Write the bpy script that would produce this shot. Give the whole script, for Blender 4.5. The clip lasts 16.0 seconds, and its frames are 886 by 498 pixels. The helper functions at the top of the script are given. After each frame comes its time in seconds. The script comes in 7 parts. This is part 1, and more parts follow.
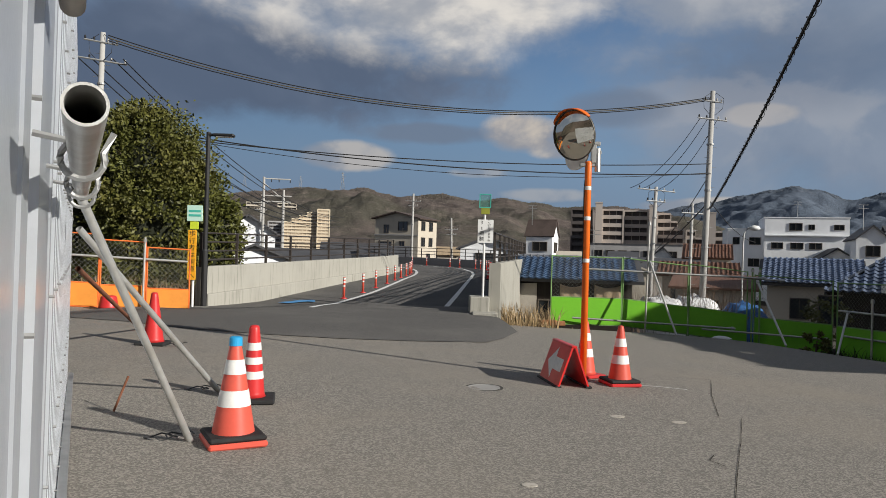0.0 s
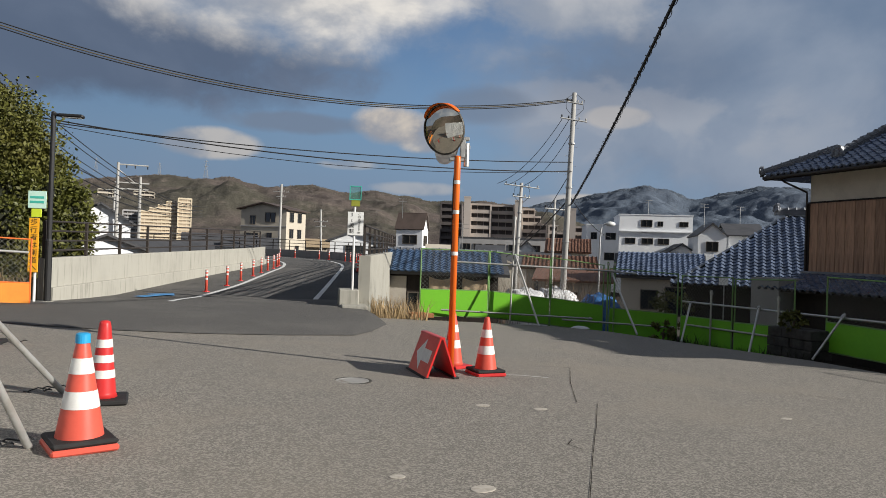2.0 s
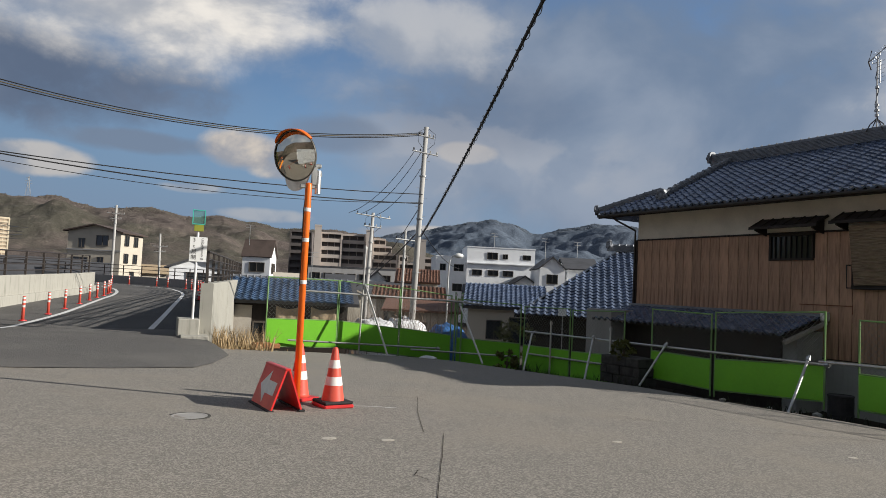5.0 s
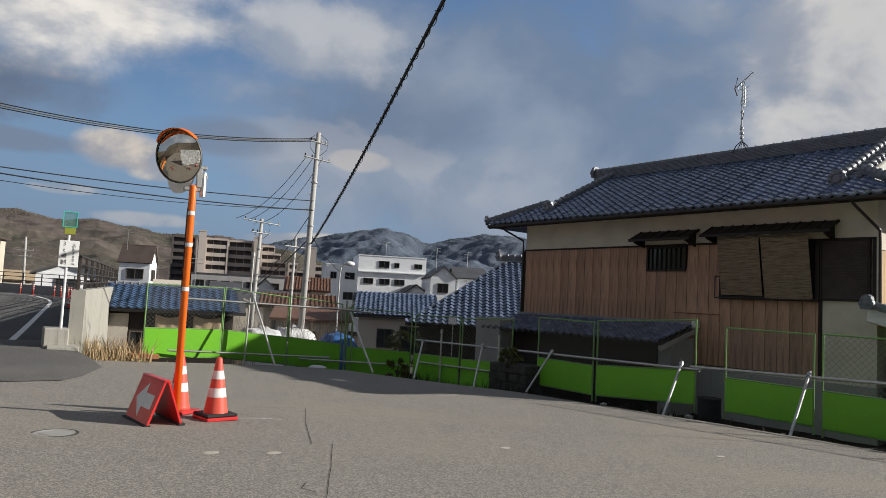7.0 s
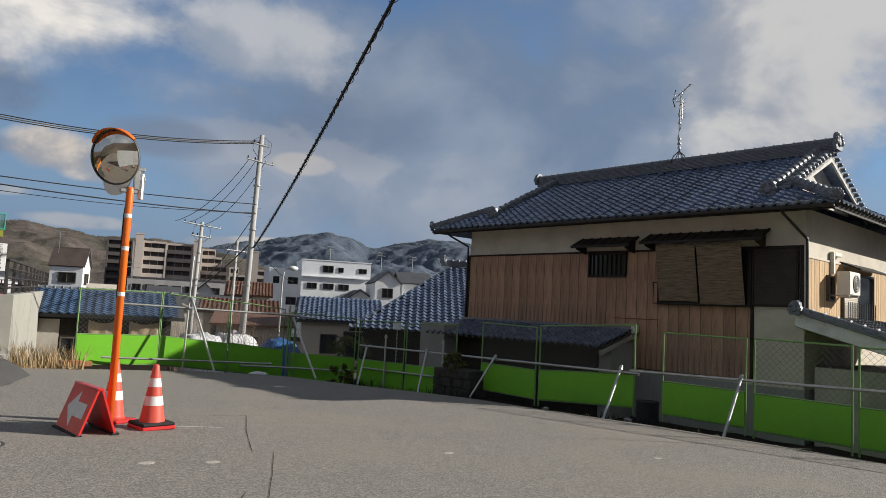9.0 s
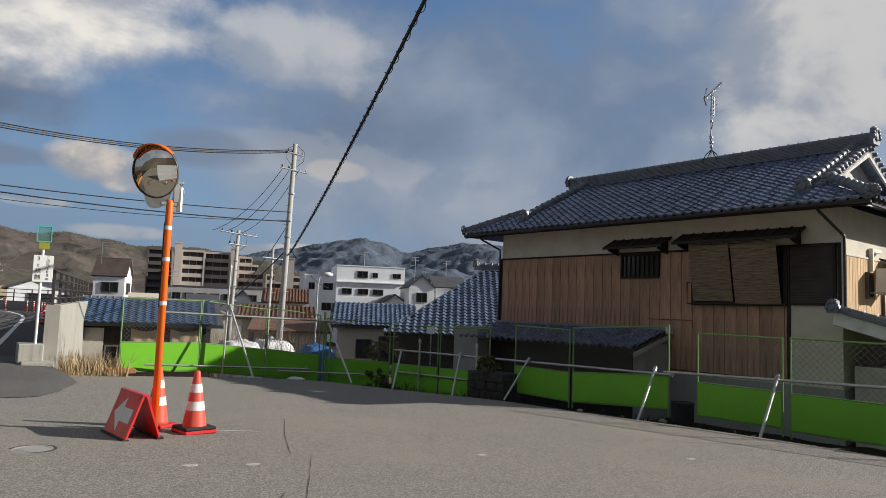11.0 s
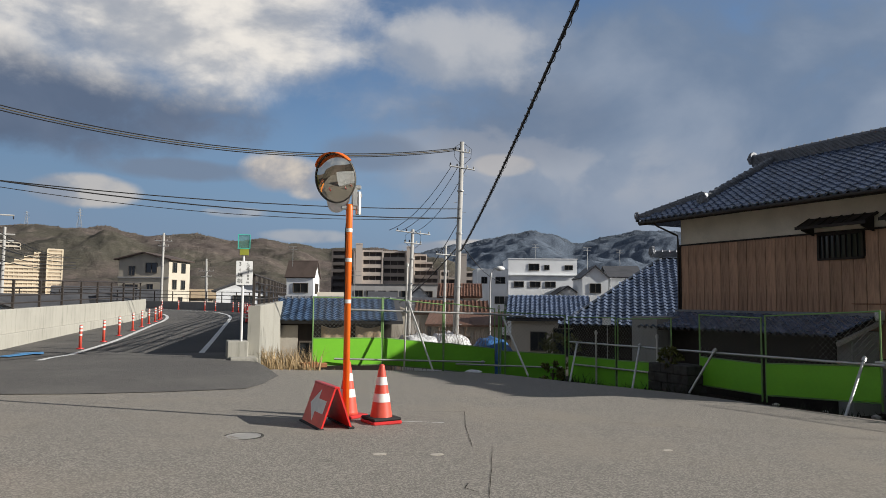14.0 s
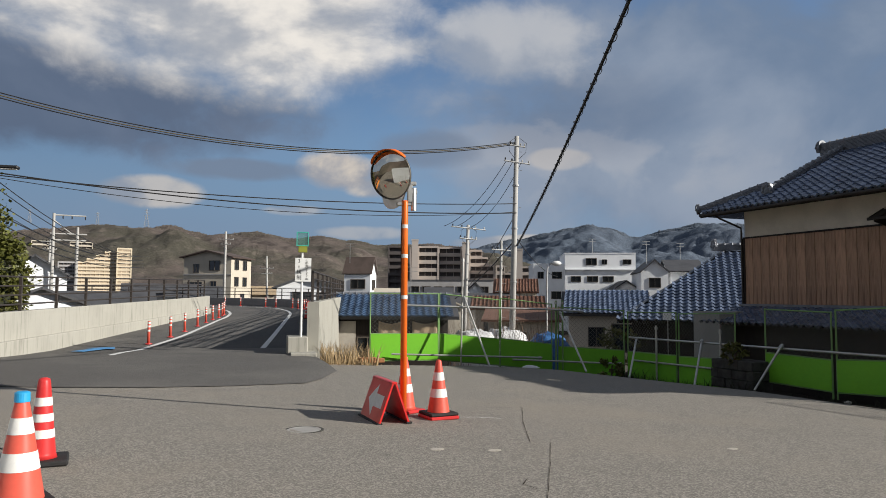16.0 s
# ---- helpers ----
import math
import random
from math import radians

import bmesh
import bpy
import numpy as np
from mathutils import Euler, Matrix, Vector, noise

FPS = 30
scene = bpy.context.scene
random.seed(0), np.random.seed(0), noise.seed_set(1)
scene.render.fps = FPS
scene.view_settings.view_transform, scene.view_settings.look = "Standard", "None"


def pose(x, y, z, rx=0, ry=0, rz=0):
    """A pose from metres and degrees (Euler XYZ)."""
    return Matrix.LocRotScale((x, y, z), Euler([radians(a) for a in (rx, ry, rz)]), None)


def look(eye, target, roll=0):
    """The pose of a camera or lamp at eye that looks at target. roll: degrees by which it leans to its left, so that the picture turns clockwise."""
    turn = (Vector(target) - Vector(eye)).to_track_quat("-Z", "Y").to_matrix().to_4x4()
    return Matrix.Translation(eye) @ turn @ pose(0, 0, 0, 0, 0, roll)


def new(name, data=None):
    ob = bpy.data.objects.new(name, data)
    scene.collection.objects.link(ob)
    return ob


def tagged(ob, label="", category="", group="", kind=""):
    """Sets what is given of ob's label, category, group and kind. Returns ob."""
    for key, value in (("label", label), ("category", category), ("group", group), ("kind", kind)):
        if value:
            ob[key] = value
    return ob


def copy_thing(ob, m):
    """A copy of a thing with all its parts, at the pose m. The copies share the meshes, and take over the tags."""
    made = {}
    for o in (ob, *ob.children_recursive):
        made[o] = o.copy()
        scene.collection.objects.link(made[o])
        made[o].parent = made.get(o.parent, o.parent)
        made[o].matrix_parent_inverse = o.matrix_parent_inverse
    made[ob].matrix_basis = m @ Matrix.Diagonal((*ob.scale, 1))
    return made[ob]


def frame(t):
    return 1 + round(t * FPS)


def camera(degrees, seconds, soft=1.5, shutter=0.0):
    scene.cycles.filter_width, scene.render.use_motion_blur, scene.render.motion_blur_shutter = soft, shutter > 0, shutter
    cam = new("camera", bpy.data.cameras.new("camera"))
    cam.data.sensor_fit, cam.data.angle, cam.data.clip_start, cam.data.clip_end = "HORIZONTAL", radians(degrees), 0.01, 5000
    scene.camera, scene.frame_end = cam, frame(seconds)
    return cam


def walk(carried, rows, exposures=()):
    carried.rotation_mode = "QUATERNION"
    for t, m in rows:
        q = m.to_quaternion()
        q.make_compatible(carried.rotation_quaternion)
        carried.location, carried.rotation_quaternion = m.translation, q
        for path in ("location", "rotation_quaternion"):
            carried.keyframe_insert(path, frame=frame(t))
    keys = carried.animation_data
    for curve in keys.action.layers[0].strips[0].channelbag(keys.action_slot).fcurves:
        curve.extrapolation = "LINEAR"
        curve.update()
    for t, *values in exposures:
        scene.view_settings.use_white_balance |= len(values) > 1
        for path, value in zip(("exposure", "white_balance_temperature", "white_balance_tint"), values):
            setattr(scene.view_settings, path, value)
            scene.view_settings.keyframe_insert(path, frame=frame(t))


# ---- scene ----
cam = camera(63.96, 16.0, soft=0.6)
EYE = 1.45
ROWS = [  # seconds, x, y, z, tilt, lean, turn
    (0.0, 0.000, 0.000, 0.000, 90.53, -1.59, -0.01),
    (0.5, 0.002, 0.009, -0.004, 90.35, -1.71, -3.16),
    (1.0, 0.004, 0.018, -0.002, 90.25, -1.82, -6.50),
    (1.5, 0.004, 0.017, -0.002, 90.18, -1.86, -8.16),
    (2.0, 0.007, 0.023, -0.003, 90.27, -1.97, -10.47),
    (2.5, 0.011, 0.030, -0.002, 90.55, -2.03, -11.92),
    (3.0, 0.011, 0.032, -0.004, 91.02, -2.10, -12.99),
    (3.5, 0.011, 0.034, -0.002, 91.80, -2.28, -14.62),
    (4.0, 0.014, 0.030, -0.003, 92.43, -2.45, -18.30),
    (4.5, 0.013, 0.035, -0.004, 92.84, -2.61, -20.55),
    (7.0, 0.028, 0.085, -0.014, 94.30, -2.91, -31.30),
    (7.5, 0.031, 0.097, -0.016, 94.55, -2.88, -33.08),
    (8.0, 0.035, 0.090, -0.019, 94.78, -2.89, -34.58),
    (8.5, 0.033, 0.097, -0.014, 94.93, -2.94, -35.79),
    (11.0, -0.022, -0.065, 0.001, 95.10, -2.08, -32.97),
    (11.5, -0.019, -0.056, -0.001, 94.91, -1.65, -29.90),
    (12.0, -0.020, -0.063, -0.004, 94.63, -1.43, -26.46),
    (12.5, -0.024, -0.066, 0.002, 94.47, -1.19, -24.52),
    (13.0, -0.025, -0.062, 0.002, 94.34, -0.91, -22.31),
    (13.5, -0.020, -0.053, 0.000, 94.27, -0.67, -20.47),
    (14.0, -0.022, -0.051, 0.002, 94.20, -0.54, -19.11),
    (14.5, -0.021, -0.051, 0.001, 94.08, -0.43, -17.82),
    (15.0, -0.021, -0.047, 0.000, 93.95, -0.48, -17.01),
    (15.5, -0.021, -0.050, 0.001, 93.90, -0.33, -15.95),
    (16.0, -0.018, -0.037, 0.001, 93.81, -0.27, -14.60),
]
walk(cam, [(t, pose(x, y, EYE + z, rx, ry, rz)) for t, x, y, z, rx, ry, rz in ROWS],
     ((0.0, 0.28), (1.5, 0.36), (4.0, 0.48), (8.5, 0.49), (11.5, 0.47), (16.0, 0.47)))

# ---- sun, sky and exposure ----
SUN_AZ, SUN_EL = radians(120.5), radians(23.7)      # azimuth clockwise from +y
sun_dir = Vector((math.sin(SUN_AZ) * math.cos(SUN_EL), math.cos(SUN_AZ) * math.cos(SUN_EL), math.sin(SUN_EL)))
sun = new("sun", bpy.data.lights.new("sun", "SUN"))
sun.data.energy, sun.data.angle, sun.data.color = 5.0, radians(0.6), (0.99, 0.95, 0.875)
sun.matrix_world = look(sun_dir * 60, (0, 0, 0))


class Nodes:
    """Short hand for building node trees."""

    def __init__(self, tree):
        self.tree = tree

    def add(self, kind, **inputs):
        n = self.tree.nodes.new(kind)
        for k, v in inputs.items():
            self.put(n, k.replace("_", " "), v)
        return n

    def put(self, n, key, v):
        s = n.inputs[int(key)] if key.isdigit() else n.inputs[key]
        if isinstance(v, bpy.types.NodeSocket):
            self.tree.links.new(v, s)
        else:
            s.default_value = v

    def math(self, op, a, b=0.0, c=0.0, clamp=False):
        n = self.tree.nodes.new("ShaderNodeMath")
        n.operation, n.use_clamp = op, clamp
        for i, v in enumerate((a, b, c)):
            self.put(n, str(i), v)
        return n.outputs[0]

    def noise(self, vec, scale, detail=4.0, rough=0.55, distort=0.0):
        n = self.tree.nodes.new("ShaderNodeTexNoise")
        self.put(n, "Vector", vec)
        for k, v in (("Scale", scale), ("Detail", detail), ("Roughness", rough), ("Distortion", distort)):
            self.put(n, k, v)
        return n.outputs["Fac"]

    def ramp(self, fac, lo, hi):
        n = self.tree.nodes.new("ShaderNodeMapRange")
        n.interpolation_type, n.clamp = "SMOOTHSTEP", True
        for k, v in (("Value", fac), ("From Min", lo), ("From Max", hi)):
            self.put(n, k, v)
        return n.outputs[0]

    def mix(self, fac, a, b, blend="MIX"):
        n = self.tree.nodes.new("ShaderNodeMix")
        n.data_type, n.blend_type = "RGBA", blend
        self.put(n, "0", fac)
        for k, v in ((6, a), (7, b)):
            self.put(n, str(k), v if isinstance(v, bpy.types.NodeSocket) else (*v[:3], 1.0))
        return n.outputs[2]

    def scaled(self, vec, s):
        n = self.tree.nodes.new("ShaderNodeVectorMath")
        n.operation = "MULTIPLY"
        self.put(n, "0", vec)
        self.put(n, "1", s)
        return n.outputs[0]


world = bpy.data.worlds.new("sky")
scene.world = world
world.use_nodes = True
wt = world.node_tree
wt.nodes.clear()
W = Nodes(wt)
sky = wt.nodes.new("ShaderNodeTexSky")
sky.sky_type, sky.sun_disc = "NISHITA", False
sky.sun_elevation, sky.sun_rotation = SUN_EL, -SUN_AZ
sky.air_density, sky.dust_density, sky.ozone_density = 1.0, 1.0, 2.0
way = wt.nodes.new("ShaderNodeTexCoord").outputs["Generated"]
sep = W.add("ShaderNodeSeparateXYZ", Vector=way)
az = W.math("ARCTAN2", sep.outputs[0], sep.outputs[1])
el = sep.outputs[2]
# cloud noise over the directions, flattened a little; the shifted copy tells the sunward side of each billow
bulk = W.scaled(way, (1.0, 1.0, 1.45))
toward = W.add("ShaderNodeVectorMath", **{"0": bulk, "1": (0.035, -0.012, 0.045)}).outputs[0]
puff = W.noise(bulk, 4.2, 8.0, 0.50, 0.25)
ahead = W.noise(toward, 4.2, 8.0, 0.50, 0.25)
wisp = W.noise(bulk, 15.0, 7.0, 0.62, 0.25)
broad = W.noise(bulk, 2.1, 4.0, 0.55, 0.4)
relief = W.ramp(W.math("SUBTRACT", puff, ahead), -0.13, 0.13)


def bank(a0, e0, ra, re, amount, soft=0.5, ragged=1.6):
    """A cloud bank about the azimuth a0 (degrees) and the height e0, with a ragged outline."""
    x = W.math("DIVIDE", W.math("SUBTRACT", az, radians(a0)), radians(ra))
    y = W.math("DIVIDE", W.math("SUBTRACT", el, e0), re)
    r = W.math("SUBTRACT", 1.0, W.math("ADD", W.math("MULTIPLY", x, x), W.math("MULTIPLY", y, y)))
    r = W.math("ADD", r, W.math("MULTIPLY", W.math("SUBTRACT", puff, 0.5), ragged * 2.2))
    r = W.math("ADD", r, W.math("MULTIPLY", W.math("SUBTRACT", wisp, 0.5), ragged * 0.8))
    return W.math("MULTIPLY", W.ramp(r, 0.0, soft), amount)


# sky colours are in units of the finished background, before its strength
col = W.mix(1.0, sky.outputs[0], (0.80, 0.90, 1.02), "MULTIPLY")
dark, lit, cream = (1.15, 1.55, 2.35), (9.4, 8.9, 8.2), (7.2, 6.4, 5.5)
# added overcast, out of view and overhead, tuned for the fill light
side = W.math("MULTIPLY", W.math("SUBTRACT", 1.0, W.math("MULTIPLY", W.ramp(az, radians(-60), radians(-40)), W.math("SUBTRACT", 1.0, W.ramp(az, radians(80), radians(100))))), 0.85)
col = W.mix(side, col, W.mix(W.ramp(puff, 0.40, 0.66), (2.2, 2.6, 3.4), (4.2, 4.4, 4.8)))
col = W.mix(W.ramp(el, 0.42, 0.62), col, W.mix(W.ramp(puff, 0.38, 0.62), (1.2, 1.55, 2.2), (2.6, 2.8, 3.2)))
# bright unseen bank before the sun, added to lift the roof tiles
col = W.mix(bank(82, 0.66, 42, 0.26, 0.85, 1.0, 0.8), col, (4.2, 4.3, 4.6))
# hazy band over the hills
col = W.mix(W.math("MULTIPLY", W.math("SUBTRACT", 1.0, W.ramp(el, 0.05, 0.24)), 0.75), col, (1.75, 2.5, 4.1))
# thin high haze between the heaps
col = W.mix(W.math("MULTIPLY", W.ramp(broad, 0.44, 0.66), 0.35), col, (3.0, 3.5, 4.4))
# broad grey-blue layer
field = W.mix(W.ramp(puff, 0.36, 0.66), (1.75, 2.40, 3.50), (3.1, 3.65, 4.6))
field = W.mix(W.math("MULTIPLY", W.math("MULTIPLY", W.ramp(relief, 0.55, 1.0), W.ramp(broad, 0.42, 0.62)), 0.65), field, (4.3, 4.5, 5.0))
col = W.mix(bank(41, 0.25, 34, 0.25, 0.95, 0.8, 0.8), col, field)
# dark slate layer under the great heap
slate = W.mix(W.ramp(puff, 0.42, 0.68), dark, (1.75, 2.2, 3.1))
col = W.mix(bank(-24, 0.240, 30, 0.085, 0.96, 0.6, 0.9), col, slate)
col = W.mix(bank(-1, 0.168, 6, 0.018, 0.8, 0.7, 0.9), col, (1.9, 2.4, 3.3))
col = W.mix(bank(13, 0.205, 5, 0.03, 0.7, 0.9, 0.9), col, (1.9, 2.4, 3.3))
col = W.mix(bank(25, 0.25, 11, 0.07, 0.35, 1.0, 0.8), col, (1.35, 1.8, 2.7))
# the great heap: grey folds, cream-white where the sun strikes
heap = W.mix(W.ramp(W.math("ADD", W.math("MULTIPLY", relief, 0.75), W.math("MULTIPLY", wisp, 0.30)), 0.12, 0.82), (4.2, 4.45, 4.95), lit)
col = W.mix(bank(-4, 0.365, 19, 0.125, 0.97, 0.9, 0.85), col, heap)
# cloud beside the blue gap
col = W.mix(bank(20, 0.335, 8.5, 0.060, 0.75, 0.9, 1.3), col, W.mix(0.6, heap, (3.0, 3.5, 4.4)))
# small low heaps
puffy = W.mix(W.ramp(W.math("ADD", W.math("MULTIPLY", relief, 0.5), W.math("MULTIPLY", wisp, 0.6)), 0.34, 0.70), (3.5, 3.6, 4.0), cream)
for a0, e0, ra, re, amount in ((6.2, 0.172, 3.9, 0.030, 0.95), (9.0, 0.150, 3.0, 0.018, 0.8), (-8.0, 0.134, 4.4, 0.022, 0.62), (2.6, 0.117, 3.0, 0.009, 0.4), (8.0, 0.088, 4.0, 0.012, 0.35), (24, 0.19, 2.6, 0.016, 0.35), (21, 0.075, 7, 0.012, 0.6)):
    col = W.mix(bank(a0, e0, ra, re, amount, 0.7, 1.0), col, puffy)
# broken bright cloud towards the sun
east = W.mix(W.ramp(W.math("ADD", W.math("MULTIPLY", relief, 0.5), W.math("MULTIPLY", puff, 0.7)), 0.36, 0.90), (3.0, 3.4, 4.2), (6.4, 6.3, 6.2))
col = W.mix(bank(66, 0.33, 15, 0.16, 0.92, 0.9, 1.6), col, east)
bg = W.add("ShaderNodeBackground", Color=col, Strength=0.067)
wt.links.new(bg.outputs[0], W.add("ShaderNodeOutputWorld").inputs[0])

# ---- materials ----
def material(name, base, rough=0.7, metal=0.0, vary=0.25, grain=40.0, blotch=2.0, bump=0.2, bump_scale=60.0,
             dark=None, stretch=(1, 1, 1), per_object=0.0, per_island=0.0, spec=0.4, trans=0.0, ior=1.45):
    """A weathered surface: a base colour with large blotches towards 'dark', fine grain, and fine relief."""
    m = bpy.data.materials.new(name)
    m.use_nodes = True
    t = m.node_tree
    t.nodes.clear()
    N = Nodes(t)
    co = N.scaled(t.nodes.new("ShaderNodeTexCoord").outputs["Object"], stretch)
    dark = dark or tuple(c * 0.62 for c in base)
    big = N.noise(co, blotch, 5.0, 0.6, 0.3)
    fine = N.noise(co, grain, 4.0, 0.7)
    c = N.mix(N.math("MULTIPLY", N.ramp(big, 0.38, 0.72), min(1.0, vary * 2.2)), base, dark)
    f = N.math("ADD", 1.0 - vary * 0.5, N.math("MULTIPLY", fine, vary))
    if per_object:
        f = N.math("MULTIPLY", f, N.math("ADD", 1 - per_object / 2, N.math("MULTIPLY", t.nodes.new("ShaderNodeObjectInfo").outputs["Random"], per_object)))
    if per_island:
        f = N.math("MULTIPLY", f, N.math("ADD", 1 - per_island / 2, N.math("MULTIPLY", t.nodes.new("ShaderNodeNewGeometry").outputs["Random Per Island"], per_island)))
    g = N.add("ShaderNodeCombineColor", Red=f, Green=f, Blue=f).outputs[0]
    c = N.mix(1.0, c, g, "MULTIPLY")
    b = N.add("ShaderNodeBsdfPrincipled", Metallic=metal, IOR=ior)
    b.inputs["Specular IOR Level"].default_value = spec
    b.inputs["Transmission Weight"].default_value = trans
    N.put(b, "Base Color", c)
    N.put(b, "Roughness", N.math("ADD", rough - 0.08, N.math("MULTIPLY", big, 0.16), clamp=True))
    if bump:
        bp = N.add("ShaderNodeBump", Strength=bump, Distance=0.01, Height=N.noise(co, bump_scale, 4.0, 0.65))
        N.put(b, "Normal", bp.outputs[0])
    t.links.new(b.outputs[0], N.add("ShaderNodeOutputMaterial").inputs[0])
    return m


def asphalt(name, stone, binder, dirt, speck=260.0, patch=0.5):
    """Rolled asphalt: stones in binder, worn tracks, pale dust and dark stains."""
    m = bpy.data.materials.new(name)
    m.use_nodes = True
    t = m.node_tree
    t.nodes.clear()
    N = Nodes(t)
    co = t.nodes.new("ShaderNodeTexCoord").outputs["Object"]
    v = N.add("ShaderNodeTexVoronoi", Vector=co, Scale=speck * 0.35)
    vr = N.add("ShaderNodeSeparateColor", Color=v.outputs["Color"]).outputs[0]
    c = N.mix(N.ramp(vr, 0.2, 1.0), binder, stone)
    big = N.noise(co, 0.35, 5.0, 0.6, 0.4)
    mid = N.noise(co, 2.3, 6.0, 0.65, 0.2)
    c = N.mix(N.math("MULTIPLY", N.ramp(big, 0.45, 0.7), patch), c, dirt)
    c = N.mix(N.math("MULTIPLY", N.ramp(mid, 0.55, 0.8), 0.35), c, tuple(x * 0.6 for x in binder))
    c = N.mix(N.math("MULTIPLY", N.ramp(N.noise(co, 24.0, 3.0, 0.6), 0.66, 0.78), 0.35), c, tuple(min(1, x * 1.5) for x in stone))
    b = N.add("ShaderNodeBsdfPrincipled", Roughness=0.85)
    b.inputs["Specular IOR Level"].default_value = 0.3
    N.put(b, "Base Color", c)
    bp = N.add("ShaderNodeBump", Strength=0.55, Distance=0.006, Height=N.math("ADD", vr, N.noise(co, 120.0, 3.0, 0.7)))
    N.put(b, "Normal", bp.outputs[0])
    t.links.new(b.outputs[0], N.add("ShaderNodeOutputMaterial").inputs[0])
    return m


def concrete(name, base, streak=0.5):
    """Cast concrete with vertical rain streaks and formwork blotches."""
    m = bpy.data.materials.new(name)
    m.use_nodes = True
    t = m.node_tree
    t.nodes.clear()
    N = Nodes(t)
    co = t.nodes.new("ShaderNodeTexCoord").outputs["Object"]
    big = N.noise(co, 0.8, 5.0, 0.6, 0.3)
    run = N.noise(N.scaled(co, (4.0, 4.0, 0.25)), 2.2, 5.0, 0.7)
    fine = N.noise(co, 45.0, 4.0, 0.7)
    c = N.mix(N.math("MULTIPLY", N.ramp(big, 0.4, 0.75), 0.5), base, tuple(x * 0.75 for x in base))
    c = N.mix(N.math("MULTIPLY", N.ramp(run, 0.5, 0.78), streak), c, tuple(x * y for x, y in zip(base, (0.42, 0.42, 0.40))))
    c = N.mix(N.math("MULTIPLY", N.ramp(fine, 0.62, 0.75), 0.3), c, tuple(x * 0.5 for x in base))
    b = N.add("ShaderNodeBsdfPrincipled", Roughness=0.88)
    b.inputs["Specular IOR Level"].default_value = 0.3
    N.put(b, "Base Color", c)
    N.put(b, "Normal", N.add("ShaderNodeBump", Strength=0.3, Distance=0.008, Height=N.noise(co, 30.0, 5.0, 0.7)).outputs[0])
    t.links.new(b.outputs[0], N.add("ShaderNodeOutputMaterial").inputs[0])
    return m


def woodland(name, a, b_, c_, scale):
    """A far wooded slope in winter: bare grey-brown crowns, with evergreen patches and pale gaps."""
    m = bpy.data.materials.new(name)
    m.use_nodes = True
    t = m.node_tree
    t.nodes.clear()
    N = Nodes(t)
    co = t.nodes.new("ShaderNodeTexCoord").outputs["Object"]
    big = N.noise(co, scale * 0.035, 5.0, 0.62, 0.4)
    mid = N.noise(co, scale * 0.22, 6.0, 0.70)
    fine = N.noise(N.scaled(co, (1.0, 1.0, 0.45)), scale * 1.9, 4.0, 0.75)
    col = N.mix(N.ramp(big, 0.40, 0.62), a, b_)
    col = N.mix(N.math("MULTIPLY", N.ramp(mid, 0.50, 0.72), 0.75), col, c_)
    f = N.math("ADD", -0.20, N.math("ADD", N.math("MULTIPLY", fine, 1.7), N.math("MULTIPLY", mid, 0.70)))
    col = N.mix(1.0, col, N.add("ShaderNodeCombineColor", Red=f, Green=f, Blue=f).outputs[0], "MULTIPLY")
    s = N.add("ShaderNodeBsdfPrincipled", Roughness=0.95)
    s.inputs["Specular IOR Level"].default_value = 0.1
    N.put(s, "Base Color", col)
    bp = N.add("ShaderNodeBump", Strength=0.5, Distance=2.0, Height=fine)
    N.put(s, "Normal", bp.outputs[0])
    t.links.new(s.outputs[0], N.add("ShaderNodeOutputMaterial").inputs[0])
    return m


def crowns(name, a, b_, c_):
    """Far tree crowns: bare grey-brown, some evergreen, some pale, each crown its own tone."""
    m = bpy.data.materials.new(name)
    m.use_nodes = True
    t = m.node_tree
    t.nodes.clear()
    N = Nodes(t)
    own = t.nodes.new("ShaderNodeNewGeometry").outputs["Random Per Island"]
    co = t.nodes.new("ShaderNodeTexCoord").outputs["Object"]
    col = N.mix(N.ramp(N.noise(co, 0.012, 4.0, 0.6), 0.45, 0.6), a, b_)
    col = N.mix(N.ramp(own, 0.80, 0.98), col, c_)
    f = N.math("ADD", 0.72, N.math("ADD", N.math("MULTIPLY", own, 0.22), N.math("MULTIPLY", N.noise(co, 0.05, 4.0, 0.7), 0.5)))
    col = N.mix(1.0, col, N.add("ShaderNodeCombineColor", Red=f, Green=f, Blue=f).outputs[0], "MULTIPLY")
    s = N.add("ShaderNodeBsdfPrincipled", Roughness=0.95)
    s.inputs["Specular IOR Level"].default_value = 0.05
    N.put(s, "Base Color", col)
    t.links.new(s.outputs[0], N.add("ShaderNodeOutputMaterial").inputs[0])
    return m


def plain(name, base, rough=0.5, metal=0.0, spec=0.5):
    return material(name, base, rough, metal, 0.12, 25, 3, 0.08, 80, spec=spec)


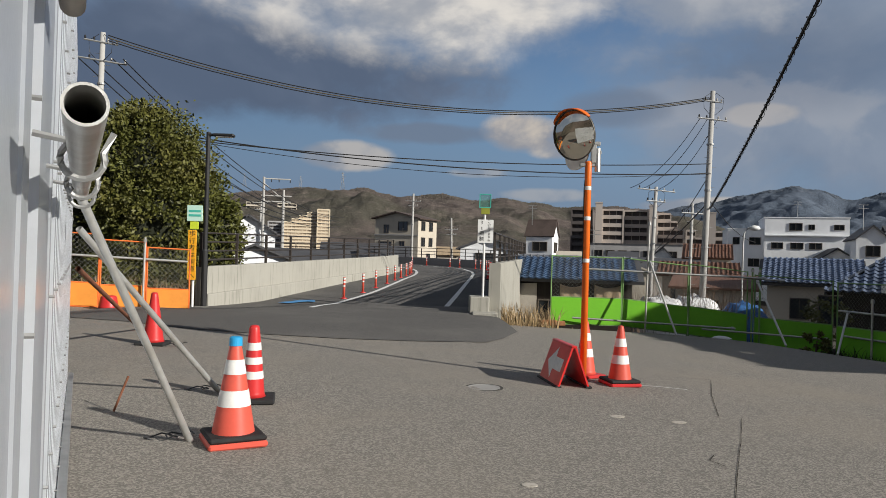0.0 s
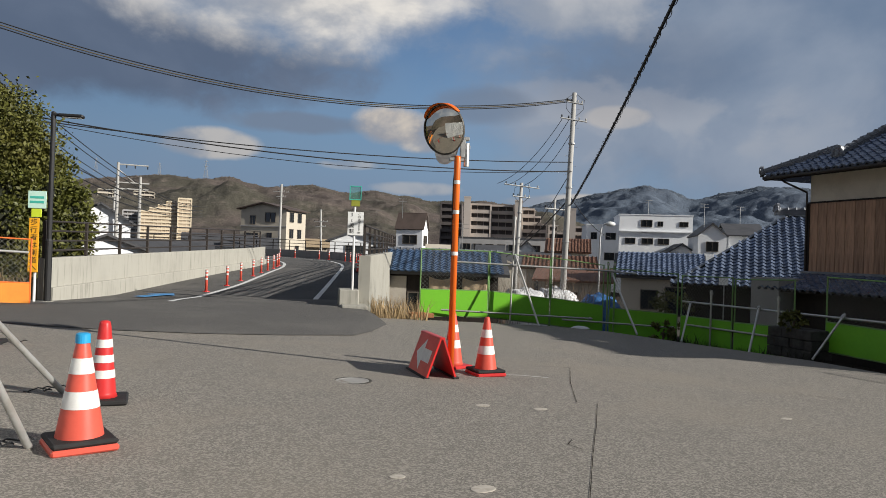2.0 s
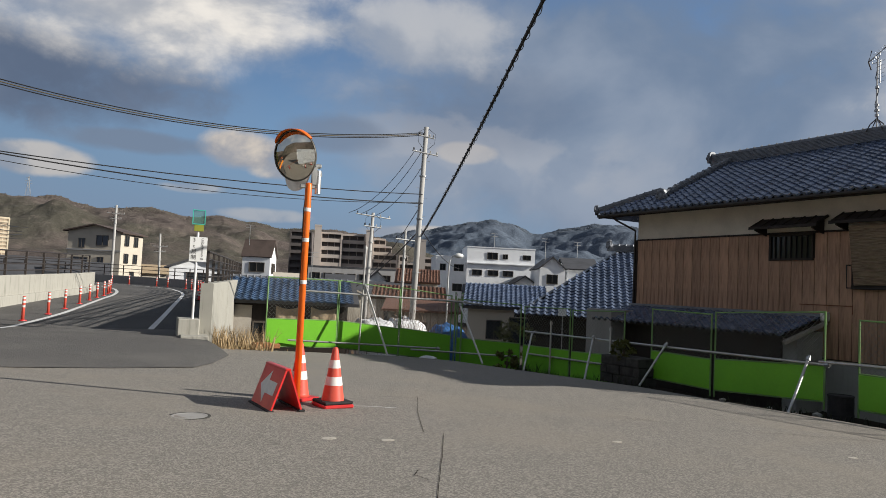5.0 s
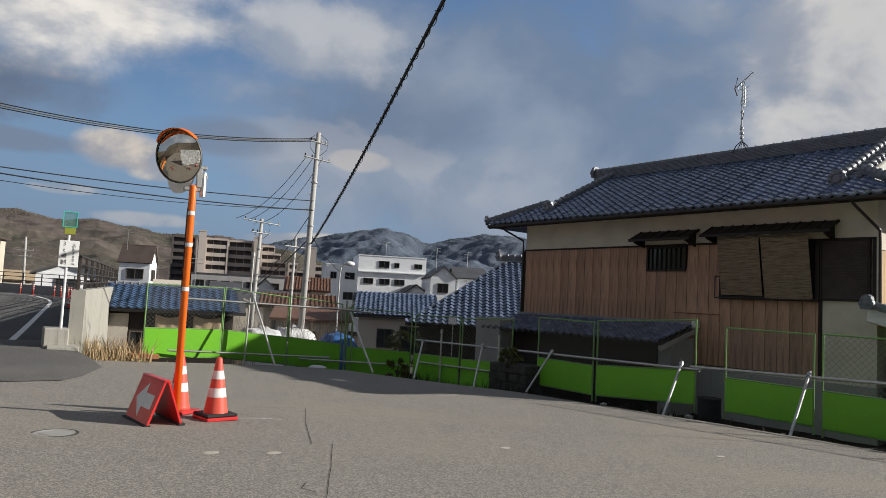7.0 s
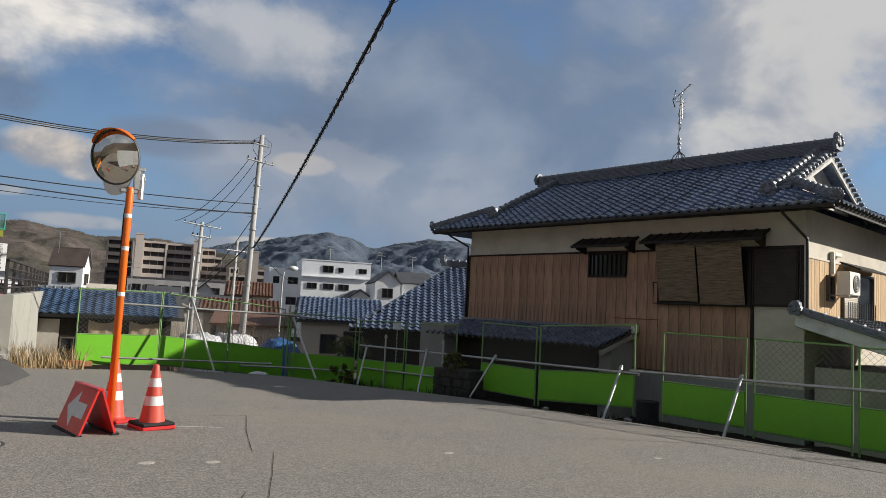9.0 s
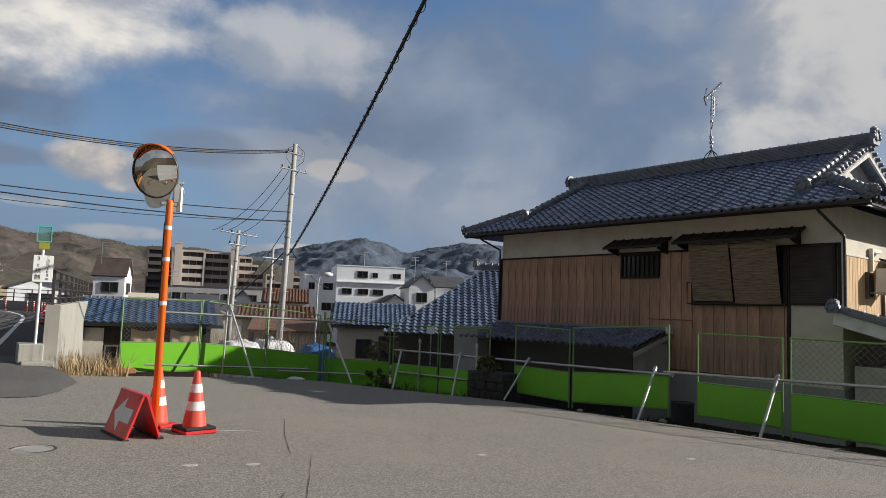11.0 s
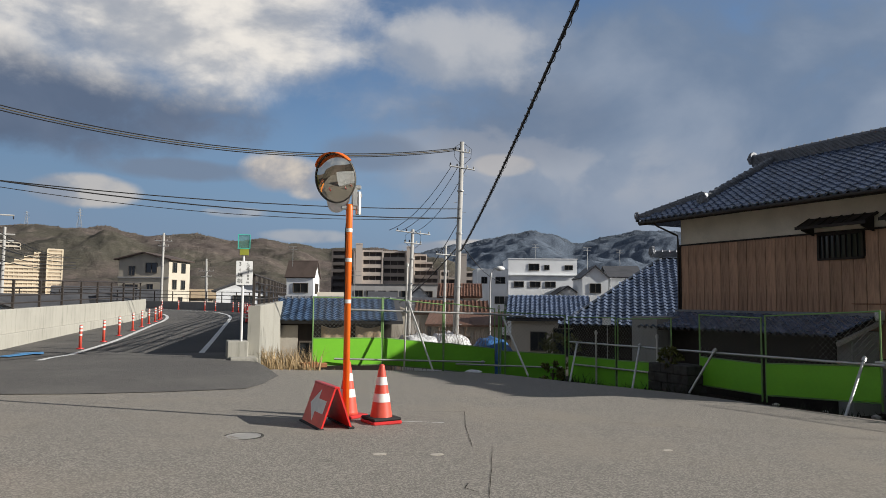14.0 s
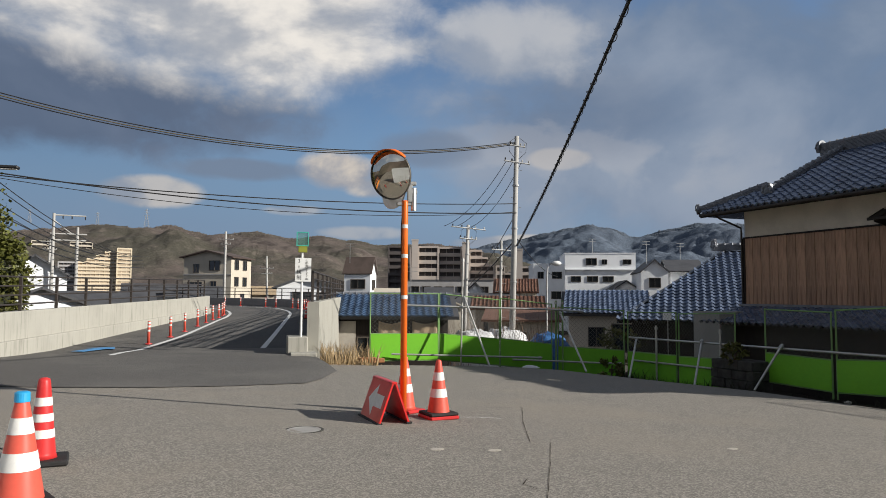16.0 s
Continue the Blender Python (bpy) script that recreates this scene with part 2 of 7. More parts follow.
M = dict(
    plaza=asphalt("old_grey_asphalt", (0.312, 0.284, 0.248), (0.147, 0.136, 0.120), (0.260, 0.228, 0.186), 260, 0.55),
    tar=asphalt("new_asphalt", (0.075, 0.073, 0.072), (0.037, 0.037, 0.038), (0.10, 0.095, 0.09), 260, 0.45),
    tar2=asphalt("apron_asphalt", (0.132, 0.123, 0.114), (0.075, 0.072, 0.068), (0.15, 0.141, 0.128), 260, 0.6),
    line=material("road_paint_white", (0.634, 0.634, 0.616), 0.6, vary=0.2, grain=30, blotch=5),
    bluepaint=material("road_paint_blue", (0.063, 0.243, 0.495), 0.6, vary=0.3, grain=30, blotch=6),
    conc=concrete("parapet_concrete", (0.345, 0.332, 0.290), 0.95),
    conc2=concrete("grey_concrete", (0.30, 0.29, 0.275), 0.4),
    pole=concrete("pole_concrete", (0.40, 0.39, 0.37), 0.25),
    soil=material("dry_soil", (0.036, 0.029, 0.023), 0.95, vary=0.5, grain=12, blotch=0.8, bump=0.6, bump_scale=14, spec=0.1),
    town=material("town_ground", (0.16, 0.145, 0.125), 0.95, vary=0.5, grain=0.6, blotch=0.03, bump=0.2, bump_scale=2, spec=0.1),
    orange=material("cone_orange", (0.588, 0.091, 0.060), 0.42, vary=0.22, grain=18, blotch=5, bump=0.05, dark=(0.48, 0.072, 0.050)),
    red=material("cone_red", (0.533, 0.030, 0.030), 0.40, vary=0.22, grain=18, blotch=5, bump=0.05),
    redsign=material("sign_red", (0.60, 0.028, 0.025), 0.35, vary=0.2, grain=20, blotch=4, bump=0.05),
    reflect=material("reflective_white", (0.671, 0.662, 0.636), 0.5, vary=0.16, grain=60, blotch=8, bump=0.05),
    rubber=material("black_rubber", (0.022, 0.021, 0.021), 0.75, vary=0.35, grain=40, blotch=6),
    cyan=plain("blue_tape", (0.02, 0.30, 0.58), 0.45),
    polorange=material("pole_orange", (0.740, 0.146, 0.017), 0.32, vary=0.14, grain=12, blotch=3, bump=0.04),
    galv=material("galvanised_steel", (0.46, 0.46, 0.45), 0.42, 0.75, vary=0.25, grain=14, blotch=5, bump=0.06),
    pipe=material("scaffold_pipe", (0.52, 0.52, 0.50), 0.42, 0.6, vary=0.30, grain=20, blotch=6, bump=0.1, dark=(0.36, 0.33, 0.29)),
    rust=material("rusty_steel", (0.22, 0.085, 0.045), 0.85, 0.1, vary=0.5, grain=30, blotch=7, bump=0.4),
    black=plain("black_paint", (0.02, 0.02, 0.021), 0.45),
    bronze=plain("dark_brown_paint", (0.035, 0.028, 0.024), 0.5),
    white=material("white_enamel", (0.80, 0.83, 0.87), 0.18, vary=0.10, grain=10, blotch=1.6, bump=0.04),
    signwhite=plain("sign_white", (0.704, 0.704, 0.686), 0.5),
    yellow=plain("sign_yellow", (0.86, 0.40, 0.02), 0.5),
    ink=plain("sign_ink", (0.015, 0.015, 0.015), 0.6),
    lime=material("fence_lime", (0.168, 0.48, 0.030), 0.42, vary=0.18, grain=16, blotch=1.7, bump=0.0, dark=(0.125, 0.38, 0.03)),
    greenpost=material("fence_post_green", (0.17, 0.33, 0.10), 0.5, vary=0.3, grain=16, blotch=3, bump=0.06, dark=(0.16, 0.2, 0.1)),
    wire=material("galvanised_wire", (0.22, 0.22, 0.20), 0.5, 0.6, vary=0.2, bump=0.0),
    orangesheet=material("orange_sheet", (0.689, 0.252, 0.038), 0.5, vary=0.18, grain=14, blotch=1.5, bump=0.08),
    orangepost=material("orange_post", (0.75, 0.16, 0.03), 0.5, vary=0.2, grain=14, blotch=3),
    plaster=material("cream_plaster", (0.58, 0.52, 0.43), 0.9, vary=0.2, grain=30, blotch=1.2, bump=0.15),
    greyplaster=material("grey_mortar", (0.44, 0.40, 0.345), 0.9, vary=0.35, grain=30, blotch=1.2, bump=0.2),
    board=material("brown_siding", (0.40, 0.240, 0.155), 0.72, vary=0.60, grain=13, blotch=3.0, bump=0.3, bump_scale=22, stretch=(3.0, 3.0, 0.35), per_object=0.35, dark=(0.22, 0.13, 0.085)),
    # lit copy of the brown siding, sun brightness in its base colour
    boardlit=material("sunlit_siding", (0.574, 0.385, 0.205), 0.75, vary=0.30, grain=9, blotch=3.0, bump=0.3, bump_scale=22, stretch=(3.0, 3.0, 0.35), per_object=0.25),
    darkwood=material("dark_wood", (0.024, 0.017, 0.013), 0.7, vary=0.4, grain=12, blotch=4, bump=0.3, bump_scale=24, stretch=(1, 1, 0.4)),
    shutter=material("brown_shutter", (0.075, 0.060, 0.050), 0.55, vary=0.25, grain=10, blotch=3),
    reed=material("reed_blind", (0.25, 0.185, 0.125), 0.85, vary=0.5, grain=60, blotch=14, bump=0.5, bump_scale=90, stretch=(0.25, 0.25, 3.0), dark=(0.11, 0.078, 0.050)),
    tile=material("grey_smoked_tile", (0.190, 0.238, 0.345), 0.26, 0.35, vary=0.30, grain=16, blotch=2.2, bump=0.10, per_object=0.45, per_island=0.45, spec=0.75),
    ridge=material("pale_ridge_tile", (0.185, 0.195, 0.215), 0.45, 0.15, vary=0.35, grain=14, blotch=3, bump=0.12, per_island=0.25),
    bluetile=material("blue_glazed_tile", (0.060, 0.105, 0.185), 0.32, vary=0.35, grain=16, blotch=1.2, bump=0.1, per_island=0.4, spec=0.6),
    mortar=material("white_mortar", (0.62, 0.60, 0.55), 0.85, vary=0.3, grain=30, blotch=3, bump=0.2),
    tarp=material("beige_tarp", (0.40, 0.30, 0.19), 0.7, vary=0.3, grain=8, blotch=3, bump=0.3, bump_scale=8),
    whitetarp=material("white_sheet", (0.72, 0.72, 0.72), 0.6, vary=0.2, grain=8, blotch=3, bump=0.3, bump_scale=8),
    bluetarp=material("blue_tarp", (0.035, 0.12, 0.30), 0.5, vary=0.35, grain=8, blotch=3, bump=0.4, bump_scale=8),
    stucco_white=material("white_render", (0.80, 0.81, 0.82), 0.85, vary=0.12, grain=20, blotch=0.5, bump=0.1),
    stucco_cream=material("cream_render", (0.506, 0.451, 0.368), 0.85, vary=0.16, grain=20, blotch=0.5, bump=0.1),
    stucco_grey=material("grey_render", (0.36, 0.35, 0.345), 0.85, vary=0.2, grain=20, blotch=0.5, bump=0.1),
    apartment=material("apartment_tile", (0.50, 0.435, 0.385), 0.8, vary=0.15, grain=4, blotch=0.15, bump=0.0),
    # walls of the dark block; elsewhere stands for shade in balcony recesses
    apartdark=material("dark_flats_and_recess_shade", (0.13, 0.112, 0.105), 0.8, vary=0.25, grain=0.8, blotch=0.15, bump=0.0),
    # the flats' cream, darkened for the shade in their balcony recesses
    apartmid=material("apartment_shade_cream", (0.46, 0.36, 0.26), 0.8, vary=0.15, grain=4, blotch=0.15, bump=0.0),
    darkbrownroof=material("dark_brown_roof", (0.085, 0.062, 0.052), 0.7, vary=0.35, grain=4, blotch=0.8, bump=0.3, bump_scale=5),
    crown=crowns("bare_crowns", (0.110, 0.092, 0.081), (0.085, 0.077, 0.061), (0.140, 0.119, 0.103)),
    # blue-grey aerial haze mixed into the far crowns' base colours
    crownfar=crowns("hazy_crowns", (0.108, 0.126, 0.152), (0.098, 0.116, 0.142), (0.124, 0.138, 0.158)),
    apartcream=material("apartment_cream", (0.671, 0.568, 0.413), 0.8, vary=0.12, grain=4, blotch=0.15, bump=0.0),
    brownroof=material("brown_roof", (0.17, 0.088, 0.060), 0.75, vary=0.35, grain=4, blotch=0.8, bump=0.3, bump_scale=5, stretch=(1, 1, 1)),
    greyroof=material("dark_roof", (0.075, 0.075, 0.080), 0.6, vary=0.35, grain=4, blotch=0.8, bump=0.3, bump_scale=5),
    glass=material("dark_window_glass", (0.02, 0.024, 0.028), 0.08, vary=0.1, grain=2, blotch=1, bump=0.0, spec=0.8),
    alu=plain("bronze_aluminium", (0.10, 0.085, 0.07), 0.4),
    mirror=None,
    rimgrey=plain("dark_rim", (0.10, 0.09, 0.075), 0.5),
    greenglass=material("tinted_plate", (0.10, 0.26, 0.22), 0.3, vary=0.2, grain=12, blotch=5, bump=0.0),
    teal=plain("teal_paint", (0.06, 0.42, 0.34), 0.5),
    tealwhite=plain("pale_green_paint", (0.50, 0.72, 0.62), 0.5),
    limeplate=plain("yellow_green_paint", (0.55, 0.66, 0.04), 0.5),
    olive=plain("olive_paint", (0.24, 0.25, 0.03), 0.55),
    darkstone=material("mossy_block", (0.075, 0.072, 0.066), 0.95, vary=0.5, grain=30, blotch=5, bump=0.5, bump_scale=30, spec=0.1),
    leaf=material("evergreen_leaf", (0.080, 0.086, 0.017), 0.55, vary=0.3, grain=3, blotch=0.6, bump=0.0, per_island=0.7, dark=(0.115, 0.100, 0.024)),
    bark=material("bark", (0.10, 0.075, 0.055), 0.9, vary=0.4, grain=20, blotch=5, bump=0.6, bump_scale=20),
    straw=material("dry_grass", (0.361, 0.258, 0.138), 0.9, vary=0.3, grain=20, blotch=3, bump=0.0, per_island=0.6),
    # dark weeds; also colours the shade filling inside the tree crown
    weed=material("weeds_and_crown_shade", (0.024, 0.027, 0.014), 0.85, vary=0.3, grain=20, blotch=3, bump=0.0, per_island=0.6),
    twig=material("dry_twigs", (0.13, 0.085, 0.055), 0.9, vary=0.3, grain=20, blotch=3, bump=0.0, per_island=0.4),
    brick=material("brown_brick", (0.34, 0.15, 0.065), 0.85, vary=0.35, grain=30, blotch=8, bump=0.3),
    cable=plain("cable_black", (0.018, 0.018, 0.019), 0.55),
    cableyellow=plain("cable_cover_yellow", (0.10, 0.08, 0.045), 0.55),
    acwhite=plain("air_conditioner_white", (0.72, 0.70, 0.64), 0.5),
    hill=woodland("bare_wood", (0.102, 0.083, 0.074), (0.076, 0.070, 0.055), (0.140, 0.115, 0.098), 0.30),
    # distance haze put into this hill's base colours as blue-grey
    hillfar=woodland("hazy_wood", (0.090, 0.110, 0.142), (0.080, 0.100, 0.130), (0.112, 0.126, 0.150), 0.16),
)
M["greenglass"].node_tree.nodes["Principled BSDF"].inputs["Alpha"].default_value = 0.35
mm = bpy.data.materials.new("convex_mirror")
mm.use_nodes = True
mb = mm.node_tree.nodes["Principled BSDF"]
mb.inputs["Base Color"].default_value, mb.inputs["Metallic"].default_value, mb.inputs["Roughness"].default_value = (0.66, 0.63, 0.55, 1), 1.0, 0.035
M["mirror"] = mm

# ---- building helpers ----
def thing(name, m, label="", category="", group="", kind=""):
    """An empty at a thing's base, that its parts hang on."""
    ob = tagged(new(name), label, category, group, kind)
    ob.empty_display_size = 0.1
    ob.matrix_world = m if isinstance(m, Matrix) else Matrix.Translation(m)
    return ob


def part(name, bm, mat, parent=None, label="", smooth=False, kind="", category=""):
    """Links a bmesh (or a ready mesh) as one mesh object, under a thing or a part."""
    if isinstance(bm, bmesh.types.BMesh):
        me = bpy.data.meshes.new(name)
        bm.to_mesh(me)
        bm.free()
        me.materials.append(M[mat])
        if smooth:
            me.shade_smooth()
    else:
        me = bm
    ob = tagged(new(name, me), label, category, "", kind)
    if parent:
        ob.parent = parent
    return ob


def bmnew():
    return bmesh.new()


def box(bm, lo, hi, bevel=0.0):
    """A box from corner to corner, its edges bevelled where asked."""
    lo, hi = [min(a, b) for a, b in zip(lo, hi)], [max(a, b) for a, b in zip(lo, hi)]
    v = [bm.verts.new((x, y, z)) for x in (lo[0], hi[0]) for y in (lo[1], hi[1]) for z in (lo[2], hi[2])]
    fs = [bm.faces.new([v[i] for i in q]) for q in ((0, 1, 3, 2), (4, 6, 7, 5), (0, 4, 5, 1), (2, 3, 7, 6), (0, 2, 6, 4), (1, 5, 7, 3))]
    if bevel:
        es = list({e for f in fs for e in f.edges})
        bmesh.ops.bevel(bm, geom=es, offset=bevel, segments=1, affect="EDGES", profile=0.5)
    return bm


def frame_axes(d):
    d = Vector(d).normalized()
    a = Vector((0, 0, 1)) if abs(d.z) < 0.95 else Vector((1, 0, 0))
    s = d.cross(a).normalized()
    return s, s.cross(d).normalized()


def tube(bm, pts, r, seg=8, closed_ends=True, r_end=None):
    """A round bar along a line of points."""
    pts = [Vector(p) for p in pts]
    rings = []
    for i, p in enumerate(pts):
        d = pts[min(i + 1, len(pts) - 1)] - pts[max(i - 1, 0)]
        s, u = frame_axes(d)
        k = r if r_end is None else r + (r_end - r) * i / (len(pts) - 1)
        rings.append([bm.verts.new(p + (s * math.cos(a) + u * math.sin(a)) * k) for a in (2 * math.pi * j / seg for j in range(seg))])
    for a, b in zip(rings, rings[1:]):
        for j in range(seg):
            bm.faces.new((a[j], a[(j + 1) % seg], b[(j + 1) % seg], b[j]))
    if closed_ends:
        bm.faces.new(rings[0][::-1])
        bm.faces.new(rings[-1])
    return bm


def lathe(bm, profile, seg=24, centre=(0, 0), cap=True):
    """A turned shape about the z axis: (radius, z) from the bottom up."""
    rings = [[bm.verts.new((centre[0] + r * math.cos(2 * math.pi * j / seg), centre[1] + r * math.sin(2 * math.pi * j / seg), z)) for j in range(seg)] for r, z in profile]
    for a, b in zip(rings, rings[1:]):
        for j in range(seg):
            bm.faces.new((a[j], a[(j + 1) % seg], b[(j + 1) % seg], b[j]))
    if cap:
        bm.faces.new(rings[0][::-1])
        bm.faces.new(rings[-1])
    return bm


def prism(bm, poly, lo, hi, axis="z"):
    """A flat outline pulled out to a solid along an axis."""
    def at(p, h):
        return (p[0], p[1], h) if axis == "z" else (p[0], h, p[1]) if axis == "y" else (h, p[0], p[1])
    a, b = [bm.verts.new(at(p, lo)) for p in poly], [bm.verts.new(at(p, hi)) for p in poly]
    bm.faces.new(a)
    bm.faces.new(b[::-1])
    n = len(poly)
    for i in range(n):
        bm.faces.new((a[i], b[i], b[(i + 1) % n], a[(i + 1) % n]))
    bmesh.ops.recalc_face_normals(bm, faces=bm.faces)
    return bm


def slab(bm, quad, thick):
    """A plate: four corners and a thickness against its normal."""
    q = [Vector(p) for p in quad]
    n = (q[1] - q[0]).cross(q[3] - q[0]).normalized() * thick
    a, b = [bm.verts.new(p) for p in q], [bm.verts.new(p - n) for p in q]
    bm.faces.new(a)
    bm.faces.new(b[::-1])
    k = len(q)
    for i in range(k):
        bm.faces.new((a[i], b[i], b[(i + 1) % k], a[(i + 1) % k]))
    bmesh.ops.recalc_face_normals(bm, faces=bm.faces)
    return bm


def mesh_of(name, verts, faces, mat, smooth=False):
    me = bpy.data.meshes.new(name)
    me.from_pydata([tuple(v) for v in verts], [], [tuple(f) for f in faces])
    me.materials.append(M[mat])
    me.update()
    if smooth:
        me.shade_smooth()
    return me


def spot(azimuth, distance, z=0.0):
    """A place by its bearing from the standpoint, clockwise from +y in degrees."""
    return Vector((distance * math.sin(radians(azimuth)), distance * math.cos(radians(azimuth)), z))


def lerp(a, b, k):
    return a + (b - a) * k


def step(lo, hi, x):
    k = min(1.0, max(0.0, (x - lo) / (hi - lo)))
    return k * k * (3 - 2 * k)


def G(x, y):
    """Height of the yard, which falls gently to the right and ahead."""
    return 0.20 - 0.032 * x - 0.018 * y


def letters(name, text, size, mat, parent, m, spacing=1.0, label=""):
    """Writing as flat raised letters, one mesh."""
    cu = bpy.data.curves.new(name, "FONT")
    cu.body, cu.size, cu.align_x, cu.align_y, cu.extrude, cu.space_line = text, size, "CENTER", "CENTER", 0.0015, spacing
    tmp = new(name, cu)
    me = bpy.data.meshes.new_from_object(tmp.evaluated_get(bpy.context.evaluated_depsgraph_get()))
    bpy.data.objects.remove(tmp)
    bpy.data.curves.remove(cu)
    me.materials.clear()
    me.materials.append(M[mat])
    ob = part(name, me, mat, parent, label)
    ob.matrix_local = m
    return ob

# ---- ground, yard and road ----
PLAZA = [(-60, -45), (10.3, -45), (10.15, 4.3), (10.28, 6.4), (10.4, 7.9), (10.1, 9.9), (9.25, 11.9), (8.4, 14.2), (7.4, 16.2), (5.2, 16.9), (2.9, 17.0), (1.9, 16.4), (1.6, 15.2), (1.25, 18.2), (-5.6, 17.6), (-7.4, 15.2), (-60, 6.0)]
TOWN = -3.0


def inside(x, y, poly):
    c = False
    for (x0, y0), (x1, y1) in zip(poly, poly[1:] + poly[:1]):
        if (y0 > y) != (y1 > y) and x < (x1 - x0) * (y - y0) / (y1 - y0) + x0:
            c = not c
    return c


def off_plaza(x, y):
    """Distance outside the yard's outline, 0 within it."""
    if inside(x, y, PLAZA):
        return 0.0
    best = 1e9
    for (x0, y0), (x1, y1) in zip(PLAZA, PLAZA[1:] + PLAZA[:1]):
        dx, dy = x1 - x0, y1 - y0
        k = min(1, max(0, ((x - x0) * dx + (y - y0) * dy) / (dx * dx + dy * dy)))
        best = min(best, math.hypot(x - x0 - k * dx, y - y0 - k * dy))
    return best


def land(x, y):
    """Height of the open ground."""
    d = off_plaza(x, y)
    if d == 0:
        return G(x, y) - 0.06
    n = 0.05 * noise.noise((x * 0.9, y * 0.9, 0.3)) + 0.03 * noise.noise((x * 3, y * 3, 4.0))
    near = max(-1.2, min(0.6, G(x, y))) - 0.10 + n - 0.10 * step(0.0, 0.7, d)
    if x < -5.2 - 0.02 * y:
        return near                                            # bank on the tree's side
    if y < 19.5 - 0.0 * x and x > 9:
        return lerp(near, -0.80 + n, step(0.3, 1.2, d))        # yard of the timber house
    return lerp(near, TOWN + n, step(1.2, 4.5, d))


def spread(lo, hi, fine, grow=1.16):
    """Grid lines: even within lo..hi, then wider and wider to the skyline."""
    v = list(np.arange(lo, hi + fine * 0.5, fine))
    up, s = v[-1], fine
    while up < 4200:
        s *= grow
        up += s
        v.append(up)
    dn, s = v[0], fine
    while dn > -4200:
        s *= grow
        dn -= s
        v.insert(0, dn)
    return v


gx, gy = spread(-14, 20, 0.4, 1.22), spread(-4, 30, 0.4, 1.22)
gv = [(x, y, land(x, y) if -90 < x < 90 and -90 < y < 120 else (TOWN if y > -45 else -1.0)) for y in gy for x in gx]
nx = len(gx)
gf = [(j * nx + i, j * nx + i + 1, (j + 1) * nx + i + 1, (j + 1) * nx + i) for j in range(len(gy) - 1) for i in range(nx - 1)]
ground = tagged(new("ground", mesh_of("ground", gv, gf, "soil", True)), "bare brown soil running out to the town", "ground", kind="structure")


def sheet(name, rows, mat, label, category, lift=0.0, kind="structure", thick=0.0):
    """A strip of paving: rows of places across it, one row after another."""
    v, f, k = [], [], len(rows[0])
    for r in rows:
        for x, y, z in r:
            v.append((x, y, z + lift))
    for j in range(len(rows) - 1):
        for i in range(k - 1):
            f.append((j * k + i, j * k + i + 1, (j + 1) * k + i + 1, (j + 1) * k + i))
    return tagged(new(name, mesh_of(name, v, f, mat)), label, category, kind=kind)


# the yard: one sheet inside its outline, with a broken edge along the right
def plaza_edge(y):
    """Where the paving ends on the right."""
    pts = [(-45, 10.05), (4.5, 9.92), (6.4, 9.84), (7.5, 9.72), (8.6, 9.45), (11.6, 9.0), (14.3, 7.75), (16.2, 7.0), (16.75, 6.2)]
    for (y0, x0), (y1, x1) in zip(pts, pts[1:]):
        if y <= y1:
            return lerp(x0, x1, (y - y0) / (y1 - y0)) + 0.05 * noise.noise((0, y * 2.2, 1.0)) + 0.02 * noise.noise((0, y * 9, 1.0))
    return pts[-1][1]


yard_rows = []
for y in [-40, -20, -8, -3] + [k * 0.5 for k in range(-2, 34)]:
    left = -40.0 if y < 6 else max(-40.0, -7.2 - (14.8 - y) * 4.0) if y < 14.8 else -6.6
    right = plaza_edge(y)
    yard_rows.append([(x, y, G(x, y)) for x in np.linspace(left, right, 40)])
yard_rows.append([(x, 16.9, G(x, 16.9)) for x in np.linspace(-6.0, 5.6, 40)])
sheet("pavement", yard_rows, "plaza", "old sunlit grey asphalt yard with cracks", "pavement")

# apron of newer asphalt, laid over the yard up to the bridge
AP = [(-7.0, 12.45), (-5.4, 12.3), (-4.2, 11.75), (-2.85, 11.56), (-1.65, 11.6), (-0.4, 11.9), (0.8, 12.4), (1.15, 13.2), (1.62, 15.0)]
apron = []
for x, y in AP:
    far_x, far_y = lerp(-5.5, 1.2, (x + 7.0) / 8.62), 20.3
    apron.append([(lerp(x, far_x, k), lerp(y, far_y, k), lerp(G(x, y) + 0.006, 0.0, step(0, 1, k)) + 0.035 * math.sin(math.pi * min(1, k * 2))) for k in (0, 0.03, 0.1, 0.2, 0.35, 0.5, 0.65, 0.8, 1.0)])
sheet("pavement", apron, "tar2", "smooth darker asphalt apron at the bridge ramp", "pavement", 0.004)

